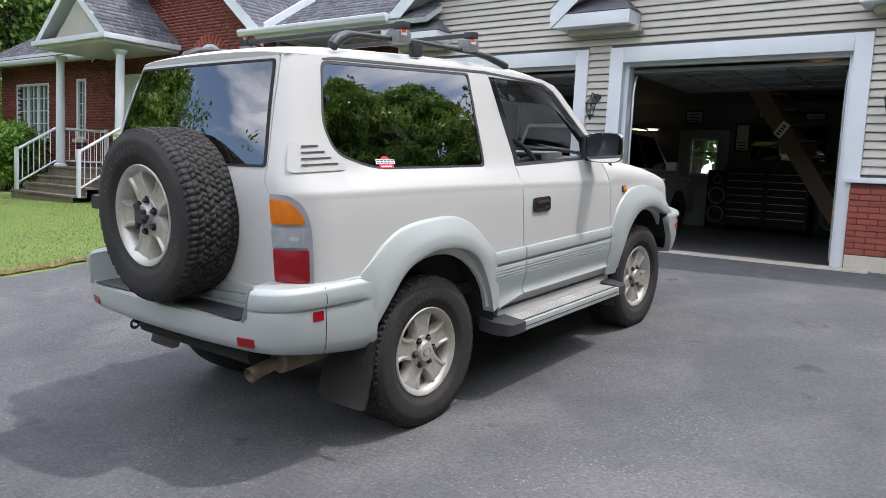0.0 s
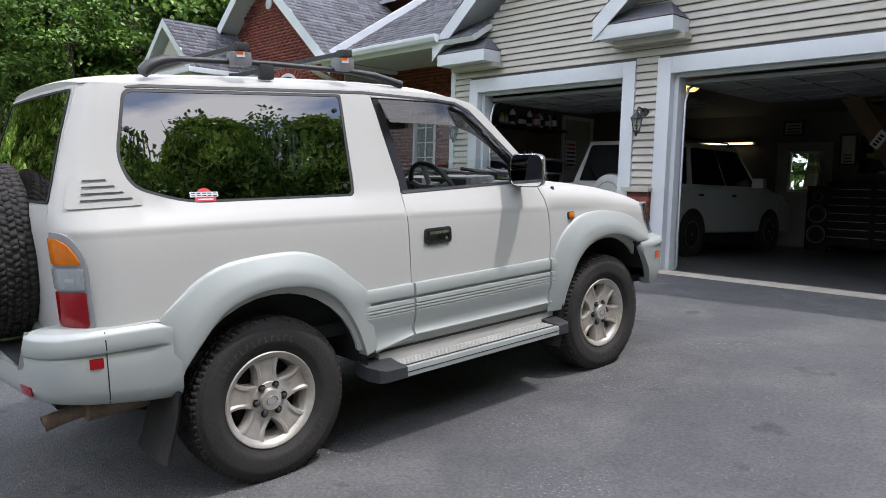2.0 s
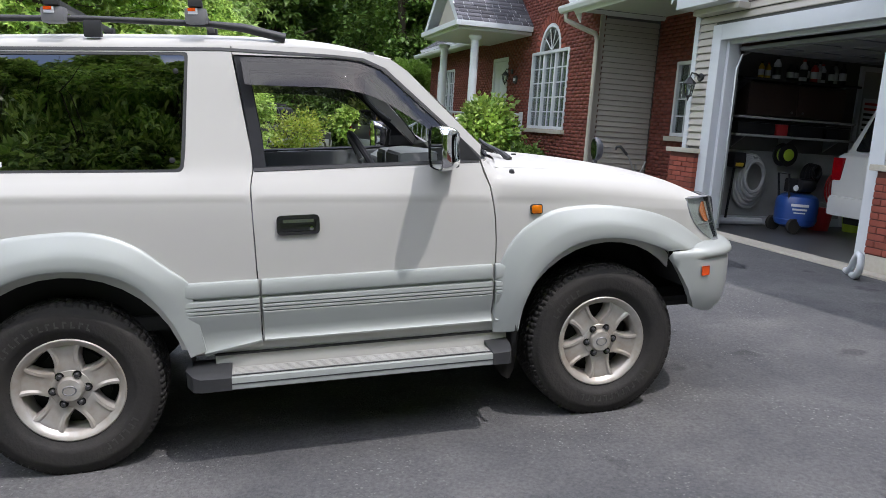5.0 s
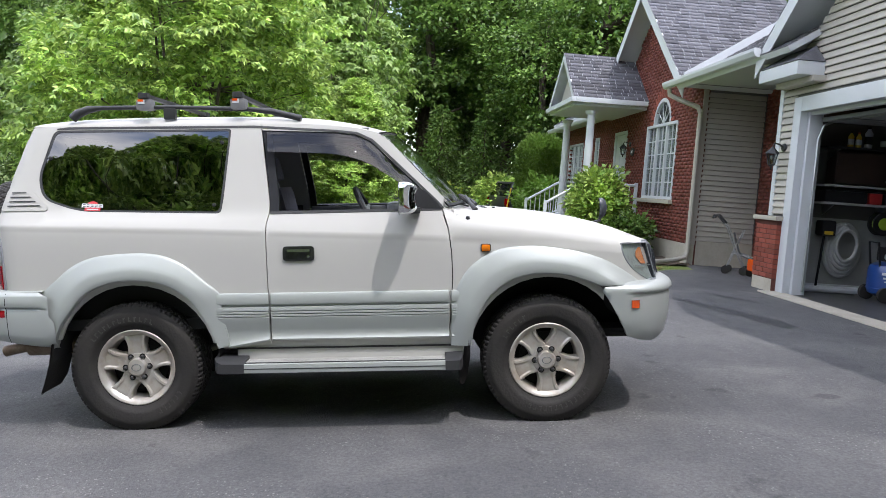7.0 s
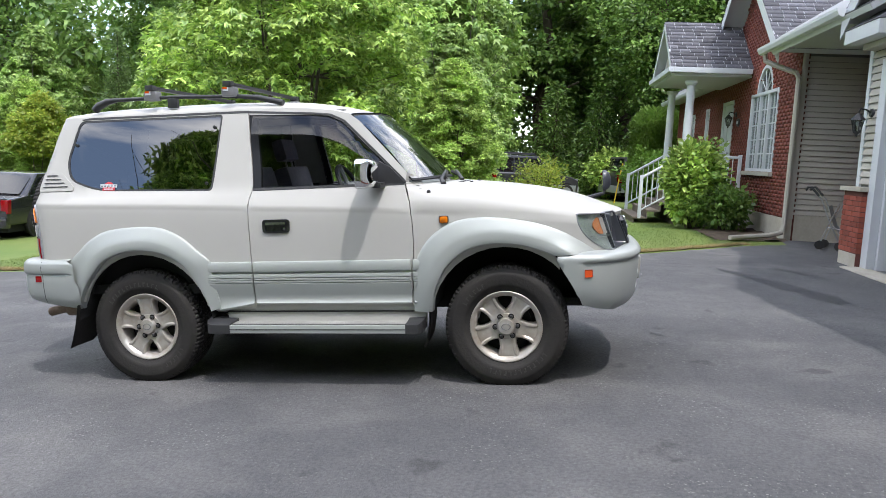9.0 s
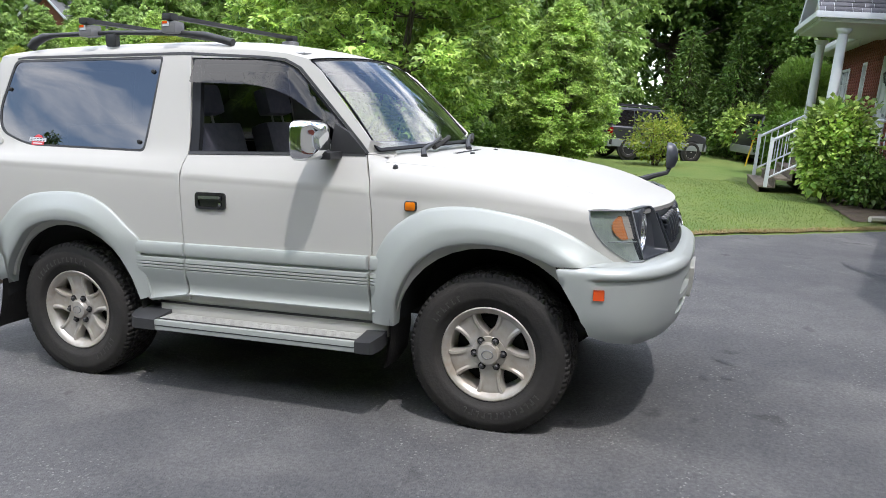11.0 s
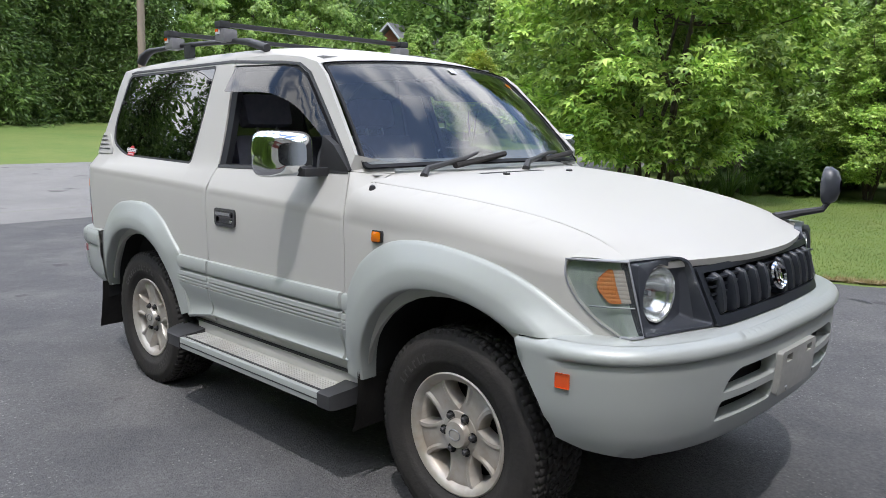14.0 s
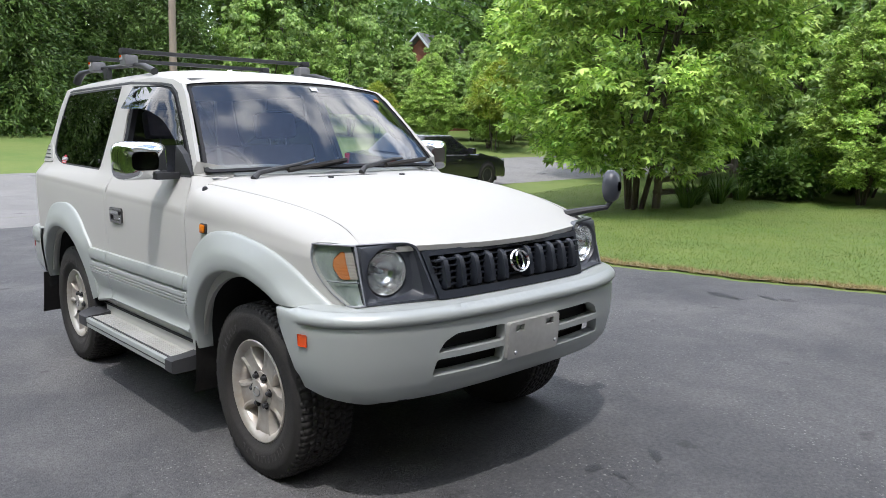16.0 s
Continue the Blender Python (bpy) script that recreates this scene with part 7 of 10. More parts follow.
    loft(b, [[patch(0.5 + (u - 0.5) * k, 0.5 + (v - 0.5) * k, o) for k, o in ((1.02, -0.03), (1.02, 0.001), (1.0, 0.0035), (0.965, 0.0035), (0.955, 0.0), (0.95, -0.02))] for u, v in ring], close_u=True)
    part("corner_frame", b, M_LAMPGREY, h, "dark grey lamp edge", angle=40)
    b = bmesh.new()
    sheet(b, rounded([(0.66, 0.12), (0.74, 0.12), (0.74, 0.575), (0.53, 0.575), (0.445, 0.40), (0.50, 0.24)], 0.04), [], 0.08, lambda u, v: patch(u, v, -0.0155), 0.003)
    part("turn_insert", b, M_PALEAMBER, h, "amber turn lamp insert", angle=60)
    for k in range(8):
        v0 = 0.12 + 0.056 * k
        ua = 0.44 + 0.22 * ((k - 4.2) / 4.2) ** 2
        for nm, mt, u0, u1 in (("amber_rib", M_PALEAMBER, ua, 0.72 + 0.03 * math.sin(k * 2.1)), ("pale_rib", M_PALERIB, 0.745, 0.93)):
            b = bmesh.new()
            loft(b, [[patch(u0 + (u1 - u0) * i / 4, v0 + dv, o) for i in range(5)] for dv, o in ((0.0, -0.0152), (0.015, -0.0145), (0.038, -0.0145), (0.054, -0.0152))])
            part(nm, b, mt, h, angle=60)
    part("divider", tube(bmesh.new(), [patch(u, 0.62, -0.006) for u in (0.16, 0.5, 0.94)], 0.0028, 5), M_CLEARLENS, h)


M_LENS_RIB = glass_mat("ribbed_lamp_lens", (0.93, 0.96, 0.95), rough=0.06, clear=0.90, gloss=0.10)
M_REFLECT_GREY = mat("grey_reflector", (0.50, 0.545, 0.525), 0.30, metal=0.35, second=(0.36, 0.40, 0.38), scale=14, amount=0.6, stretch=(3, 3, 0.6), coat=0.3)
M_PALEAMBER = mat("amber_rib", (0.66, 0.20, 0.055), 0.25, second=(0.60, 0.30, 0.15), scale=30, amount=0.7, coat=0.4)
M_PALERIB = mat("pale_pink_rib", (0.50, 0.44, 0.40), 0.25, second=(0.45, 0.42, 0.39), scale=30, amount=0.7, coat=0.4)
both(front_lamps)
gr = part("grille", sheet(bmesh.new(), rounded([(-0.462, 1.012), (0.462, 1.012), (0.428, 0.832), (-0.428, 0.832)], 0.012), [rounded([(-0.437, 0.992), (0.437, 0.992), (0.408, 0.862), (-0.408, 0.862)], 0.012)], 0.05, lambda u, v: (u, face_y(u, v), v), 0.035, flip=True), M_GRILLE, car, "near-black slatted grille")
part("backing", sheet(bmesh.new(), [(-0.45, 1.0), (0.45, 1.0), (0.42, 0.84), (-0.42, 0.84)], [], 0.1, lambda u, v: (u, face_y(u, v) - 0.045, v)), M_DARK, gr)
for k in range(5):
    z = 0.875 + 0.024 * k
    part("slat", box_bm(-0.43, 0.43, 3.09, 3.115, z, z + 0.006), M_GRILLE, gr)
for k in range(-5, 6):
    if k == 0:
        continue
    x = 0.076 * k
    b = bmesh.new()
    rows = []
    for z, w, o in ((0.862, 0.014, -0.012), (0.872, 0.0155, 0.004), (0.90, 0.016, 0.012), (0.94, 0.016, 0.018), (0.972, 0.015, 0.018), (0.982, 0.013, 0.012), (0.988, 0.009, 0.0)):
        y = face_y(x, z) + o
        rows.append([(x - w, y - 0.04, z), (x - w, y - 0.010, z), (x - w * 0.72, y, z), (x + w * 0.72, y, z), (x + w, y - 0.010, z), (x + w, y - 0.04, z)])
    loft(b, rows)
    part("bar", b, M_GRILLE, gr, angle=45)
em = Matrix.Translation((0, face_y(0, 0.935) + 0.018, 0.935)) @ Matrix.Rotation(0.32, 4, "X")
part("emblem_ring", lathe(bmesh.new(), [(0.040, 0.004), (0.046, 0.010), (0.052, 0.004), (0.050, -0.014), (0.042, -0.014)], 32, "y", em @ Matrix.Diagonal((1.12, 1, 0.92, 1)), closed=True), M_CHROME, gr, "plain chrome oval badge")
part("emblem_oval", lathe(bmesh.new(), [(0.017, 0.004), (0.021, 0.009), (0.025, 0.004), (0.023, -0.010), (0.018, -0.010)], 28, "y", em @ Matrix.Diagonal((0.85, 1, 1.75, 1)), closed=True), M_CHROME, gr)


# ---- wheels ----
def wheel_mesh():
    """One wheel, its face towards +x."""
    w = thing("wheel", pose(0, 0, 0), "", "")
    tyre = part("tyre", lathe(bmesh.new(), [(0.208, -0.10), (0.222, -0.112), (0.27, -0.132), (0.315, -0.135), (0.35, -0.126), (0.366, -0.112), (0.3715, -0.095), (0.3725, 0.0), (0.3715, 0.095), (0.366, 0.112), (0.35, 0.126), (0.338, 0.1295), (0.336, 0.132), (0.315, 0.135), (0.27, 0.132), (0.252, 0.128), (0.249, 0.123), (0.222, 0.112), (0.208, 0.10)], 72, "x"), M_RUBBER, w, "worn black off-road tyre", angle=50)
    vs, fs = [], []

    def block(a0, a1, x0, x1, r0, r1, skew=0.0):
        k = len(vs)
        for r in (r0, r1):
            sh = 0.0 if r == r0 else 0.12
            for a, x in ((a0, x0), (a1, x0), (a1, x1), (a0, x1)):
                am = (a0 + a1) / 2
                aa = a + (am - a) * sh + skew * (x - (x0 + x1) / 2)
                vs.append((x, r * math.cos(aa), r * math.sin(aa)))
        fs.extend([(k + 4, k + 5, k + 6, k + 7), (k, k + 1, k + 5, k + 4), (k + 1, k + 2, k + 6, k + 5), (k + 2, k + 3, k + 7, k + 6), (k + 3, k, k + 4, k + 7)])
    n = 78
    st = 2 * math.pi / n
    for i in range(n):
        for j, (x0, x1, sk) in enumerate(((-0.077, -0.055, 1.2), (-0.052, -0.028, -1.0), (-0.025, -0.002, 1.1), (0.002, 0.025, -1.1), (0.028, 0.052, 1.0), (0.055, 0.077, -1.2))):
            a = st * (i + (0.5 if j % 2 else 0.0) + 0.2 * math.sin(i * 2.3 + j))
            block(a, a + st * (0.74 + 0.12 * (j % 3 == i % 3)), x0, x1, 0.3705, 0.3770, sk)
        for sg in (-1, 1):
            a = st * (i + 0.25)
            block(a, a + st * 0.92, sg * 0.079, sg * 0.112, 0.362, 0.3725)
            if i % 2:
                block(a - st * 0.1, a + st * 0.62, sg * 0.104, sg * 0.1215, 0.346, 0.3660)
            else:
                block(a, a + st * 0.86, sg * 0.104, sg * 0.119, 0.352, 0.3670)
    tr = mesh_np("tread", vs, fs, M_RUBBER)
    tr.parent = tyre
    for a0, cnt in ((50, 13), (235, 6)):
        for i in range(cnt):
            m = Matrix.Rotation(radians(a0 - i * 6.2), 4, "X") @ Matrix.Translation((0.1315, 0, 0.285))
            prism_ = [(-0.010, -0.014), (-0.004, -0.014), (-0.004, 0.006), (0.006, 0.006), (0.006, 0.014), (-0.010, 0.014)] if i % 2 else [(-0.010, -0.014), (0.006, -0.014), (0.006, -0.007), (-0.004, -0.007), (-0.004, 0.014), (-0.010, 0.014)]
            part("raised_bar", prism(bmesh.new(), prism_, -0.003, 0.0030, "yz", m), M_TYREBAR, tyre, smooth=False)
    rim = part("rim", lathe(bmesh.new(), [(0.19, -0.10), (0.212, -0.106), (0.214, -0.098), (0.185, -0.07), (0.178, 0.02), (0.186, 0.08), (0.195, 0.096), (0.208, 0.102), (0.219, 0.110), (0.222, 0.114), (0.217, 0.118), (0.206, 0.114), (0.196, 0.104), (0.188, 0.094)], 60, "x"), M_ALLOY, w, "silver five-spoke alloy rim", angle=35)
    b = bmesh.new()
    for s in range(5):
        m = Matrix.Rotation(radians(72 * s), 4, "X")
        rows_ = []
        for r, hw, x in ((0.040, 0.052, 0.088), (0.075, 0.056, 0.090), (0.10, 0.051, 0.093), (0.125, 0.050, 0.096), (0.150, 0.055, 0.099), (0.172, 0.064, 0.101), (0.188, 0.078, 0.101), (0.199, 0.092, 0.098)):
            ch = 0.0075 * smooth_step(0.085, 0.12, r)
            rows_.append([m @ Vector((x - dx, hw * f, r + (0.003 if abs(f) > 0.9 and r > 0.15 else 0))) for f, dx in ((-1.06, 0.055), (-1.0, 0.014), (-0.90, 0.001), (-0.70, 0.0), (-0.54, ch), (0.54, ch), (0.70, 0.0), (0.90, 0.001), (1.0, 0.014), (1.06, 0.055))])
        loft(b, rows_)
    part("spokes", b, M_ALLOY, rim, angle=30)
    part("hub", lathe(bmesh.new(), [(0.082, 0.06), (0.082, 0.088), (0.078, 0.092), (0.054, 0.094), (0.050, 0.108), (0.046, 0.114), (0.0, 0.117)], 36, "x"), M_ALLOY, rim, angle=30)
    part("cap_ring", lathe(bmesh.new(), [(0.020, 0.1165), (0.022, 0.119), (0.025, 0.1165)], 24, "x", Matrix.Diagonal((1, 1.15, 0.85, 1))), M_GREYTRIM, rim)
    for s in range(6):
        m = Matrix.Rotation(radians(60 * s + 30), 4, "X") @ Matrix.Translation((0, 0, 0.068))
        part("nut_well", lathe(bmesh.new(), [(0.018, 0.097), (0.0175, 0.0935), (0.0, 0.0935)], 14, "x", m), M_DARK, rim)
        part("wheel_nut", lathe(bmesh.new(), [(0.011, 0.092), (0.011, 0.108), (0.007, 0.112), (0.0, 0.112)], 6, "x", m), M_PLASTIC, rim)
    part("brake_disc", lathe(bmesh.new(), [(0.0, 0.02), (0.15, 0.02), (0.15, 0.0), (0.178, 0.0)], 32, "x"), M_DARK, w)
    return w


wheel = wheel_mesh()
wheel.parent = car
wheel.matrix_basis = Matrix.Translation((0.675, AX_R, AX_Z)) @ Matrix.Rotation(radians(3), 4, "X")
for x, y, rot in ((0.675, AX_F, 183), (-0.675, AX_R, 40), (-0.675, AX_F, 80)):
    m = Matrix.Translation((x, y, AX_Z)) @ (Matrix.Rotation(math.pi, 4, "Z") if x < 0 else Matrix.Identity(4)) @ Matrix.Rotation(radians(rot), 4, "X")
    copy_thing(wheel, m)
spare = copy_thing(wheel, Matrix.Translation((0.075, -0.905, 1.085)) @ Matrix.Rotation(-math.pi / 2, 4, "Z") @ Matrix.Rotation(radians(20), 4, "X"))
spare.name = "spare_wheel"
sc = part("spare_carrier", lathe(bmesh.new(), [(0.09, 0.0), (0.09, 0.12), (0.05, 0.13)], 20, "y", Matrix.Translation((0.075, -0.92, 1.085))), M_DARK, car)
part("spare_clamp", box_bm(0.045, 0.108, -1.04, -1.0, 1.055, 1.115, 0.010), M_PLASTIC, sc, "black spare wheel clamp")
for a in range(3):
    m = Matrix.Translation((0.075, -1.03, 1.085)) @ Matrix.Rotation(radians(120 * a + 90), 4, "Y")
    part("clamp_arm", box_bm(-0.009, 0.009, -0.010, 0.010, 0.02, 0.06, 0.004, m=m), M_PLASTIC, sc)

# ---- mirrors, aerial stub, roof bars ----
def door_mirror(sx):
    b = bmesh.new()
    rows_ = []
    for y, sc_ in ((1.545, 0.95), (1.553, 1.0)) + tuple((1.565 + 0.088 * math.sin(k * 0.17453), math.cos(k * 0.17453) ** 0.42) for k in range(0, 9)):
        cx, cz, hw, hh = 0.917, 1.327, 0.127 * sc_, 0.092 * sc_
        dep = lambda c: 1.0 - 0.55 * max(0.0, c) ** 1.5 - 0.12 * max(0.0, -c)
        rows_.append([(sx * (cx + hw * math.copysign(abs(math.cos(a)) ** 0.45, math.cos(a))), 1.553 + (y - 1.553) * dep(sc_ * math.cos(a)), cz + hh * math.copysign(abs(math.sin(a)) ** 0.45, math.sin(a))) for a in [2 * math.pi * k / 48 for k in range(48)]])
    loft(b, rows_, close_v=True)
    b.faces.new([b.verts.new(p) for p in rows_[-1]])
    h = part("door_mirror", b, M_CHROME, car, "chrome door mirror", angle=60)
    g_ = bmesh.new()
    g_.faces.new([g_.verts.new((x, 1.552, z)) for x, y, z in [(sx * 0.917 + (p[0] - sx * 0.917) * 0.94, 0, 1.327 + (p[2] - 1.327) * 0.94) for p in rows_[1]]])
    part("mirror_glass", g_, M_MIRROR, h, "mirror glass", smooth=False)
    part("mirror_rim", loft_ring(rows_[0], rows_[1]), M_PLASTIC, h)
    part("mirror_arm", box_bm(sx * 0.755, sx * 0.88, 1.595, 1.665, 1.238, 1.272, 0.012), M_PLASTIC, h, "black mirror arm")
    part("mirror_foot", prism(bmesh.new(), [(1.60, 1.268), (1.79, 1.262), (1.70, 1.36), (1.63, 1.40)], sx * 0.735, sx * 0.765, "yz"), M_PLASTIC, h, smooth=False)


def loft_ring(a, b):
    bm_ = bmesh.new()
    loft(bm_, [a, b], close_v=True)
    return bm_


M_FOOT = mat("grey_clamp", (0.20, 0.20, 0.205), 0.5, second=(0.14, 0.14, 0.145), scale=9)
M_STICKER = mat("red_sticker", (0.60, 0.05, 0.06), 0.5, second=(0.5, 0.03, 0.04), scale=20)
M_EXH = mat("rusty_metal", (0.27, 0.21, 0.16), 0.6, metal=0.5, second=(0.13, 0.08, 0.05), scale=9, amount=0.9)
M_MIRROR = mat("mirror", (0.92, 0.93, 0.93), 0.01, metal=1.0, second=(0.92, 0.93, 0.93), amount=0.0)
both(door_mirror)
fm = part("wing_mirror", tube(bmesh.new(), [(-0.60, 2.90, 1.065), (-0.68, 2.97, 1.085), (-0.745, 3.04, 1.10), (-0.757, 3.055, 1.13)], [0.022, 0.016, 0.013, 0.012], 8), M_PLASTIC, car, "small black round mirror on the front wing")
b = bmesh.new()
loft(b, [[(-0.757 + 0.052 * s_ * math.cos(a), y, 1.20 + 0.078 * s_ * math.sin(a)) for a in [2 * math.pi * k / 20 for k in range(20)]] for y, s_ in ((3.035, 0.9), (3.038, 1.0), (3.06, 1.0), (3.085, 0.8), (3.10, 0.3))], close_v=True)
part("mirror_shell", b, M_BEZEL, fm, angle=60)
b = bmesh.new()
b.faces.new([b.verts.new((-0.757 + 0.047 * math.cos(a), 3.036, 1.20 + 0.072 * math.sin(a))) for a in [2 * math.pi * k / 20 for k in range(20)]])
part("mirror_glass", b, M_MIRROR, fm, smooth=False)
part("aerial_stub", lathe(bmesh.new(), [(0.010, 0.0), (0.014, 0.012), (0.010, 0.026), (0.0, 0.03)], 12, "z", Matrix.Translation((0.769, 1.935, 1.188))), M_PLASTIC, car)

rack = part("roof_rail", tube(bmesh.new(), [(0.582, -0.365, 1.810), (0.580, -0.335, 1.838), (0.576, -0.27, 1.864), (0.572, -0.20, 1.872), (0.566, 0.2, 1.873), (0.566, 0.66, 1.856), (0.572, 0.80, 1.840), (0.582, 0.97, 1.798)], [0.026, 0.027, 0.022, 0.0135, 0.0125, 0.0135, 0.019, 0.020], 10), M_PLASTIC, car, "dark grey roof rail")
part("rail_foot", box_bm(0.553, 0.586, 0.165, 0.235, 1.80, 1.868, 0.010), M_PLASTIC, rack)
rack2 = part("roof_rail", tube(bmesh.new(), [(-0.582, -0.365, 1.810), (-0.580, -0.335, 1.838), (-0.576, -0.27, 1.864), (-0.572, -0.20, 1.872), (-0.566, 0.2, 1.873), (-0.566, 0.66, 1.856), (-0.572, 0.80, 1.840), (-0.582, 0.97, 1.798)], [0.026, 0.027, 0.022, 0.0135, 0.0125, 0.0135, 0.019, 0.020], 10), M_PLASTIC, car, "dark grey roof rail")
part("rail_foot", box_bm(-0.586, -0.553, 0.165, 0.235, 1.80, 1.868, 0.010), M_PLASTIC, rack2)
for y in (0.065, 0.61):
    cb = part("cross_bar", box_bm(-0.63, 0.63, y - 0.016, y + 0.016, 1.925, 1.948, 0.005), M_PLASTIC, car, "black roof cross bar")
    for sx in (1, -1):
        ft = part("bar_foot", box_bm(sx * 0.545, sx * 0.625, y - 0.045, y + 0.045, 1.852, 1.915, 0.018), M_FOOT, cb, "grey clamp foot")
        part("foot_cap", box_bm(sx * 0.575, sx * 0.632, y - 0.028, y + 0.028, 1.918, 1.952, 0.006), M_PLASTIC, ft)
        part("foot_label", box_bm(sx * 0.624, sx * 0.628, y - 0.03, y + 0.008, 1.888, 1.912), M_TRIM, ft, "small pale label")
        part("label_stripe", box_bm(sx * 0.6275, sx * 0.629, y - 0.03, y + 0.0, 1.90, 1.913), M_AMBERRED, ft)

# ---- sticker, glass catches ----
def on_glass(name, mt, poly, off, parent, lb=""):
    return part(name, sheet(bmesh.new(), uv(poly), [], 0.03, shell(1, off)), mt, parent, lb, smooth=False)


st = on_glass("window_sticker", M_STICKER, [(-0.207 + 0.036 * math.cos(radians(a)), 1.300 + 0.030 * math.sin(radians(a))) for a in range(0, 181, 15)], -0.0015, car, "red and white sticker with bars")
on_glass("text_ground", M_TRIM, [(-0.268, 1.296), (-0.147, 1.292), (-0.147, 1.312), (-0.268, 1.318)], -0.001, st)
for k in range(5):
    on_glass("letter_bar", M_DARK, [(-0.262 + 0.023 * k, 1.300 - 0.001 * k), (-0.246 + 0.023 * k, 1.299 - 0.001 * k), (-0.246 + 0.023 * k, 1.3025 - 0.001 * k), (-0.262 + 0.023 * k, 1.3035 - 0.001 * k)], -0.0005, st)
    on_glass("letter_bar", M_DARK, [(-0.262 + 0.023 * k, 1.310 - 0.001 * k), (-0.246 + 0.023 * k, 1.309 - 0.001 * k), (-0.246 + 0.023 * k, 1.3125 - 0.001 * k), (-0.262 + 0.023 * k, 1.3135 - 0.001 * k)], -0.0005, st)
on_glass("foot_bar", M_STICKER, [(-0.25, 1.276), (-0.16, 1.274), (-0.16, 1.294), (-0.25, 1.297)], -0.001, st)
on_glass("foot_text", M_TRIM, [(-0.238, 1.282), (-0.172, 1.280), (-0.172, 1.286), (-0.238, 1.288)], -0.0003, st)
for y, z in ((-0.47, 1.58), (0.485, 1.30), (0.515, 1.66)):
    p = Vector(shell(1, 0.0)(corner_u(y, z), z))
    part("glass_catch", lathe(bmesh.new(), [(0.011, -0.004), (0.011, 0.004), (0.0, 0.007)], 12, "x", Matrix.Translation(p)), M_PLASTIC, car)

# ---- underside and exhaust ----
part("underbody", box_bm(-0.42, 0.42, -0.60, 2.72, 0.42, 0.56, 0.03), M_DARK, car)
part("engine_bay", box_bm(-0.42, 0.42, 1.82, 2.98, 0.50, 1.0, 0.03), M_DARK, car)
part("rear_well", box_bm(-0.42, 0.42, -0.60, 0.56, 0.50, 0.95, 0.03), M_DARK, car)
part("front_skid", box_bm(-0.60, 0.60, 2.70, 3.10, 0.46, 0.52, 0.03), M_DARK, car)
for y in (AX_R, AX_F):
    part("axle", tube(bmesh.new(), [(-0.6, y, AX_Z), (-0.15, y, AX_Z), (-0.10, y, AX_Z), (0.12, y, AX_Z), (0.17, y, AX_Z), (0.6, y, AX_Z)], [0.04, 0.045, 0.13, 0.13, 0.045, 0.04], 12), M_DARK, car)
part("spring", tube(bmesh.new(), [(0.5, 0.06, 0.4), (0.5, 0.06, 0.72)], 0.05, 10), M_DARK, car)
ex = part("exhaust", tube(bmesh.new(), [(0.555, -0.25, 0.47), (0.555, -0.40, 0.462), (0.555, -0.41, 0.466), (0.555, -0.70, 0.458), (0.555, -0.712, 0.456)], [0.03, 0.03, 0.056, 0.056, 0.03], 16), M_EXH, car, "rusty exhaust")
part("tail_pipe", tube(bmesh.new(), [(0.555, -0.70, 0.455), (0.555, -0.74, 0.452), (0.553, -0.79, 0.444), (0.550, -0.855, 0.430)], [0.030, 0.030, 0.031, 0.033], 14, cap=False), M_EXH, ex)
part("pipe_dark", lathe(bmesh.new(), [(0.0, 0.0), (0.033, 0.0)], 12, "y", Matrix.Translation((0.551, -0.82, 0.438))), M_DARK, ex)
part("tow_eye", lathe(bmesh.new(), [(0.018, -0.007), (0.027, 0.0), (0.018, 0.007), (0.012, 0.0)], 16, "x", Matrix.Translation((-0.35, -0.86, 0.505)), closed=True), M_PLASTIC, car)
part("tow_shank", box_bm(-0.365, -0.335, -0.86, -0.70, 0.51, 0.56), M_DARK, car)
part("hitch_bar", tube(bmesh.new(), [(-0.45, -0.74, 0.47), (0.45, -0.74, 0.47)], 0.045, 10), M_DARK, car)

def bmesh_torus(R_, r_, m):
    b_ = bmesh.new()
    loft(b_, [[m @ Vector(((R_ + r_ * math.cos(v)) * math.cos(u), (R_ + r_ * math.cos(v)) * math.sin(u), r_ * math.sin(v))) for v in [2 * math.pi * k / 8 for k in range(8)]] for u in [2 * math.pi * k / 36 for k in range(36)]], close_u=True, close_v=True)
    return b_


# ---- cabin ----
cabin = thing("cabin", pose(0, 0, 0), "", "")
cabin.parent = car
part("floor_pan", box_bm(-0.72, 0.72, -0.66, 1.80, 0.58, 0.64), M_DARK, cabin)
for sx in (1, -1):
    part("door_card", box_bm(sx * 0.700, sx * 0.725, 0.82, 1.76, 0.62, 1.245, 0.01), M_DASH, cabin)
    part("side_trim", box_bm(sx * 0.66, sx * 0.68, -0.60, 0.76, 0.62, 1.255, 0.01), M_DARK, cabin)
b = bmesh.new()
loft(b, [[(x, y, z) for y, z in ((1.86, 1.245), (1.70, 1.262), (1.56, 1.25), (1.50, 1.215), (1.49, 1.12), (1.54, 0.98), (1.60, 0.80))] for x in (-0.69, -0.4, 0, 0.4, 0.69)])
dash = part("dashboard", b, M_DASH, cabin, "grey dashboard")
part("binnacle", box_bm(0.18, 0.57, 1.46, 1.66, 1.20, 1.295, 0.03), M_DASH, dash)
part("dial_panel", box_bm(0.22, 0.53, 1.452, 1.46, 1.205, 1.28, 0.003), M_PLASTIC, dash)
part("centre_pod", box_bm(-0.12, 0.12, 1.46, 1.64, 1.19, 1.285, 0.025), M_DASH, dash)
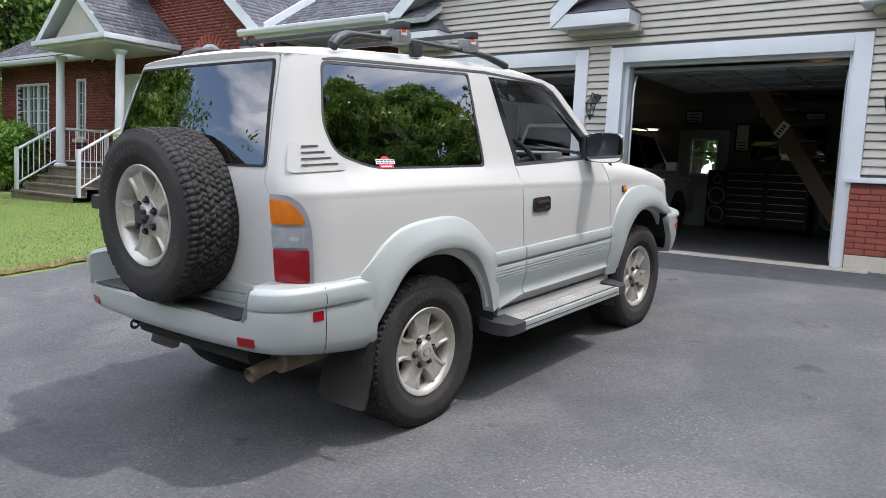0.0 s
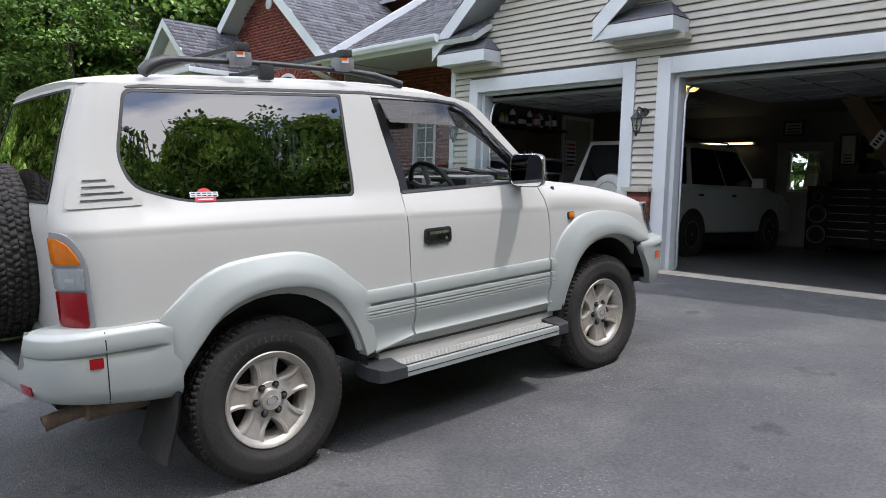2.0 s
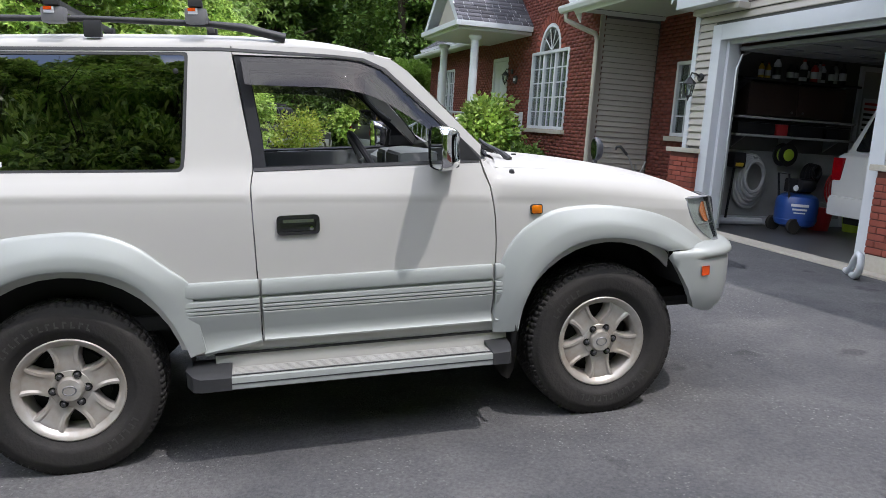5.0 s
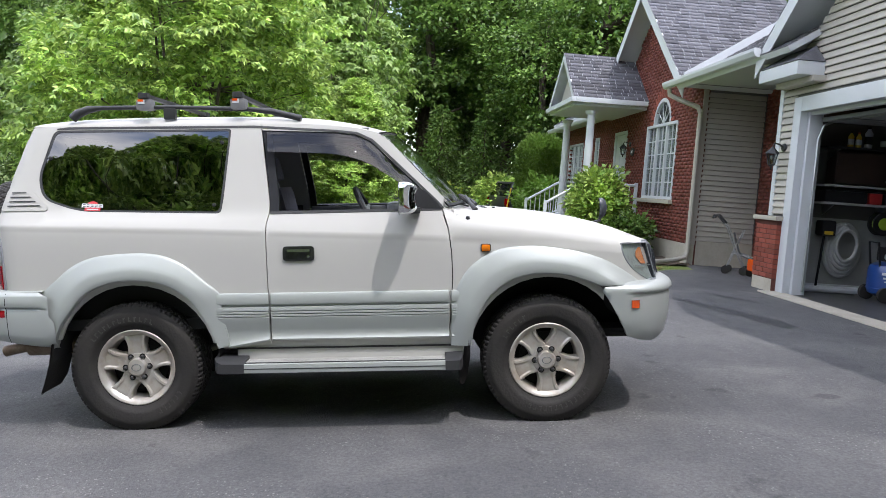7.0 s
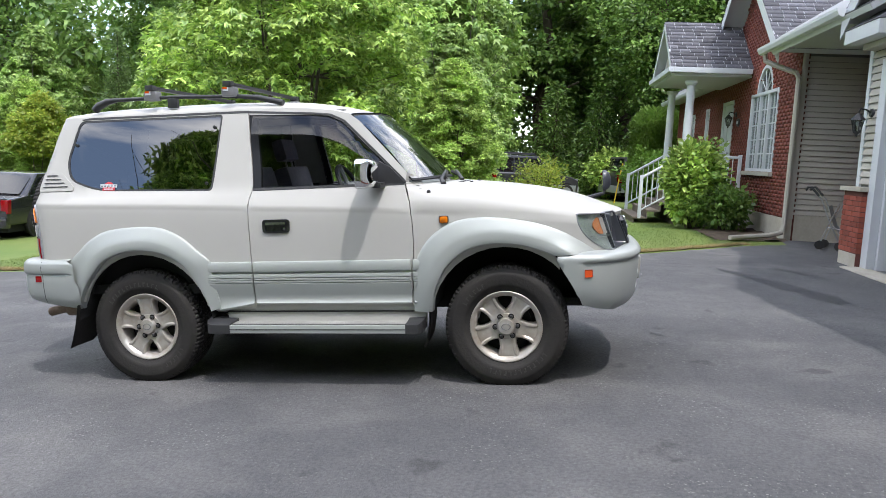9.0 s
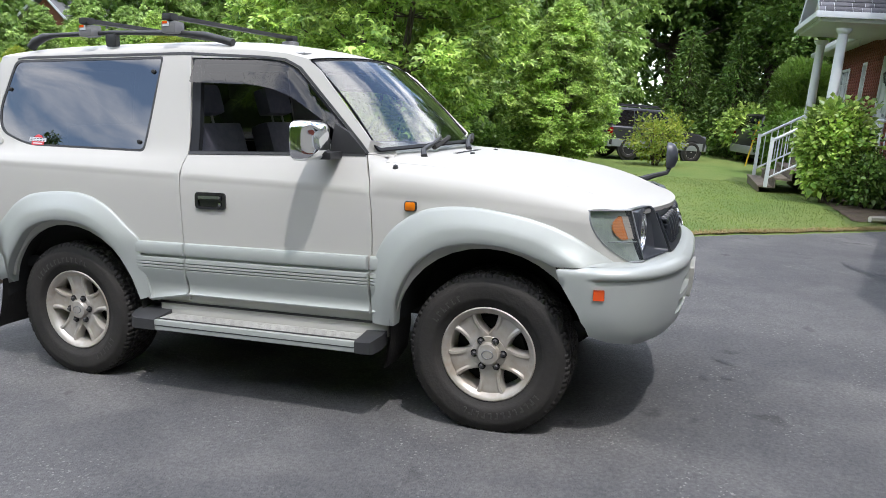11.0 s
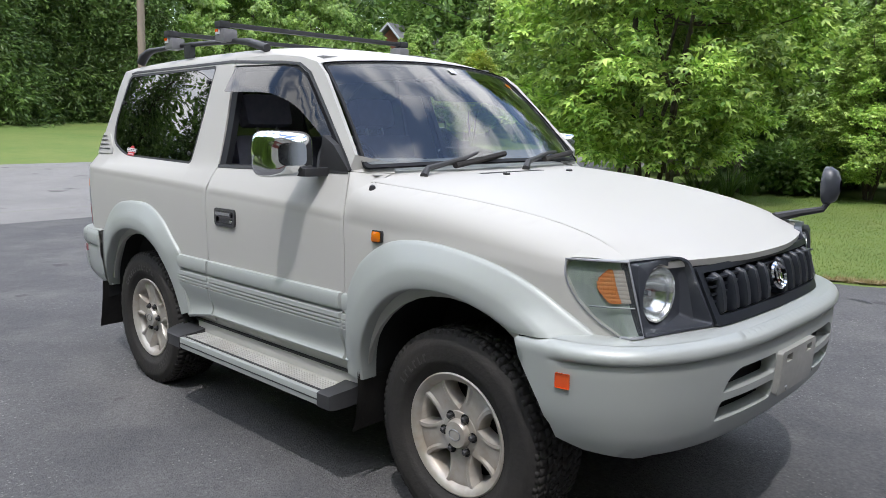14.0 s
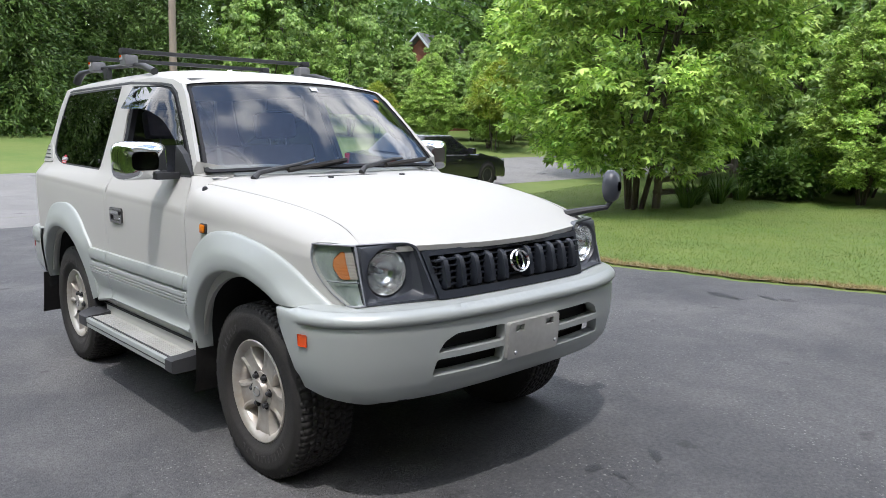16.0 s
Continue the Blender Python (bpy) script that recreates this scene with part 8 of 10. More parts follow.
part("clock", box_bm(-0.09, 0.09, 1.452, 1.46, 1.205, 1.265, 0.004), M_PLASTIC, dash)
for x in (0.62, 0.13, -0.13, -0.62):
    vb = part("air_vent", box_bm(x - 0.045, x + 0.045, 1.478, 1.492, 1.12, 1.175, 0.004), M_PLASTIC, dash)
    for k in range(4):
        part("vane", box_bm(x - 0.04, x + 0.04, 1.474, 1.479, 1.127 + 0.012 * k, 1.131 + 0.012 * k), M_DASH, vb)
sm = Matrix.Translation((0.375, 1.345, 1.215)) @ Matrix.Rotation(radians(-62), 4, "X")
sw = part("steering_wheel", bmesh_torus(0.185, 0.0155, sm), M_PLASTIC, cabin, "dark steering wheel")
part("wheel_boss", box_bm(-0.075, 0.075, -0.06, 0.045, -0.03, 0.015, 0.02, m=sm), M_DASH, sw)
for a in (200, 340, 270):
    part("wheel_spoke", tube(bmesh.new(), [sm @ Vector((0.05 * math.cos(radians(a)), 0.05 * math.sin(radians(a)), -0.01)), sm @ Vector((0.182 * math.cos(radians(a)), 0.182 * math.sin(radians(a)), 0))], 0.016, 8), M_DASH, sw)


def seat(x, y):
    t = part("seat", box_bm(x - 0.25, x + 0.25, y, y + 0.52, 0.78, 0.94, 0.05), M_FABRIC, cabin, "grey cloth seat")
    m = Matrix.Translation((x, y + 0.03, 0.90)) @ Matrix.Rotation(radians(14), 4, "X")
    part("seat_back", box_bm(-0.24, 0.24, -0.07, 0.07, 0.0, 0.50, 0.05, m=m), M_FABRIC, t)
    part("headrest", box_bm(-0.14, 0.14, -0.05, 0.05, 0.55, 0.72, 0.04, m=m), M_FABRIC, t)
    for px in (-0.06, 0.06):
        part("headrest_post", tube(bmesh.new(), [m @ Vector((px, 0, 0.48)), m @ Vector((px, 0, 0.58))], 0.008, 6), M_STEEL, t)


seat(0.37, 0.72)
seat(-0.37, 0.72)
rs_ = part("rear_seat", box_bm(-0.58, 0.58, -0.12, 0.34, 0.80, 0.95, 0.05), M_FABRIC, cabin, "grey cloth rear bench")
part("rear_back", box_bm(-0.58, 0.58, -0.18, -0.05, 0.92, 1.38, 0.05), M_FABRIC, rs_)
part("headliner", box_bm(-0.55, 0.55, -0.5, 1.36, 1.725, 1.742), M_DASH, cabin)
part("inner_mirror", box_bm(-0.12, 0.12, 1.34, 1.375, 1.585, 1.655, 0.02), M_PLASTIC, cabin, "dark rear-view mirror")
part("sun_visor", box_bm(0.15, 0.52, 1.28, 1.42, 1.695, 1.71, 0.006), M_DASH, cabin)
part("grab_handle", tube(bmesh.new(), [(-0.62, 1.62, 1.42), (-0.60, 1.55, 1.47), (-0.585, 1.48, 1.54), (-0.59, 1.45, 1.60)], 0.014, 8), M_PLASTIC, cabin)

# ---- the other cars ----
def plain_car(name, label, m, half, sill, hood, belt, roof_z, tail, nose, cabin_, axles, rad, paint, lower=None, glass=None):
    """A parked car: bevelled lower body, glazed cabin, wheels, lamps. y runs forward; cabin_ = (rear base, rear top, front top, front base)."""
    t = thing(name, m, label, "car", "parked cars")
    b = bmesh.new()
    prof = [(tail, sill + 0.05), (tail - 0.03, (sill + belt) / 2), (tail + 0.02, belt - 0.04), (cabin_[0], belt), (cabin_[3], belt), (cabin_[3] + 0.12, hood), (nose - 0.35, hood - 0.06), (nose - 0.03, hood - 0.2), (nose, sill + 0.25), (nose - 0.05, sill)]
    prism(b, prof, -half, half, "yz")
    bmesh.ops.bevel(b, geom=[e for e in b.edges if abs(e.verts[0].co.x - e.verts[1].co.x) < 0.01], offset=0.06, segments=3, profile=0.6, affect="EDGES")
    part("body", b, paint, t, angle=50)
    if lower:
        for sx in (1, -1):
            part("lower_panel", box_bm(sx * (half - 0.01), sx * (half + 0.012), tail + 0.1, nose - 0.15, sill, sill + 0.28, 0.01), lower, t)
    b = bmesh.new()
    w1 = half - 0.16
    lo = [(-half + 0.05, cabin_[0]), (half - 0.05, cabin_[0]), (half - 0.05, cabin_[3]), (-half + 0.05, cabin_[3])]
    hi = [(-w1, cabin_[1]), (w1, cabin_[1]), (w1, cabin_[2]), (-w1, cabin_[2])]
    vl = [b.verts.new((x, y, belt - 0.02)) for x, y in lo]
    vh = [b.verts.new((x, y, roof_z)) for x, y in hi]
    b.faces.new(vh)
    for i in range(4):
        j = (i + 1) % 4
        b.faces.new((vl[i], vl[j], vh[j], vh[i]))
    bmesh.ops.bevel(b, geom=list(b.edges), offset=0.05, segments=3, profile=0.6, affect="EDGES")
    part("cabin_shell", b, paint, t, angle=50)
    for sx in (1, -1):
        def side_pt(y, z):
            f = (z - belt + 0.02) / (roof_z - belt + 0.02)
            return (sx * (half - 0.05 + (w1 - half + 0.05) * f + 0.004), y, z)
        z0, z1 = belt + 0.02, roof_z - 0.09
        f1 = (z1 - belt) / (roof_z - belt)
        ya, yb = cabin_[0] + 0.12, cabin_[3] - 0.16
        yc, yd = cabin_[0] + (cabin_[1] - cabin_[0]) * f1 + 0.12, cabin_[3] + (cabin_[2] - cabin_[3]) * f1 - 0.12
        for a0, a1 in glass or ((0.012, 0.32), (0.345, 0.655), (0.68, 0.988)):
            part("side_glass", sheet(bmesh.new(), rounded([(ya + (yb - ya) * a0, z0), (ya + (yb - ya) * a1, z0), (yc + (yd - yc) * a1, z1), (yc + (yd - yc) * a0, z1)], 0.03), [], 0.3, side_pt, 0.003, flip=sx < 0), M_CARGLASS, t)
            part("door_handle", box_bm(sx * (half - 0.005), sx * (half + 0.02), ya + (yb - ya) * a0 + 0.1, ya + (yb - ya) * a0 + 0.24, belt - 0.16, belt - 0.125, 0.008), M_CHROME_DARK, t)
        for y in axles:
            part("wheel_well", lathe(bmesh.new(), [(0.0, sx * (half + 0.004)), (rad * 1.16, sx * (half + 0.004)), (rad * 1.2, sx * (half - 0.02))], 28, "x", Matrix.Translation((0, y, rad))), M_DARK, t)
            wc = copy_thing(wheel, Matrix.Translation((sx * (half - 0.10), y, rad)) @ (Matrix.Rotation(math.pi, 4, "Z") if sx < 0 else Matrix.Identity(4)) @ Matrix.Diagonal((0.9, rad / 0.368, rad / 0.368, 1)))
            wc.parent = t
        part("head_lamp", box_bm(sx * (half - 0.42), sx * (half - 0.05), nose - 0.16, nose - 0.005, hood - 0.26, hood - 0.13, 0.03), M_CLEARLENS, t)
        part("tail_lamp", box_bm(sx * (half - 0.16), sx * (half + 0.006), tail - 0.025, tail + 0.10, belt - 0.36, belt - 0.06, 0.02), M_RED, t)
        part("door_mirror", box_bm(sx * (half - 0.04), sx * (half + 0.17), cabin_[3] - 0.38, cabin_[3] - 0.24, belt + 0.0, belt + 0.17, 0.04), paint, t)
        part("roof_rail", tube(bmesh.new(), [(sx * (w1 - 0.06), cabin_[1] + 0.1, roof_z - 0.01), (sx * (w1 - 0.06), cabin_[1] + 0.2, roof_z + 0.05), (sx * (w1 - 0.06), cabin_[2] - 0.2, roof_z + 0.05), (sx * (w1 - 0.06), cabin_[2] - 0.1, roof_z - 0.01)], 0.016, 6), M_PLASTIC, t) if rad > 0.34 else None
    fw = bmesh.new()
    fy = lambda z: cabin_[3] + (cabin_[2] - cabin_[3]) * (z - belt) / (roof_z - belt)
    sheet(fw, rounded([(-half + 0.2, belt + 0.03), (half - 0.2, belt + 0.03), (w1 - 0.07, roof_z - 0.07), (-w1 + 0.07, roof_z - 0.07)], 0.04), [], 0.3, lambda u, v: (u, fy(v) + 0.012, v))
    part("front_glass", fw, M_CARGLASS, t)
    rw = bmesh.new()
    ry = lambda z: cabin_[0] + (cabin_[1] - cabin_[0]) * (z - belt) / (roof_z - belt)
    sheet(rw, rounded([(-half + 0.2, belt + 0.03), (half - 0.2, belt + 0.03), (w1 - 0.07, roof_z - 0.07), (-w1 + 0.07, roof_z - 0.07)], 0.04), [], 0.3, lambda u, v: (u, ry(v) - 0.012, v))
    part("rear_glass", rw, M_CARGLASS, t)
    part("front_bumper", box_bm(-half + 0.02, half - 0.02, nose - 0.12, nose + 0.05, sill - 0.02, sill + 0.26, 0.06), lower or paint, t)
    part("rear_bumper", box_bm(-half + 0.02, half - 0.02, tail - 0.06, tail + 0.12, sill - 0.02, sill + 0.24, 0.06), lower or paint, t)
    part("radiator_grille", box_bm(-0.38, 0.38, nose - 0.04, nose + 0.005, sill + 0.28, hood - 0.16, 0.02), M_PLASTIC, t)
    part("underside", box_bm(-half + 0.12, half - 0.12, tail + 0.15, nose - 0.2, sill - 0.12, sill + 0.1), M_DARK, t)
    return t


M_CARGLASS = mat("dark_car_glass", (0.012, 0.013, 0.014), 0.03, second=(0.012, 0.013, 0.014), amount=0.0, spec=0.8)
M_OLDWHITE = mat("plain_white_paint", (0.60, 0.60, 0.58), 0.3, second=(0.54, 0.54, 0.52), scale=2, coat=0.6)
M_CHAR = mat("charcoal_paint", (0.03, 0.03, 0.034), 0.3, second=(0.045, 0.045, 0.05), scale=2, coat=0.6)
M_GREYPAINT = mat("grey_paint", (0.36, 0.38, 0.40), 0.35, metal=0.4, second=(0.3, 0.32, 0.34), scale=2, coat=0.5)
estate = plain_car("family_car", "white estate car parked in the dim garage", Matrix.Translation((-2.95, 8.70, FLOOR_Z + 0.004)), 0.88, 0.32, 1.06, 1.10, 1.78, -0.95, 3.55, (-0.85, -0.55, 1.6, 2.35), (0.0, 2.68), 0.345, M_OLDWHITE, glass=((0.012, 0.20), (0.26, 0.62), (0.63, 0.988)))
sp_ = part("spare_cover", lathe(bmesh.new(), [(0.0, -0.17), (0.24, -0.165), (0.32, -0.14), (0.345, -0.08), (0.345, 0.0)], 32, "y", Matrix.Translation((0.1, -1.0, 0.90))), M_OLDWHITE, estate, "white round spare wheel cover")
part("cover_ring", lathe(bmesh.new(), [(0.20, -0.170), (0.21, -0.175), (0.22, -0.168)], 32, "y", Matrix.Translation((0.1, -1.0, 0.90))), M_GREYPAINT, sp_)
m = Matrix.Translation((-20.1, 0.75, ground_z(-20.1, 1.5))) @ Matrix.Rotation(radians(34), 4, "Z") @ Matrix.Diagonal((0.85, 0.85, 0.85, 1))
suv = plain_car("dark_off_road_car", "dark off-road car with silver lower panels beside trees", m, 0.88, 0.42, 1.10, 1.14, 1.80, -0.8, 3.2, (-0.75, -0.55, 1.35, 1.9), (0.0, 2.6), 0.37, M_CHAR, M_GREYPAINT)
part("roof_rack", box_bm(-0.45, 0.45, -0.3, 1.3, 1.84, 1.93, 0.04), M_CHAR, suv, "dark flat roof rack")
m = Matrix.Translation((-10.07, -9.98, -0.53)) @ Matrix.Rotation(radians(93), 4, "Z")
plain_car("black_saloon", "black saloon car parked at the roadside", m, 0.86, 0.24, 0.86, 0.90, 1.38, -1.0, 3.4, (-0.35, 0.25, 1.25, 2.15), (0.0, 2.62), 0.315, M_BLACKPAINT)
m = Matrix.Translation((-22.4, 5.3, ground_z(-22.4, 5.3))) @ Matrix.Rotation(radians(20), 4, "Z")
plain_car("dark_small_car", "small dark car with pale trim behind the porch", m, 0.82, 0.30, 0.98, 1.0, 1.55, -0.8, 3.0, (-0.75, -0.5, 1.2, 1.7), (0.0, 2.4), 0.33, M_CHAR, M_GREYPAINT)

# ---- what stands in the garage ----
fl = FLOOR_Z + 0.004
back_door = thing("back_door", pose(0, 0, 0), "pale door with a small window at the back of the garage", "door", kind="structure")
bm = bmesh.new()
sheet(bm, [(-2.78, fl), (-1.72, fl), (-1.72, 2.55), (-2.78, 2.55)], [[(-2.50, 1.62), (-1.94, 1.62), (-1.94, 2.34), (-2.50, 2.34)]], 0.5, lambda u, v: (u, 13.16, v), -0.03)
part("leaf", bm, M_PALEWALL, back_door, smooth=False)
for x0, x1, z0, z1 in ((-2.53, -2.48, 1.58, 2.38), (-1.96, -1.91, 1.58, 2.38), (-2.48, -1.96, 1.58, 1.63), (-2.48, -1.96, 2.33, 2.38), (-2.48, -1.96, 1.94, 1.98)):
    part("window_frame", box_bm(x0, x1, 13.10, 13.15, z0, z1, 0.004), M_TRIM, back_door)
pane = part("pane", box_bm(-2.48, -1.96, 13.125, 13.13, 1.63, 2.33), M_CLEAR, back_door)
pane.visible_shadow = False
part("knob", lathe(bmesh.new(), [(0.0, -0.05), (0.03, -0.04), (0.012, 0.0)], 10, "y", Matrix.Translation((-1.8, 13.13, 1.5))), M_STEEL, back_door)

M_DARKWOOD = mat("dark_brown_wood", (0.035, 0.022, 0.018), 0.5, second=(0.055, 0.03, 0.022), scale=5, amount=0.7)
M_BLUE = mat("blue_tank_paint", (0.02, 0.07, 0.28), 0.35, second=(0.015, 0.05, 0.2), scale=6, coat=0.4)
M_HOSE = mat("pale_grey_hose", (0.42, 0.43, 0.43), 0.6, second=(0.33, 0.34, 0.34), scale=20)
M_LIME = mat("lime_plastic", (0.35, 0.5, 0.04), 0.4)
M_REDP = mat("red_plastic", (0.45, 0.03, 0.03), 0.4)
M_YEL = mat("yellow_plastic", (0.6, 0.42, 0.03), 0.45)
M_CHESTBLACK = mat("black_enamel", (0.014, 0.014, 0.016), 0.5, second=(0.022, 0.022, 0.024), spec=0.2)


def tool_chest(x, y):
    t = thing("tool_chest", pose(x, y, fl), "black steel tool chest with many shallow drawers", "tool chest")
    part("case", box_bm(-0.8, 0.8, -0.28, 0.28, 0.1, 1.22, 0.012), M_CHESTBLACK, t)
    for j, (x0, x1) in enumerate(((-0.77, -0.02), (0.02, 0.77))):
        for k in range(7):
            z = 0.16 + 0.145 * k
            d = part("drawer", box_bm(x0, x1, -0.305, -0.28, z, z + 0.13, 0.006), M_CHESTBLACK, t)
            part("handle", box_bm(x0 + 0.03, x1 - 0.03, -0.325, -0.305, z + 0.106, z + 0.118, 0.005), M_STEEL, d, "bright drawer pull")
    for x_ in (-0.7, 0.7):
        for y_ in (-0.2, 0.2):
            part("castor", lathe(bmesh.new(), [(0.0, -0.025), (0.055, -0.02), (0.055, 0.02), (0.0, 0.025)], 14, "x", Matrix.Translation((x_, y_, 0.055))), M_RUBBER, t)
    part("lid", box_bm(-0.82, 0.82, -0.3, 0.29, 1.22, 1.26, 0.01), M_CHESTBLACK, t)


tool_chest(-0.75, 12.8)


def speaker(x, y):
    t = thing("loudspeaker", pose(x, y, fl), "tall dark loudspeaker with pale cone rings", "loudspeaker", "loudspeakers")
    part("cabinet", box_bm(-0.2, 0.2, -0.18, 0.18, 0.0, 1.2, 0.012), M_CHESTBLACK, t)
    for z, r in ((0.3, 0.15), (0.68, 0.15), (1.0, 0.08)):
        m_ = Matrix.Translation((0, -0.18, z))
        part("cone", lathe(bmesh.new(), [(r, -0.006), (r * 0.8, -0.004), (r * 0.3, 0.03), (0.0, 0.02)], 24, "y", m_), M_PLASTIC, t)
        part("cone_ring", lathe(bmesh.new(), [(r * 1.0, -0.002), (r * 1.06, -0.012), (r * 1.14, -0.002)], 24, "y", m_), M_STEEL, t)


speaker(-1.95 + 0.25, 12.7)
speaker(0.45, 12.7)
tv = thing("wall_screen", pose(0, 0, 0), "wide dark screen above the tool chest", "screen")
part("panel", box_bm(-1.25, 0.15, 13.10, 13.17, 1.95, 2.65, 0.01), M_CARGLASS, tv)
for x0, x1, z0, z1, lb in ((-1.62, -1.3, 2.1, 2.7, "small framed picture on the garage wall"), (-2.7, -2.3, 2.68, 2.98, "dark framed picture above the back door"), (-1.2, -0.85, 2.78, 3.02, "small grey wall vent"), (-0.3, 0.1, 2.75, 2.92, "small dark wall sign")):
    t = thing("wall_picture", pose(0, 0, 0), lb, "picture", "wall pictures")
    part("frame", box_bm(x0, x1, 13.15, 13.19, z0, z1, 0.006), M_CHESTBLACK, t)
    part("sheet", box_bm(x0 + 0.04, x1 - 0.04, 13.145, 13.15, z0 + 0.04, z1 - 0.04), M_GREYPAINT, t)
    for k in range(3):
        part("bar", box_bm(x0 + 0.08, x1 - 0.08, 13.141, 13.145, z0 + 0.07 + 0.06 * k, z0 + 0.09 + 0.06 * k), M_CHESTBLACK, t)
stair = thing("stair_beam", pose(0, 0, 0), "bare lumber stair stringer rising to the ceiling", "stair")
for y in (10.2, 11.0):
    a, b = Vector((-0.35, y, 3.1)), Vector((1.35, y, 0.55))
    d = (b - a).normalized()
    n_ = Vector((d.z, 0, -d.x))
    bm = bmesh.new()
    prism(bm, [(a.x, a.z), (b.x, b.z), ((b + n_ * 0.26).x, (b + n_ * 0.26).z), ((a + n_ * 0.26).x, (a + n_ * 0.26).z)], y, y + 0.045, "xz")
    part("stringer", bm, M_LUMBER, stair, smooth=False)
for k in range(9):
    f = (k + 0.7) / 10
    part("tread", box_bm(-0.35 + 1.7 * f - 0.02, -0.35 + 1.7 * f + 0.24, 10.25, 11.0, 3.1 - 2.55 * f, 3.1 - 2.55 * f + 0.035), M_LUMBER, stair, smooth=False)
tag = thing("beam_tag", Matrix.Translation((0.0, 10.19, 2.35)) @ Matrix.Rotation(radians(35), 4, "Y"), "small white tag with dark bars on the stair beam", "tag")
part("card", box_bm(-0.07, 0.07, -0.008, 0, -0.13, 0.13), M_TRIM, tag)
for k in range(4):
    part("bar", box_bm(-0.03, 0.03, -0.012, -0.008, -0.1 + 0.05 * k, -0.07 + 0.05 * k), M_CHESTBLACK, tag)

# lamps: round warm ceiling lamps and a tube on the wall
M_WARM = glow_mat("warm_lamp_glass", (1.0, 0.62, 0.22), 1.1)
M_TUBE = glow_mat("tube_lamp", (1.0, 0.83, 0.5), 2.0)
for x, y in ((0.9, 8.3), (-2.1, 8.45)):
    t = thing("ceiling_lamp", pose(x, y, 3.12), "round ceiling lamp with a warm glowing glass", "lamp", "ceiling lamps")
    part("plate", lathe(bmesh.new(), [(0.0, -0.02), (0.13, -0.02), (0.14, 0.0)], 24, "z"), M_TRIM, t)
    part("shade", lathe(bmesh.new(), [(0.0, -0.12), (0.08, -0.11), (0.13, -0.07), (0.14, -0.02)], 24, "z"), M_WARM, t)
t = thing("tube_lamp", pose(-3.6, 13.1, 2.53), "lit tube lamp on the back wall", "lamp")
part("case", box_bm(-0.9, 0.35, 0.0, 0.06, 0.0, 0.06, 0.008), M_TRIM, t)
part("tube", tube(bmesh.new(), [(-0.86, -0.02, 0.02), (0.31, -0.02, 0.02)], 0.018, 8), M_TUBE, t)

# left wall: shelves with bottles, hose, reel, compressor and buckets
solid("wall_panel", box_bm(-4.978, -4.955, 6.55, 9.0, 0.62, 1.55, 0.004), M_PALEWALL, "pale grey lower panel on the garage side wall", "wall panel", kind="structure")
solid("baseboard", box_bm(-4.978, -4.93, 6.55, 9.0, FLOOR_Z, 0.62, 0.006), M_TRIM, "white baseboard along the garage side wall", "baseboard", kind="structure")
for z, y0, y1 in ((2.50, 6.8, 8.75), (1.985, 6.8, 8.75), (1.745, 6.8, 8.75)):
    t = thing("wall_shelf", pose(0, 0, 0), "dark wall shelf with bottles in the garage" if z > 2.2 else "pale shelf on the garage side wall", "shelf", "garage shelves")
    part("board", box_bm(-4.97, -4.62, y0, y1, z, z + 0.03, 0.004), M_CHESTBLACK if z > 2.2 else M_PALEWALL, t)
    for y in (y0 + 0.2, (y0 + y1) / 2, y1 - 0.2):
        part("bracket", prism(bmesh.new(), [(-4.97, z - 0.002), (-4.70, z - 0.002), (-4.97, z - 0.16)], y, y + 0.02, "xz"), M_STEEL, t, smooth=False)
t = thing("overhead_shelf", pose(0, 0, 0), "bare lumber shelf under the garage ceiling", "shelf")
part("board", box_bm(-4.97, -4.55, 6.7, 9.3, 2.93, 2.97, 0.004), M_LUMBER, t)
part("edge", box_bm(-4.56, -4.53, 6.7, 9.3, 2.88, 2.99, 0.004), M_LUMBER, t)
for y0, y1, h_ in ((6.9, 7.5, 0.1), (7.7, 8.5, 0.12)):
    b = thing("long_case", pose(0, 0, 0), "dark long case on the overhead shelf", "case", "overhead cases")
    part("shell", box_bm(-4.92, -4.62, y0, y1, 2.971, 2.971 + h_, 0.02), M_CHESTBLACK, b)
cab = thing("wall_cabinet", pose(0, 0, 0), "dark brown two-door cabinet under a shelf", "cabinet")
part("body", box_bm(-4.97, -4.74, 7.0, 8.6, 2.03, 2.47, 0.008), M_DARKWOOD, cab)
for y0, y1 in ((7.01, 7.79), (7.81, 8.59)):
    d_ = part("door", box_bm(-4.74, -4.72, y0, y1, 2.04, 2.46, 0.006), M_DARKWOOD, cab)
    part("knob", lathe(bmesh.new(), [(0.0, 0.03), (0.018, 0.025), (0.01, 0.0)], 10, "x", Matrix.Translation((-4.72, y1 - 0.08 if y0 < 7.5 else y0 + 0.08, 2.1))), M_STEEL, d_)
rb_ = random.Random(4)
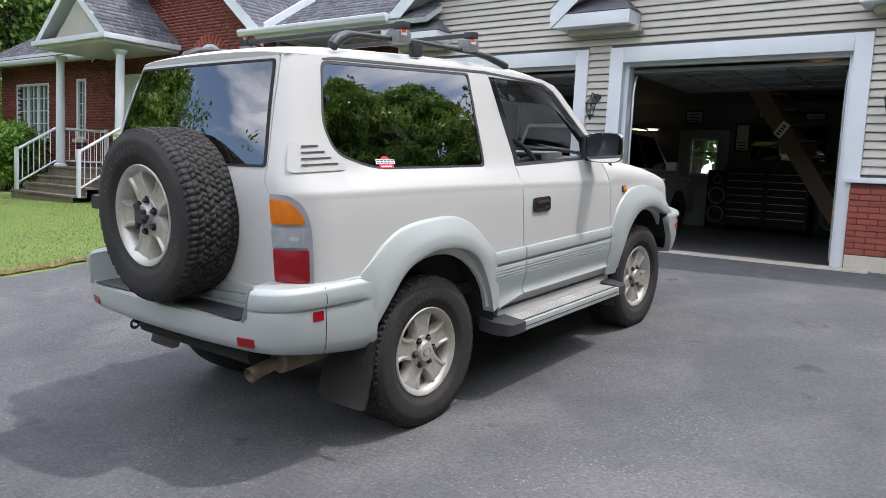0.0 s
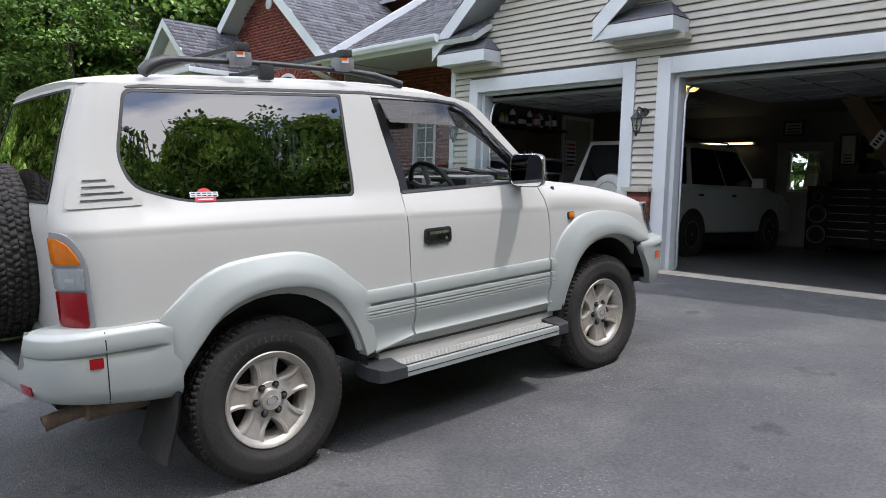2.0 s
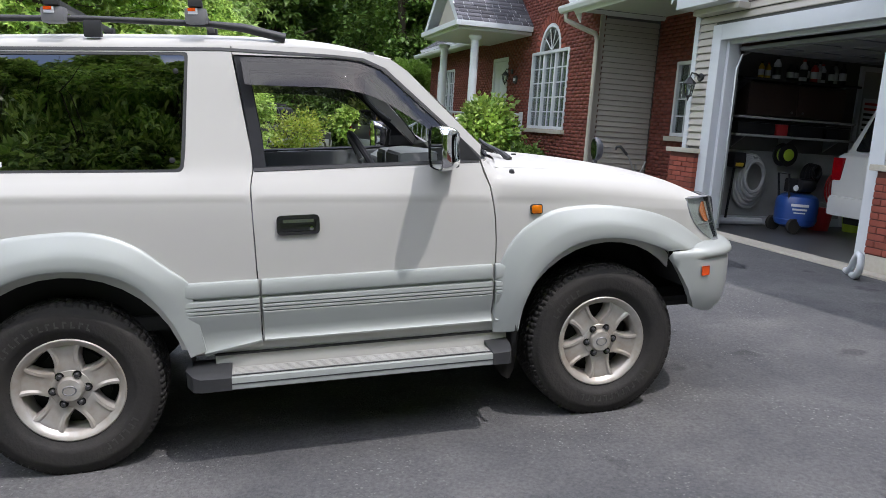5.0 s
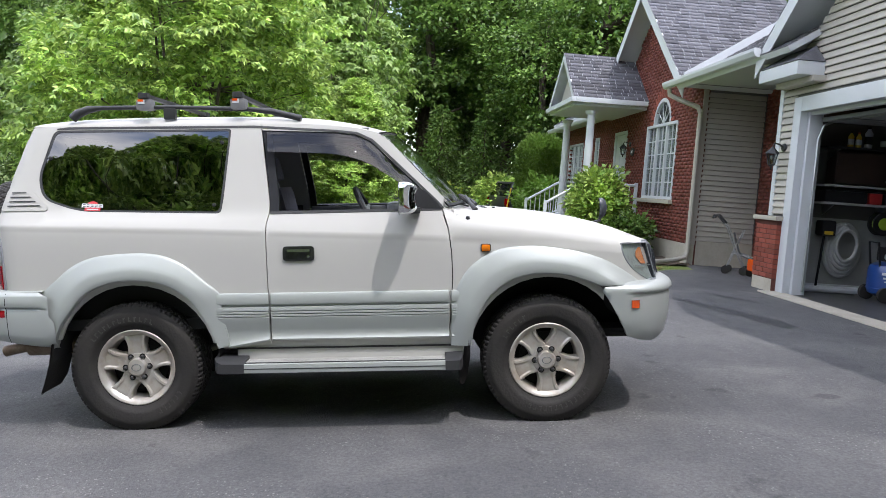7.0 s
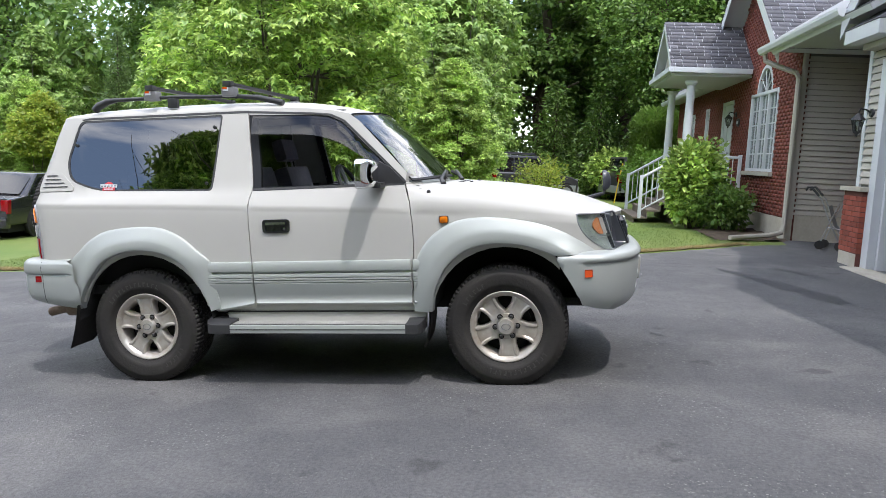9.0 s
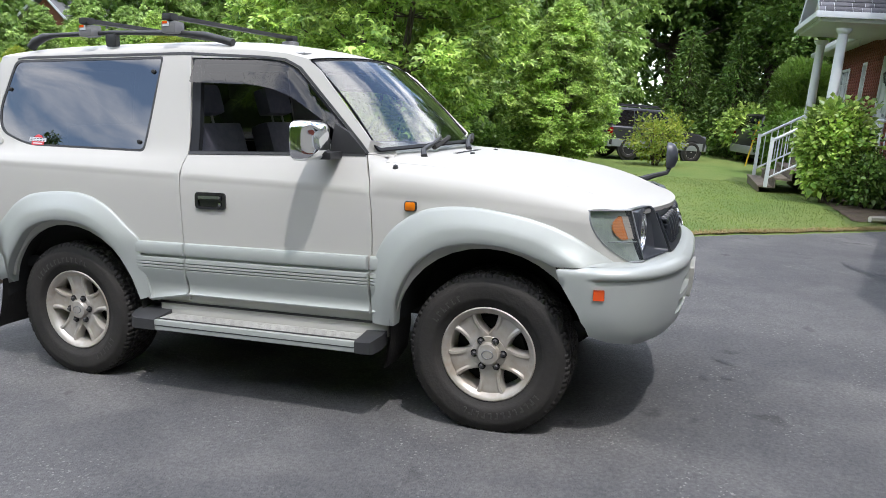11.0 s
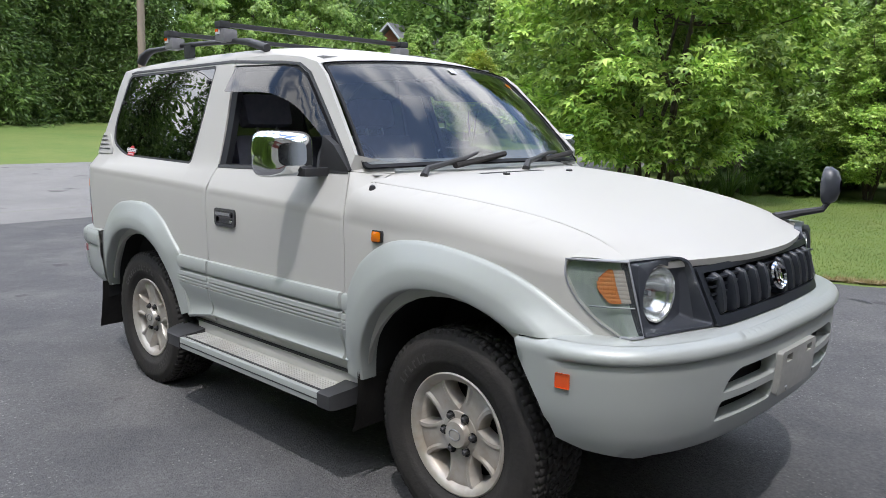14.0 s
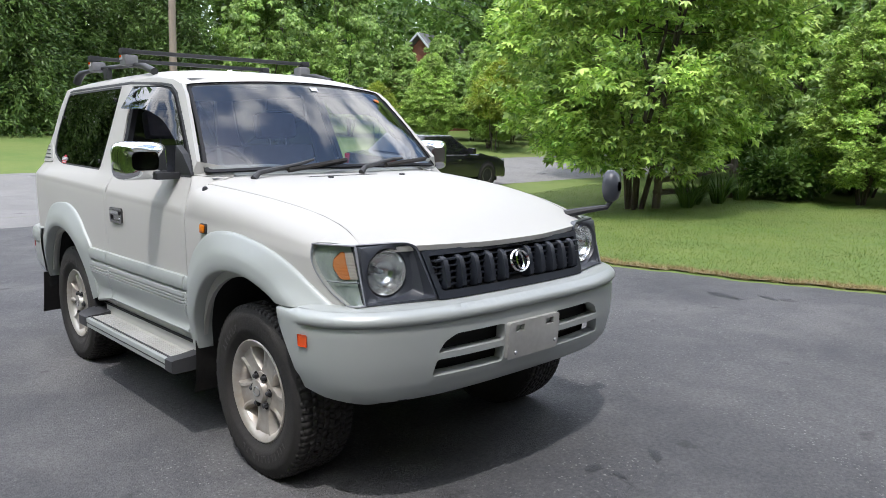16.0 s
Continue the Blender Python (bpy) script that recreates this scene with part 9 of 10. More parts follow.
for k, (y, mt, lb) in enumerate(((7.20, M_YEL, "yellow"), (7.31, M_YEL, "yellow"), (7.43, M_TRIM, "white"), (7.68, M_CHESTBLACK, "dark"), (7.78, M_CHESTBLACK, "dark"), (7.86, M_TRIM, "white"), (7.95, M_CHESTBLACK, "dark"), (8.04, M_REDP, "dull red"), (8.13, M_HOSE, "grey"), (8.22, M_TRIM, "white"), (8.32, M_CHESTBLACK, "dark"), (8.42, M_HOSE, "grey"), (8.52, M_CHESTBLACK, "dark"))):
    h_ = rb_.uniform(0.20, 0.31)
    r_ = rb_.uniform(0.035, 0.055)
    t = thing("bottle", pose(-4.78 + rb_.uniform(-0.04, 0.04), y, 2.53), lb + " plastic bottle on a dark garage shelf", "bottle", "shelf bottles")
    part("flask", lathe(bmesh.new(), [(0.0, 0.0), (r_, 0.0), (r_, h_ * 0.7), (r_ * 0.4, h_ * 0.86), (r_ * 0.4, h_ * 0.9)], 14, "z"), mt, t)
    part("cap", lathe(bmesh.new(), [(r_ * 0.45, h_ * 0.9), (r_ * 0.45, h_), (0.0, h_)], 12, "z"), M_REDP if k % 4 == 1 else M_CHESTBLACK, t)
    part("label_band", lathe(bmesh.new(), [(r_ + 0.001, h_ * 0.2), (r_ + 0.0015, h_ * 0.55)], 14, "z"), M_CHESTBLACK if mt is M_TRIM else M_TRIM, t)
for k, (y0, y1, mt) in enumerate(((6.85, 7.45, M_CHESTBLACK), (7.48, 7.66, M_REDP), (7.70, 8.25, M_CHESTBLACK), (8.30, 8.70, M_CHESTBLACK))):
    t = thing("storage_bin", pose(0, 0, 0), "dull red storage bin on the side shelf" if k == 1 else "dark storage bin on the side shelf", "bin", "storage bins")
    part("tub", box_bm(-4.93, -4.66, y0, y1, 1.776, 1.93, 0.02), mt, t)
    part("lid", box_bm(-4.94, -4.65, y0 - 0.008, y1 + 0.008, 1.93, 1.95, 0.006), M_CHESTBLACK, t)
idr = thing("inner_door", pose(0, 0, 0), "plain pale door in the garage side wall", "door", kind="structure")
part("leaf", box_bm(-4.975, -4.945, 9.08, 9.86, FLOOR_Z + 0.01, 2.78, 0.005), M_PALEWALL, idr)
for y0, y1, z0, z1 in ((9.01, 9.08, FLOOR_Z, 2.85), (9.86, 9.93, FLOOR_Z, 2.85), (9.08, 9.86, 2.78, 2.85)):
    part("frame", box_bm(-4.977, -4.935, y0, y1, z0, z1, 0.004), M_TRIM, idr)
part("knob", lathe(bmesh.new(), [(0.0, 0.06), (0.03, 0.05), (0.012, 0.0)], 10, "x", Matrix.Translation((-4.945, 9.16, 1.5))), M_STEEL, idr)


def coil(name, y, z, r, rt, turns, mt, label, x=-4.86, tall=1.5):
    pts = []
    for k in range(turns * 24 + 1):
        a = 2 * math.pi * k / 24
        rr = r * (1 - 0.10 * (k / 24))
        pts.append((x + 0.028 * (k / 24) - 0.02, y + rr * math.cos(a), z + rr * tall * math.sin(a) + 0.018 * (k / 24)))
    t = thing(name, pose(0, 0, 0), label, "hose", "hanging hoses")
    part("hose", tube(bmesh.new(), pts, rt, 7), mt, t)
    part("hook", box_bm(-4.975, x + 0.1, y - 0.02, y + 0.02, z + r * tall - 0.05, z + r * tall - 0.02, 0.005), M_STEEL, t)


coil("vacuum_hose", 7.29, 1.10, 0.27, 0.027, 5, M_HOSE, "pale grey ribbed hose coiled on the wall", tall=1.45)
coil("air_hose", 8.30, 1.20, 0.15, 0.018, 6, M_CHESTBLACK, "thin black hose coiled on the wall", tall=1.4)
coil("red_hose", 8.78, 1.05, 0.18, 0.014, 5, M_REDP, "thin dark red hose coiled on the wall", tall=1.4)
t = thing("hose_reel", pose(-4.75, 7.74, 1.52), "hose reel with black flanges and lime green drum", "reel")
part("drum", lathe(bmesh.new(), [(0.10, -0.05), (0.10, 0.05)], 24, "x"), M_LIME, t)
for sx in (-0.06, 0.06):
    part("flange", lathe(bmesh.new(), [(0.0, sx - 0.012), (0.15, sx - 0.012), (0.16, sx), (0.15, sx + 0.012), (0.0, sx + 0.012)], 28, "x"), M_CHESTBLACK, t)
part("hub", lathe(bmesh.new(), [(0.085, 0.073), (0.08, 0.085), (0.0, 0.09)], 20, "x"), M_LIME, t)
part("mount", box_bm(-0.22, -0.07, -0.04, 0.04, -0.05, 0.05, 0.01), M_CHESTBLACK, t)
comp = thing("air_compressor", pose(-4.25, 7.62, fl), "squat blue air compressor with dark pump", "compressor")
part("tank", lathe(bmesh.new(), [(0.0, 0.06), (0.17, 0.07), (0.25, 0.11), (0.27, 0.17), (0.27, 0.42), (0.25, 0.48), (0.17, 0.52), (0.0, 0.53)], 32, "z"), M_BLUE, comp)
part("tank_band", lathe(bmesh.new(), [(0.271, 0.165), (0.274, 0.17), (0.274, 0.18), (0.271, 0.185)], 32, "z"), M_BLUE, comp)
part("pump", box_bm(-0.14, 0.10, -0.13, 0.13, 0.53, 0.72, 0.03), M_CHESTBLACK, comp)
part("motor", lathe(bmesh.new(), [(0.0, -0.12), (0.075, -0.11), (0.085, -0.09), (0.085, 0.09), (0.07, 0.11), (0.0, 0.115)], 18, "y", Matrix.Translation((0.12, 0.0, 0.64))), M_CHESTBLACK, comp)
part("gauge", lathe(bmesh.new(), [(0.0, -0.02), (0.035, -0.02), (0.04, 0.0), (0.0, 0.012)], 14, "y", Matrix.Translation((0.14, -0.16, 0.60))), M_TRIM, comp)
part("handle_bar", tube(bmesh.new(), [(-0.1, -0.22, 0.45), (-0.1, -0.27, 0.78), (0.1, -0.27, 0.78), (0.1, -0.22, 0.45)], 0.014, 8), M_CHESTBLACK, comp)
for sx in (-0.2, 0.2):
    part("compressor_wheel", lathe(bmesh.new(), [(0.0, -0.03), (0.1, -0.025), (0.1, 0.025), (0.0, 0.03)], 18, "x", Matrix.Translation((sx, -0.18, 0.1))), M_RUBBER, comp)
for k, (w_, z) in enumerate(((0.22, 0.36), (0.18, 0.31), (0.14, 0.27))):
    part("label_bar", sheet(bmesh.new(), [(-w_ / 2 + 0.785, z), (w_ / 2 + 0.785, z), (w_ / 2 + 0.785, z + 0.035 - 0.01 * k), (-w_ / 2 + 0.785, z + 0.035 - 0.01 * k)], [], 0.05, lambda u, v: (0.2735 * math.cos(u / 0.27 - 3.45), 0.2735 * math.sin(u / 0.27 - 3.45), v)), M_TRIM, comp)
for x, y, mt, lb in ((-4.5, 8.25, M_REDP, "red plastic bucket on the garage floor"), (-4.4, 8.75, M_LIME, "lime plastic bucket on the garage floor")):
    t = thing("bucket", pose(x, y, fl), lb, "bucket", "garage buckets")
    part("pail", lathe(bmesh.new(), [(0.0, 0.0), (0.13, 0.0), (0.165, 0.3), (0.172, 0.31), (0.16, 0.31), (0.125, 0.02), (0.0, 0.02)], 20, "z"), mt, t)
    part("bail", tube(bmesh.new(), [(0.168 * math.cos(a), 0.0, 0.29 + 0.1 * math.sin(a)) for a in [math.pi * k / 8 for k in range(9)]], 0.005, 5), M_STEEL, t)
t = thing("floor_sweeper", pose(-4.8, 7.02, fl), "black and yellow upright sweeper with pale foot", "sweeper")
part("bar", tube(bmesh.new(), [(0, -0.3, 0.06), (0, 0.5, 0.06)], 0.05, 8), M_TRIM, t)
part("stick", tube(bmesh.new(), [(0.02, -0.1, 0.1), (0.0, -0.04, 0.85)], 0.018, 6), M_CHESTBLACK, t)
part("head", box_bm(-0.10, 0.10, -0.13, 0.07, 0.80, 1.02, 0.05), M_CHESTBLACK, t)
part("band", box_bm(-0.104, 0.104, -0.10, 0.03, 0.82, 0.875, 0.02), M_YEL, t, "yellow band")
sg = thing("notice", pose(0, 0, 0), "white notice with red and dark bars on the inner wall", "notice")
part("sheet", box_bm(-4.943, -4.938, 9.12, 9.42, 1.88, 2.40), M_TRIM, sg)
for k in range(6):
    part("bar", box_bm(-4.938, -4.934, 9.15, 9.39, 1.93 + 0.075 * k, 1.965 + 0.075 * k), M_REDP if k > 3 else M_CHESTBLACK, sg)
wh = thing("white_hose", pose(0, 0, 0), "thick white hose lying at the garage sill", "hose")
part("hose", tube(bmesh.new(), [(-1.62, 6.02, 0.50), (-1.50, 5.93, 0.51), (-1.40, 5.86, 0.58), (-1.30, 5.79, 0.68), (-1.23, 5.75, 0.73), (-1.17, 5.72, 0.72), (-1.15, 5.71, 0.66), (-1.18, 5.73, 0.58), (-1.27, 5.79, 0.52), (-1.40, 5.88, 0.50)], 0.032, 10), M_TRIM, wh)

# ---- garden: shrubs, hedge, fence, pole, wires, grass ----
def shrub(name, label, x, y, r, h, clumps, per, size, material, seed, spread=0.22, droop=0.2, stems=9):
    rs = np.random.RandomState(seed)
    t = thing(name, pose(x, y, ground_z(x, y) - 0.02), label, "shrub", "garden shrubs")
    bm_ = bmesh.new()
    for k in range(stems):
        a = rs.uniform(0, 6.28)
        tube(bm_, [(0.06 * math.cos(a), 0.06 * math.sin(a), -0.03), (r * 0.3 * math.cos(a), r * 0.3 * math.sin(a), h * 0.45), (r * 0.6 * math.cos(a), r * 0.6 * math.sin(a), h * 0.85)], [0.016, 0.010, 0.004], 5)
    part("stems", bm_, M_BARK, t)
    d = rs.normal(0, 1, (clumps, 3))
    d /= np.linalg.norm(d, axis=1, keepdims=True)
    rr = rs.uniform(0.3, 1, (clumps, 1)) ** 0.5
    wob = np.array([[0.8 + 0.4 * noise.noise(Vector(q) * 2 + Vector((seed, 0, 0)))] for q in d])
    cs = d * rr * wob * np.array([r, r, h * 0.5]) + np.array([0, 0, h * 0.55])
    v, f = leaves_at(rs, cs, d, per, spread, size, droop, 0.72)
    add_crown("foliage", t, v, f, material)
    return t


shrub("leafy_shrub", "leafy bright green shrub beside the porch steps", -10.36, 5.2, 0.62, 1.78, 230, 30, 0.125, M_LEAF, 31)
shrub("low_shrub", "low dark green shrub at the foundation", -9.9, 5.75, 0.6, 0.85, 120, 24, 0.10, M_LEAF_DARK, 32)
shrub("window_shrub", "round green shrub below the front window", -17.3, 5.4, 1.0, 1.7, 260, 26, 0.12, M_BUSH, 33)
shrub("roadside_shrub", "broad dark green shrub along the fence", -13.9, -1.75, 0.85, 1.0, 240, 26, 0.12, M_LEAF_DARK, 35)
shrub("roadside_shrub", "broad green shrub along the fence", -16.4, -1.1, 1.3, 1.6, 340, 28, 0.13, M_LEAF_DARK, 36)
shrub("golden_shrub", "thin shrub with pale leaves before the parked car", -17.8, 2.05, 0.9, 1.5, 150, 18, 0.09, M_LEAF_GOLD, 37)
for k, (x, y) in enumerate(((-21.8, -1.5), (-22.5, 7.0), (-23.5, 5.0), (-19.2, -4.6), (-23.0, -4.0))):
    shrub("undergrowth", "dense green undergrowth below the trees", x, y, 1.5, 1.8, 340, 26, 0.16, M_LEAF_DARK if k % 2 else M_LEAF, 40 + k)

# clipped cedar hedge with a rounded top
rs = np.random.RandomState(9)
hd = thing("cedar_hedge", pose(-21.3, 5.95, 0.42), "tall clipped cedar hedge with a rounded top", "hedge")
n = 2600
u = rs.uniform(-1, 1, n)
z = rs.rand(n) * 3.1
ang = rs.uniform(0, 6.283, n)
top = np.clip((3.2 - z) / 0.5, 0.05, 1) ** 0.5
cs = np.stack([np.cos(ang) * 0.72 * top, np.sin(ang) * 0.72 * top, z], axis=1)
ways = np.stack([np.cos(ang), np.sin(ang), np.full(n, 0.8)], axis=1)
v, f = leaves_at(rs, cs, ways, 14, 0.16, 0.13, -0.4, 0.35, 0.8)
add_crown("foliage", hd, v, f, M_BUSH2)
part("stems", tube(bmesh.new(), [(0, 0, -0.1), (0, 0, 2.6)], [0.1, 0.03], 8), M_BARK, hd)


def fence_rail(a, b, r=0.06):
    a, b = Vector(a), Vector(b)
    mid = a.lerp(b, 0.5) + Vector((0, 0, -0.03))
    return tube(bmesh.new(), [a, mid, b], [r, r * 1.1, r * 0.9], 8)


fn_ = thing("rail_fence", pose(0, 0, 0), "weathered grey split-rail fence among shrubs", "fence")
posts = ((-10.9, -3.0), (-13.4, -2.65), (-15.9, -2.0), (-18.2, -1.3))
for i, (x, y) in enumerate(posts):
    zg = ground_z(x, y)
    part("post", tube(bmesh.new(), [(x, y, zg - 0.2), (x, y, zg + 0.85)], [0.085, 0.075], 9), M_WOOD, fn_)
    if i:
        px, py = posts[i - 1]
        zp = ground_z(px, py)
        for h_, dh in ((0.62, 0.08), (0.28, -0.03)):
            part("rail", fence_rail((px + 0.1, py, zp + h_ - dh), (x - 0.15, y, zg + h_ + dh)), M_WOOD, fn_)
rs = np.random.RandomState(12)
for x, y in ((-11.3, -2.55), (-11.9, -2.7), (-12.3, -2.4), (-12.7, -2.55), (-13.1, -2.3), (-17.2, -1.4)):
    t = thing("day_lily", pose(x, y, ground_z(x, y) - 0.02), "clump of long arching green lily leaves", "plant", "lily clumps")
    vs, fs = [], []
    for k in range(110):
        a, l_, ben = rs.uniform(0, 6.283), rs.uniform(0.5, 0.95), rs.uniform(0.3, 1.0)
        for i in range(5):
            g_ = i / 4
            rr, zz = l_ * g_ * (0.35 + 0.55 * ben * g_), l_ * (g_ - 0.55 * ben * g_ * g_)
            w_ = 0.017 * (1 - g_ * 0.9)
            cx, cy = 0.1 * math.cos(a * 3) + rr * math.cos(a), 0.1 * math.sin(a * 3) + rr * math.sin(a)
            vs += [(cx - w_ * math.sin(a), cy + w_ * math.cos(a), zz), (cx + w_ * math.sin(a), cy - w_ * math.cos(a), zz)]
            if i:
                q = len(vs)
                fs.append((q - 4, q - 3, q - 1, q - 2))
    add_crown("leaves", t, vs, fs, M_LEAF_DARK)

pole = thing("utility_pole", pose(-11.4, -25.6, -0.57), "grey wooden utility pole across the road", "pole")
part("shaft", tube(bmesh.new(), [(0, 0, -0.3), (0.02, 0, 5), (0, 0, 11)], [0.16, 0.14, 0.11], 12), M_POLE, pole)
part("arm", box_bm(-0.9, 0.9, -0.06, 0.06, 10.2, 10.34, 0.01), M_POLE, pole)
wires = thing("power_line", pose(0, 0, 0), "thin black overhead wires along the road", "wire")
for a, b, sag in (((-11.4, -25.6, 9.6), (-60, -31, 7.4), 1.6), ((-11.4, -25.6, 9.0), (-60, -33, 6.2), 1.5), ((-11.4, -25.6, 9.6), (40, -22, 9.6), 1.2), ((-60, 2, 4.9), (-22, 14, 5.3), 0.3), ((-60, 2, 4.3), (-22, 14, 4.7), 0.3)):
    pts = [Vector(a).lerp(Vector(b), k / 12) - Vector((0, 0, sag * 4 * (k / 12) * (1 - k / 12))) for k in range(13)]
    part("wire", tube(bmesh.new(), pts, 0.02, 4), M_PLASTIC, wires)

# the small house beyond the road
M_FARBRICK = mat("far_brick", (0.25, 0.10, 0.06), 0.9, second=(0.18, 0.07, 0.05), scale=4)
fh = thing("far_house", Matrix.Translation((-35.5, -34.5, -0.6)) @ Matrix.Rotation(radians(-75), 4, "Z") @ Matrix.Diagonal((0.85, 0.85, 1, 1)), "brick house with a grey gable roof among trees", "house")
part("wall", prism(bmesh.new(), [(-3.2, 0), (3.2, 0), (3.2, 3.3), (0, 6.0), (-3.2, 3.3)], -4, 4, "xz"), M_FARBRICK, fh, smooth=False)
for sx in (1, -1):
    b = bmesh.new()
    prism(b, [(sx * 3.6, 3.0), (0, 6.1), (0, 6.3), (sx * 3.7, 3.15)], -4.5, 4.5, "xz")
    rf = part("roof", b, M_FARROOF, fh, smooth=False)
    b = bmesh.new()
    prism(b, [(sx * 3.7, 3.02), (0, 6.17), (0, 6.3), (sx * 3.75, 3.15)], 4.5, 4.58, "xz")
    part("rake_board", b, M_TRIM, rf, smooth=False)
for x in (-1.6, 1.2):
    w_ = part("window", box_bm(x, x + 0.9, 3.96, 4.03, 1.2, 2.5, 0.01), M_TRIM, fh)
    part("pane", box_bm(x + 0.07, x + 0.83, 4.03, 4.035, 1.27, 2.43), M_CARGLASS, w_)

# folded stroller by the recess wall
M_SLING = mat("blue_grey_cloth", (0.34, 0.38, 0.40), 0.9, second=(0.24, 0.27, 0.29), scale=12, amount=0.6)
ct = thing("folding_stroller", pose(-6.85, 6.52, 0.5, 0, 0, 60), "folding stroller with pale blue-grey sling and black handles", "stroller")
for v in (0.0, 0.30):
    part("frame_tube", tube(bmesh.new(), [(-0.13, v, 0.90), (-0.02, v, 0.78), (0.12, v, 0.45), (0.30, v, 0.09)], 0.011, 7), M_STEEL, ct)
    part("handle", tube(bmesh.new(), [(-0.06, v, 0.825), (-0.13, v, 0.90), (-0.18, v, 0.955), (-0.235, v, 0.95), (-0.255, v, 0.90)], 0.017, 8), M_PLASTIC, ct, "black curved grip")
    part("leg", tube(bmesh.new(), [(0.02, v, 0.09), (0.10, v, 0.35), (0.20, v, 0.62), (0.24, v, 0.74)], 0.010, 6), M_STEEL, ct)
    part("side_bar", tube(bmesh.new(), [(0.10, v, 0.35), (0.28, v, 0.33), (0.40, v, 0.28)], 0.010, 6), M_STEEL, ct)
    for u in (0.02, 0.30):
        for dv in (-0.03, 0.03):
            part("wheel", lathe(bmesh.new(), [(0.0, -0.014), (0.045, -0.014), (0.068, -0.008), (0.068, 0.008), (0.045, 0.014), (0.0, 0.014)], 18, "y", Matrix.Translation((u, v + dv, 0.068))), M_RUBBER, ct)
sl = bmesh.new()
loft(sl, [[(u, v, z - 0.03 * math.sin(math.pi * v / 0.30)) for v in (0.0, 0.08, 0.15, 0.22, 0.30)] for u, z in ((0.08, 0.70), (0.13, 0.55), (0.19, 0.38), (0.24, 0.32), (0.38, 0.29))])
part("seat_cloth", sl, M_SLING, ct, "pale blue-grey cloth sling")
part("cross_bar", tube(bmesh.new(), [(0.18, 0.0, 0.58), (0.18, 0.30, 0.58)], 0.010, 6), M_STEEL, ct)
part("foot_rest", tube(bmesh.new(), [(0.40, 0.0, 0.28), (0.42, 0.0, 0.16), (0.42, 0.30, 0.16), (0.40, 0.30, 0.28)], 0.010, 6), M_PLASTIC, ct)
tk = thing("toy_tractor", pose(-6.42, 6.95, 0.5), "orange and red plastic toy by the wall", "toy")
part("body", box_bm(-0.12, 0.12, -0.2, 0.2, 0.1, 0.3, 0.04), M_AMBERRED, tk)
for sx in (-0.13, 0.13):
    for y in (-0.13, 0.13):
        part("wheel", lathe(bmesh.new(), [(0.0, -0.02), (0.08, -0.018), (0.08, 0.018), (0.0, 0.02)], 14, "x", Matrix.Translation((sx, y, 0.08))), M_RUBBER, tk)
stake = thing("marker_stake", pose(-20.5, 4.6, 0.35), "thin yellow marker stake in the lawn", "stake")
part("rod", tube(bmesh.new(), [(0, 0, -0.1), (0.12, 0.2, 1.35)], 0.022, 6), M_YEL, stake)

# grass blades on the near lawn
rs = np.random.RandomState(77)
n = 120000
gx_, gy_ = -4.7 - 9.5 * rs.rand(n) ** 1.5, rs.uniform(-7.0, 6.0, n)
keep_ = np.array([x < drive_left(y) + 0.03 and not (x < -9.3 and y > 5.0) for x, y in zip(gx_, gy_)])
gx_, gy_ = gx_[keep_], gy_[keep_]
zz = np.array([ground_z(x, y) - 0.022 for x, y in zip(gx_, gy_)])
n = len(gx_)
a, h_ = rs.uniform(0, 6.283, n), rs.uniform(0.010, 0.030, n)
w_, ln = rs.uniform(0.003, 0.006, n), rs.uniform(0.005, 0.05, n)
base = np.stack([gx_, gy_, zz], axis=1)
side_ = np.stack([np.cos(a), np.sin(a), np.zeros(n)], axis=1) * w_[:, None]
tip = base + np.stack([-np.sin(a) * ln, np.cos(a) * ln, h_], axis=1)
vs = np.stack([base - side_, base + side_, tip], axis=1).reshape(-1, 3)
gb = mesh_np("grass", vs, np.arange(3 * n).reshape(-1, 3), M_BLADE)
tagged(gb, "short green grass blades on the lawn", "grass", kind="stuff")
# dry fringe and bare earth along the drive
bm = bmesh.new()
loft(bm, [[(drive_left(y) + o + 0.02 * math.sin(y * 23 + o * 40), y, ground_z(drive_left(y) + o, y) + h_) for o, h_ in ((-0.13 - 0.05 * math.sin(y * 3.1), -0.021), (-0.08, -0.012), (0.0, 0.004), (0.02, 0.001))] for y in axis_steps([(-9.0, 5.2, 0.08)])])
solid("drive_edge", bm, M_SAND, "strip of bare tan earth along the driveway", "ground", kind="structure", smooth=True)
n = 14000
yy = rs.uniform(-7, 5.6, n)
xx = np.array([drive_left(y) for y in yy]) - np.abs(rs.normal(0, 0.08, n)) + 0.02
zz = np.array([ground_z(x, y) - 0.015 for x, y in zip(xx, yy)])
base = np.stack([xx, yy, zz], axis=1)
a, h_ = rs.uniform(0, 6.283, n), rs.uniform(0.02, 0.06, n)
side_ = np.stack([np.cos(a), np.sin(a), np.zeros(n)], axis=1) * 0.006
tip = base + np.stack([rs.normal(0, 0.03, n), rs.normal(0, 0.03, n), h_], axis=1)
vs = np.stack([base - side_, base + side_, tip], axis=1).reshape(-1, 3)
gb = mesh_np("dry_grass", vs, np.arange(3 * n).reshape(-1, 3), M_DRY)
tagged(gb, "dry straw-coloured grass along the driveway edge", "grass", kind="stuff")
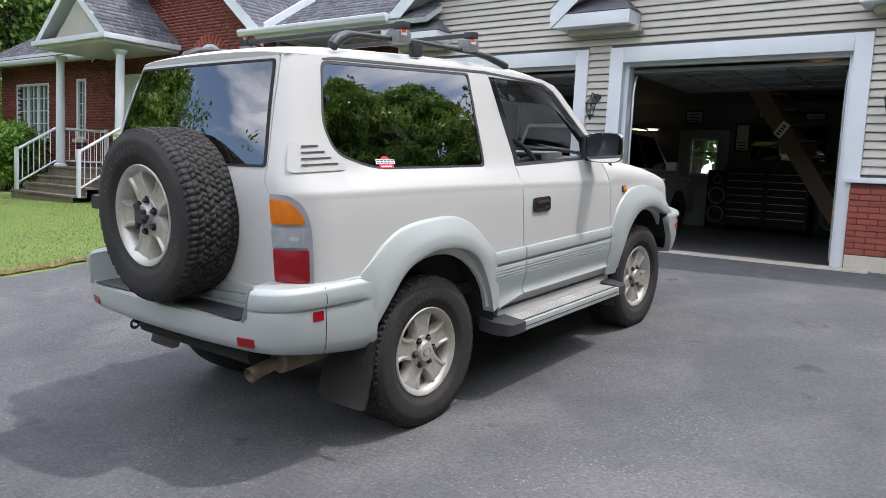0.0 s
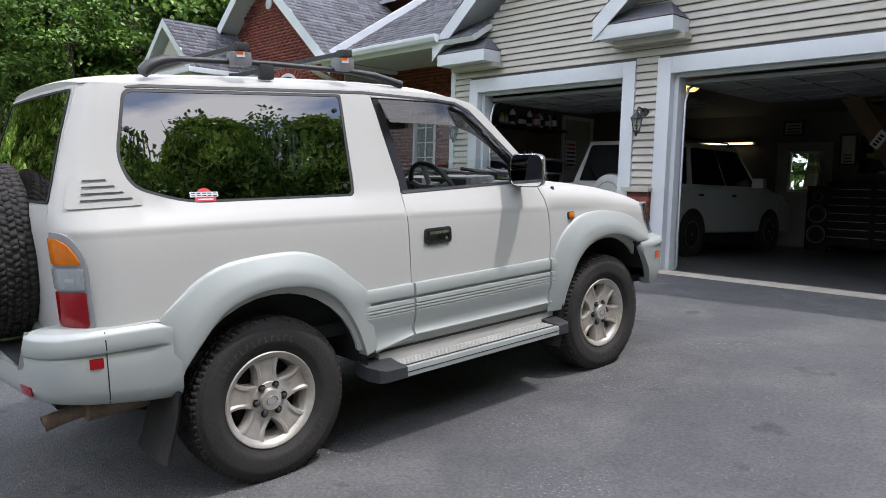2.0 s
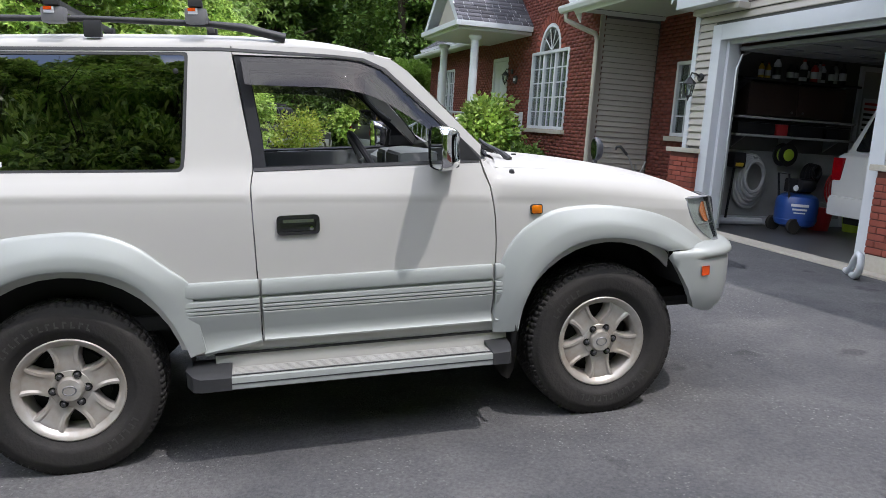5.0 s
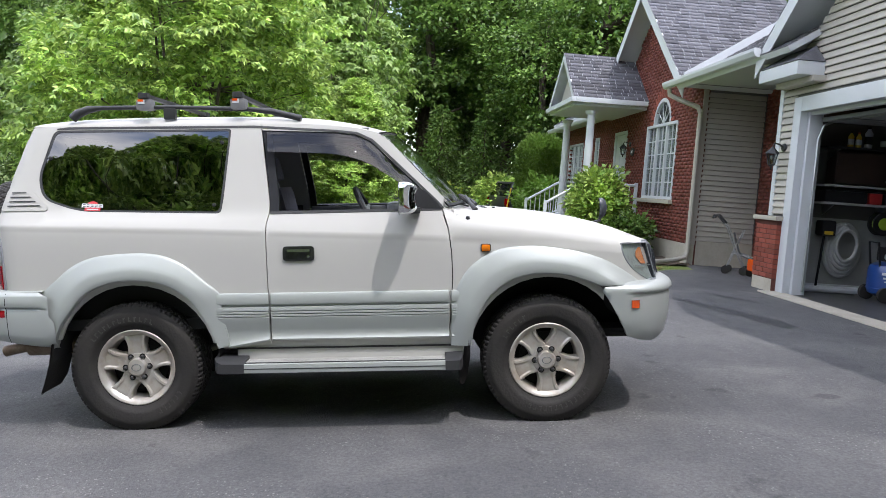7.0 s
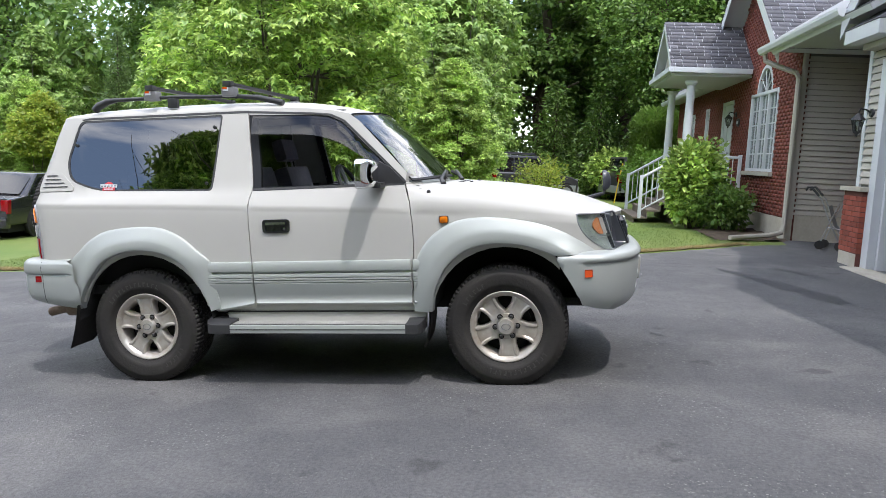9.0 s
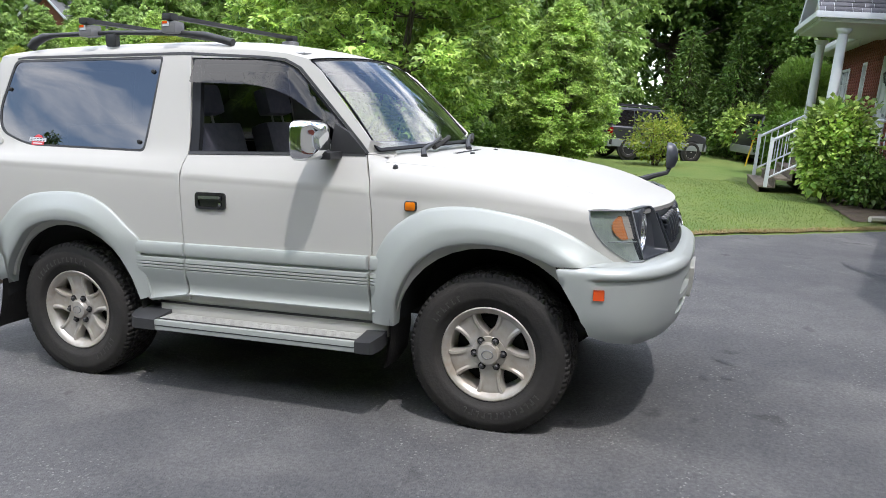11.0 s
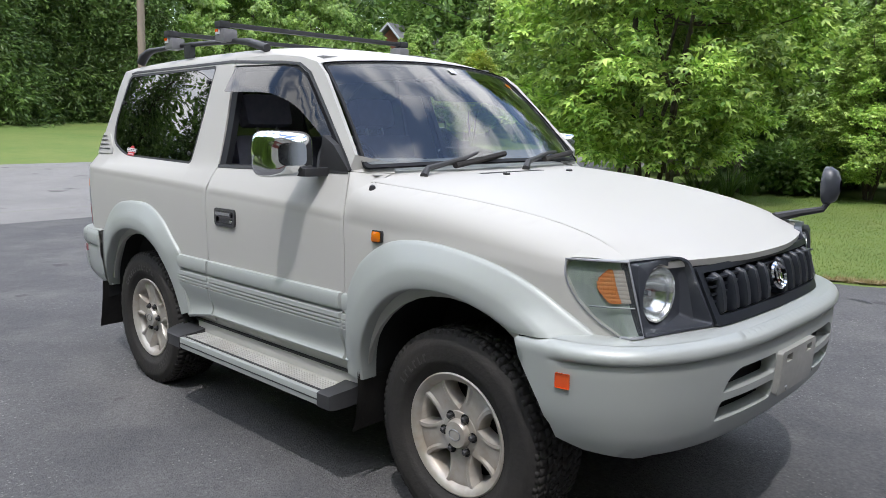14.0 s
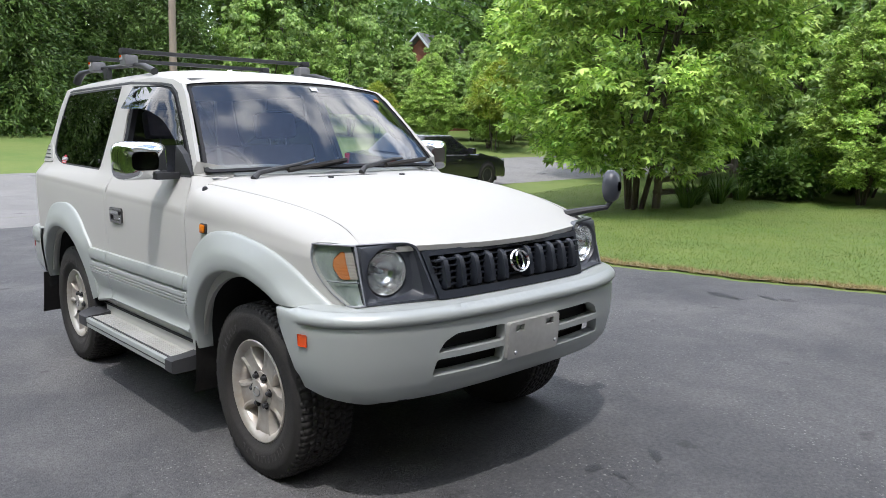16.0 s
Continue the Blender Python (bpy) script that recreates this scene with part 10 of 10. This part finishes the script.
# flower bed by the corner of the house
bm = bmesh.new()
loft(bm, [[(x, y, ground_z(x, y) + 0.02 * math.sin(x * 9) * math.sin(y * 11)) for y in axis_steps([(5.2, 6.44, 0.1)])] for x in axis_steps([(-11.2, -7.9, 0.15)])])
solid("flower_bed", bm, M_EARTH, "bare dark earth bed along the foundation", "flower bed", kind="structure", smooth=True)


# damp and oily stains on the asphalt
def blot(x, y, rx, ry, turn, seed):
    rs_ = np.random.RandomState(seed)
    b_ = bmesh.new()
    k1, k2, k3 = rs_.uniform(0, 6.28, 3)
    ring = []
    for k in range(56):
        a_ = 2 * math.pi * k / 56
        r_ = 1 + 0.22 * math.sin(2 * a_ + k1) + 0.16 * math.sin(5 * a_ + k2) + 0.10 * math.sin(11 * a_ + k3) + rs_.normal(0, 0.05)
        u_, v_ = rx * r_ * math.cos(a_), ry * r_ * math.sin(a_)
        px_, py_ = x + u_ * math.cos(turn) - v_ * math.sin(turn), y + u_ * math.sin(turn) + v_ * math.cos(turn)
        ring.append((px_, py_, ground_z(px_, py_) + 0.003))
    c_ = b_.verts.new((x, y, ground_z(x, y) + 0.004))
    vs_ = [b_.verts.new(p_) for p_ in ring]
    for k in range(56):
        b_.faces.new((c_, vs_[k], vs_[(k + 1) % 56]))
    return solid("stain", b_, M_STAIN, "dark damp stain on the grey asphalt", "stain", "stains on the driveway", kind="structure")


for i, (x, y, rx, ry, turn) in enumerate(((-3.5, 4.62, 0.55, 0.07, 0.4), (-2.75, 4.86, 0.55, 0.16, 0.35), (-2.2, 5.02, 0.35, 0.13, 0.3), (-3.9, 5.35, 0.4, 0.06, 0.5), (-0.01, 3.01, 0.04, 0.03, 0.2), (-0.03, 3.13, 0.03, 0.02, 1.0),
                                         (0.12, 2.69, 0.05, 0.025, 0.3), (-0.32, 3.13, 0.05, 0.03, 0.8), (-3.83, 1.78, 0.22, 0.05, 1.2), (-4.0, 2.11, 0.12, 0.03, 1.0), (-0.61, -1.51, 0.07, 0.05, 0.4))):
    blot(x, y, rx, ry, turn, 300 + i)

# ---- brick pieces of the garage front ----
for t, a, b in WAINS:
    tidy_bricks(t, a, b, FLOOR_Z + 0.17, 1.47, lambda u, v: Matrix.Translation((u, BY, v)), lambda u, v: u < 2.4)
    if a > 1:
        tidy_bricks(t, 2.4, b, FLOOR_Z + 0.17, 1.47, lambda u, v: Matrix.Translation((u, BY, v)), mass=True)
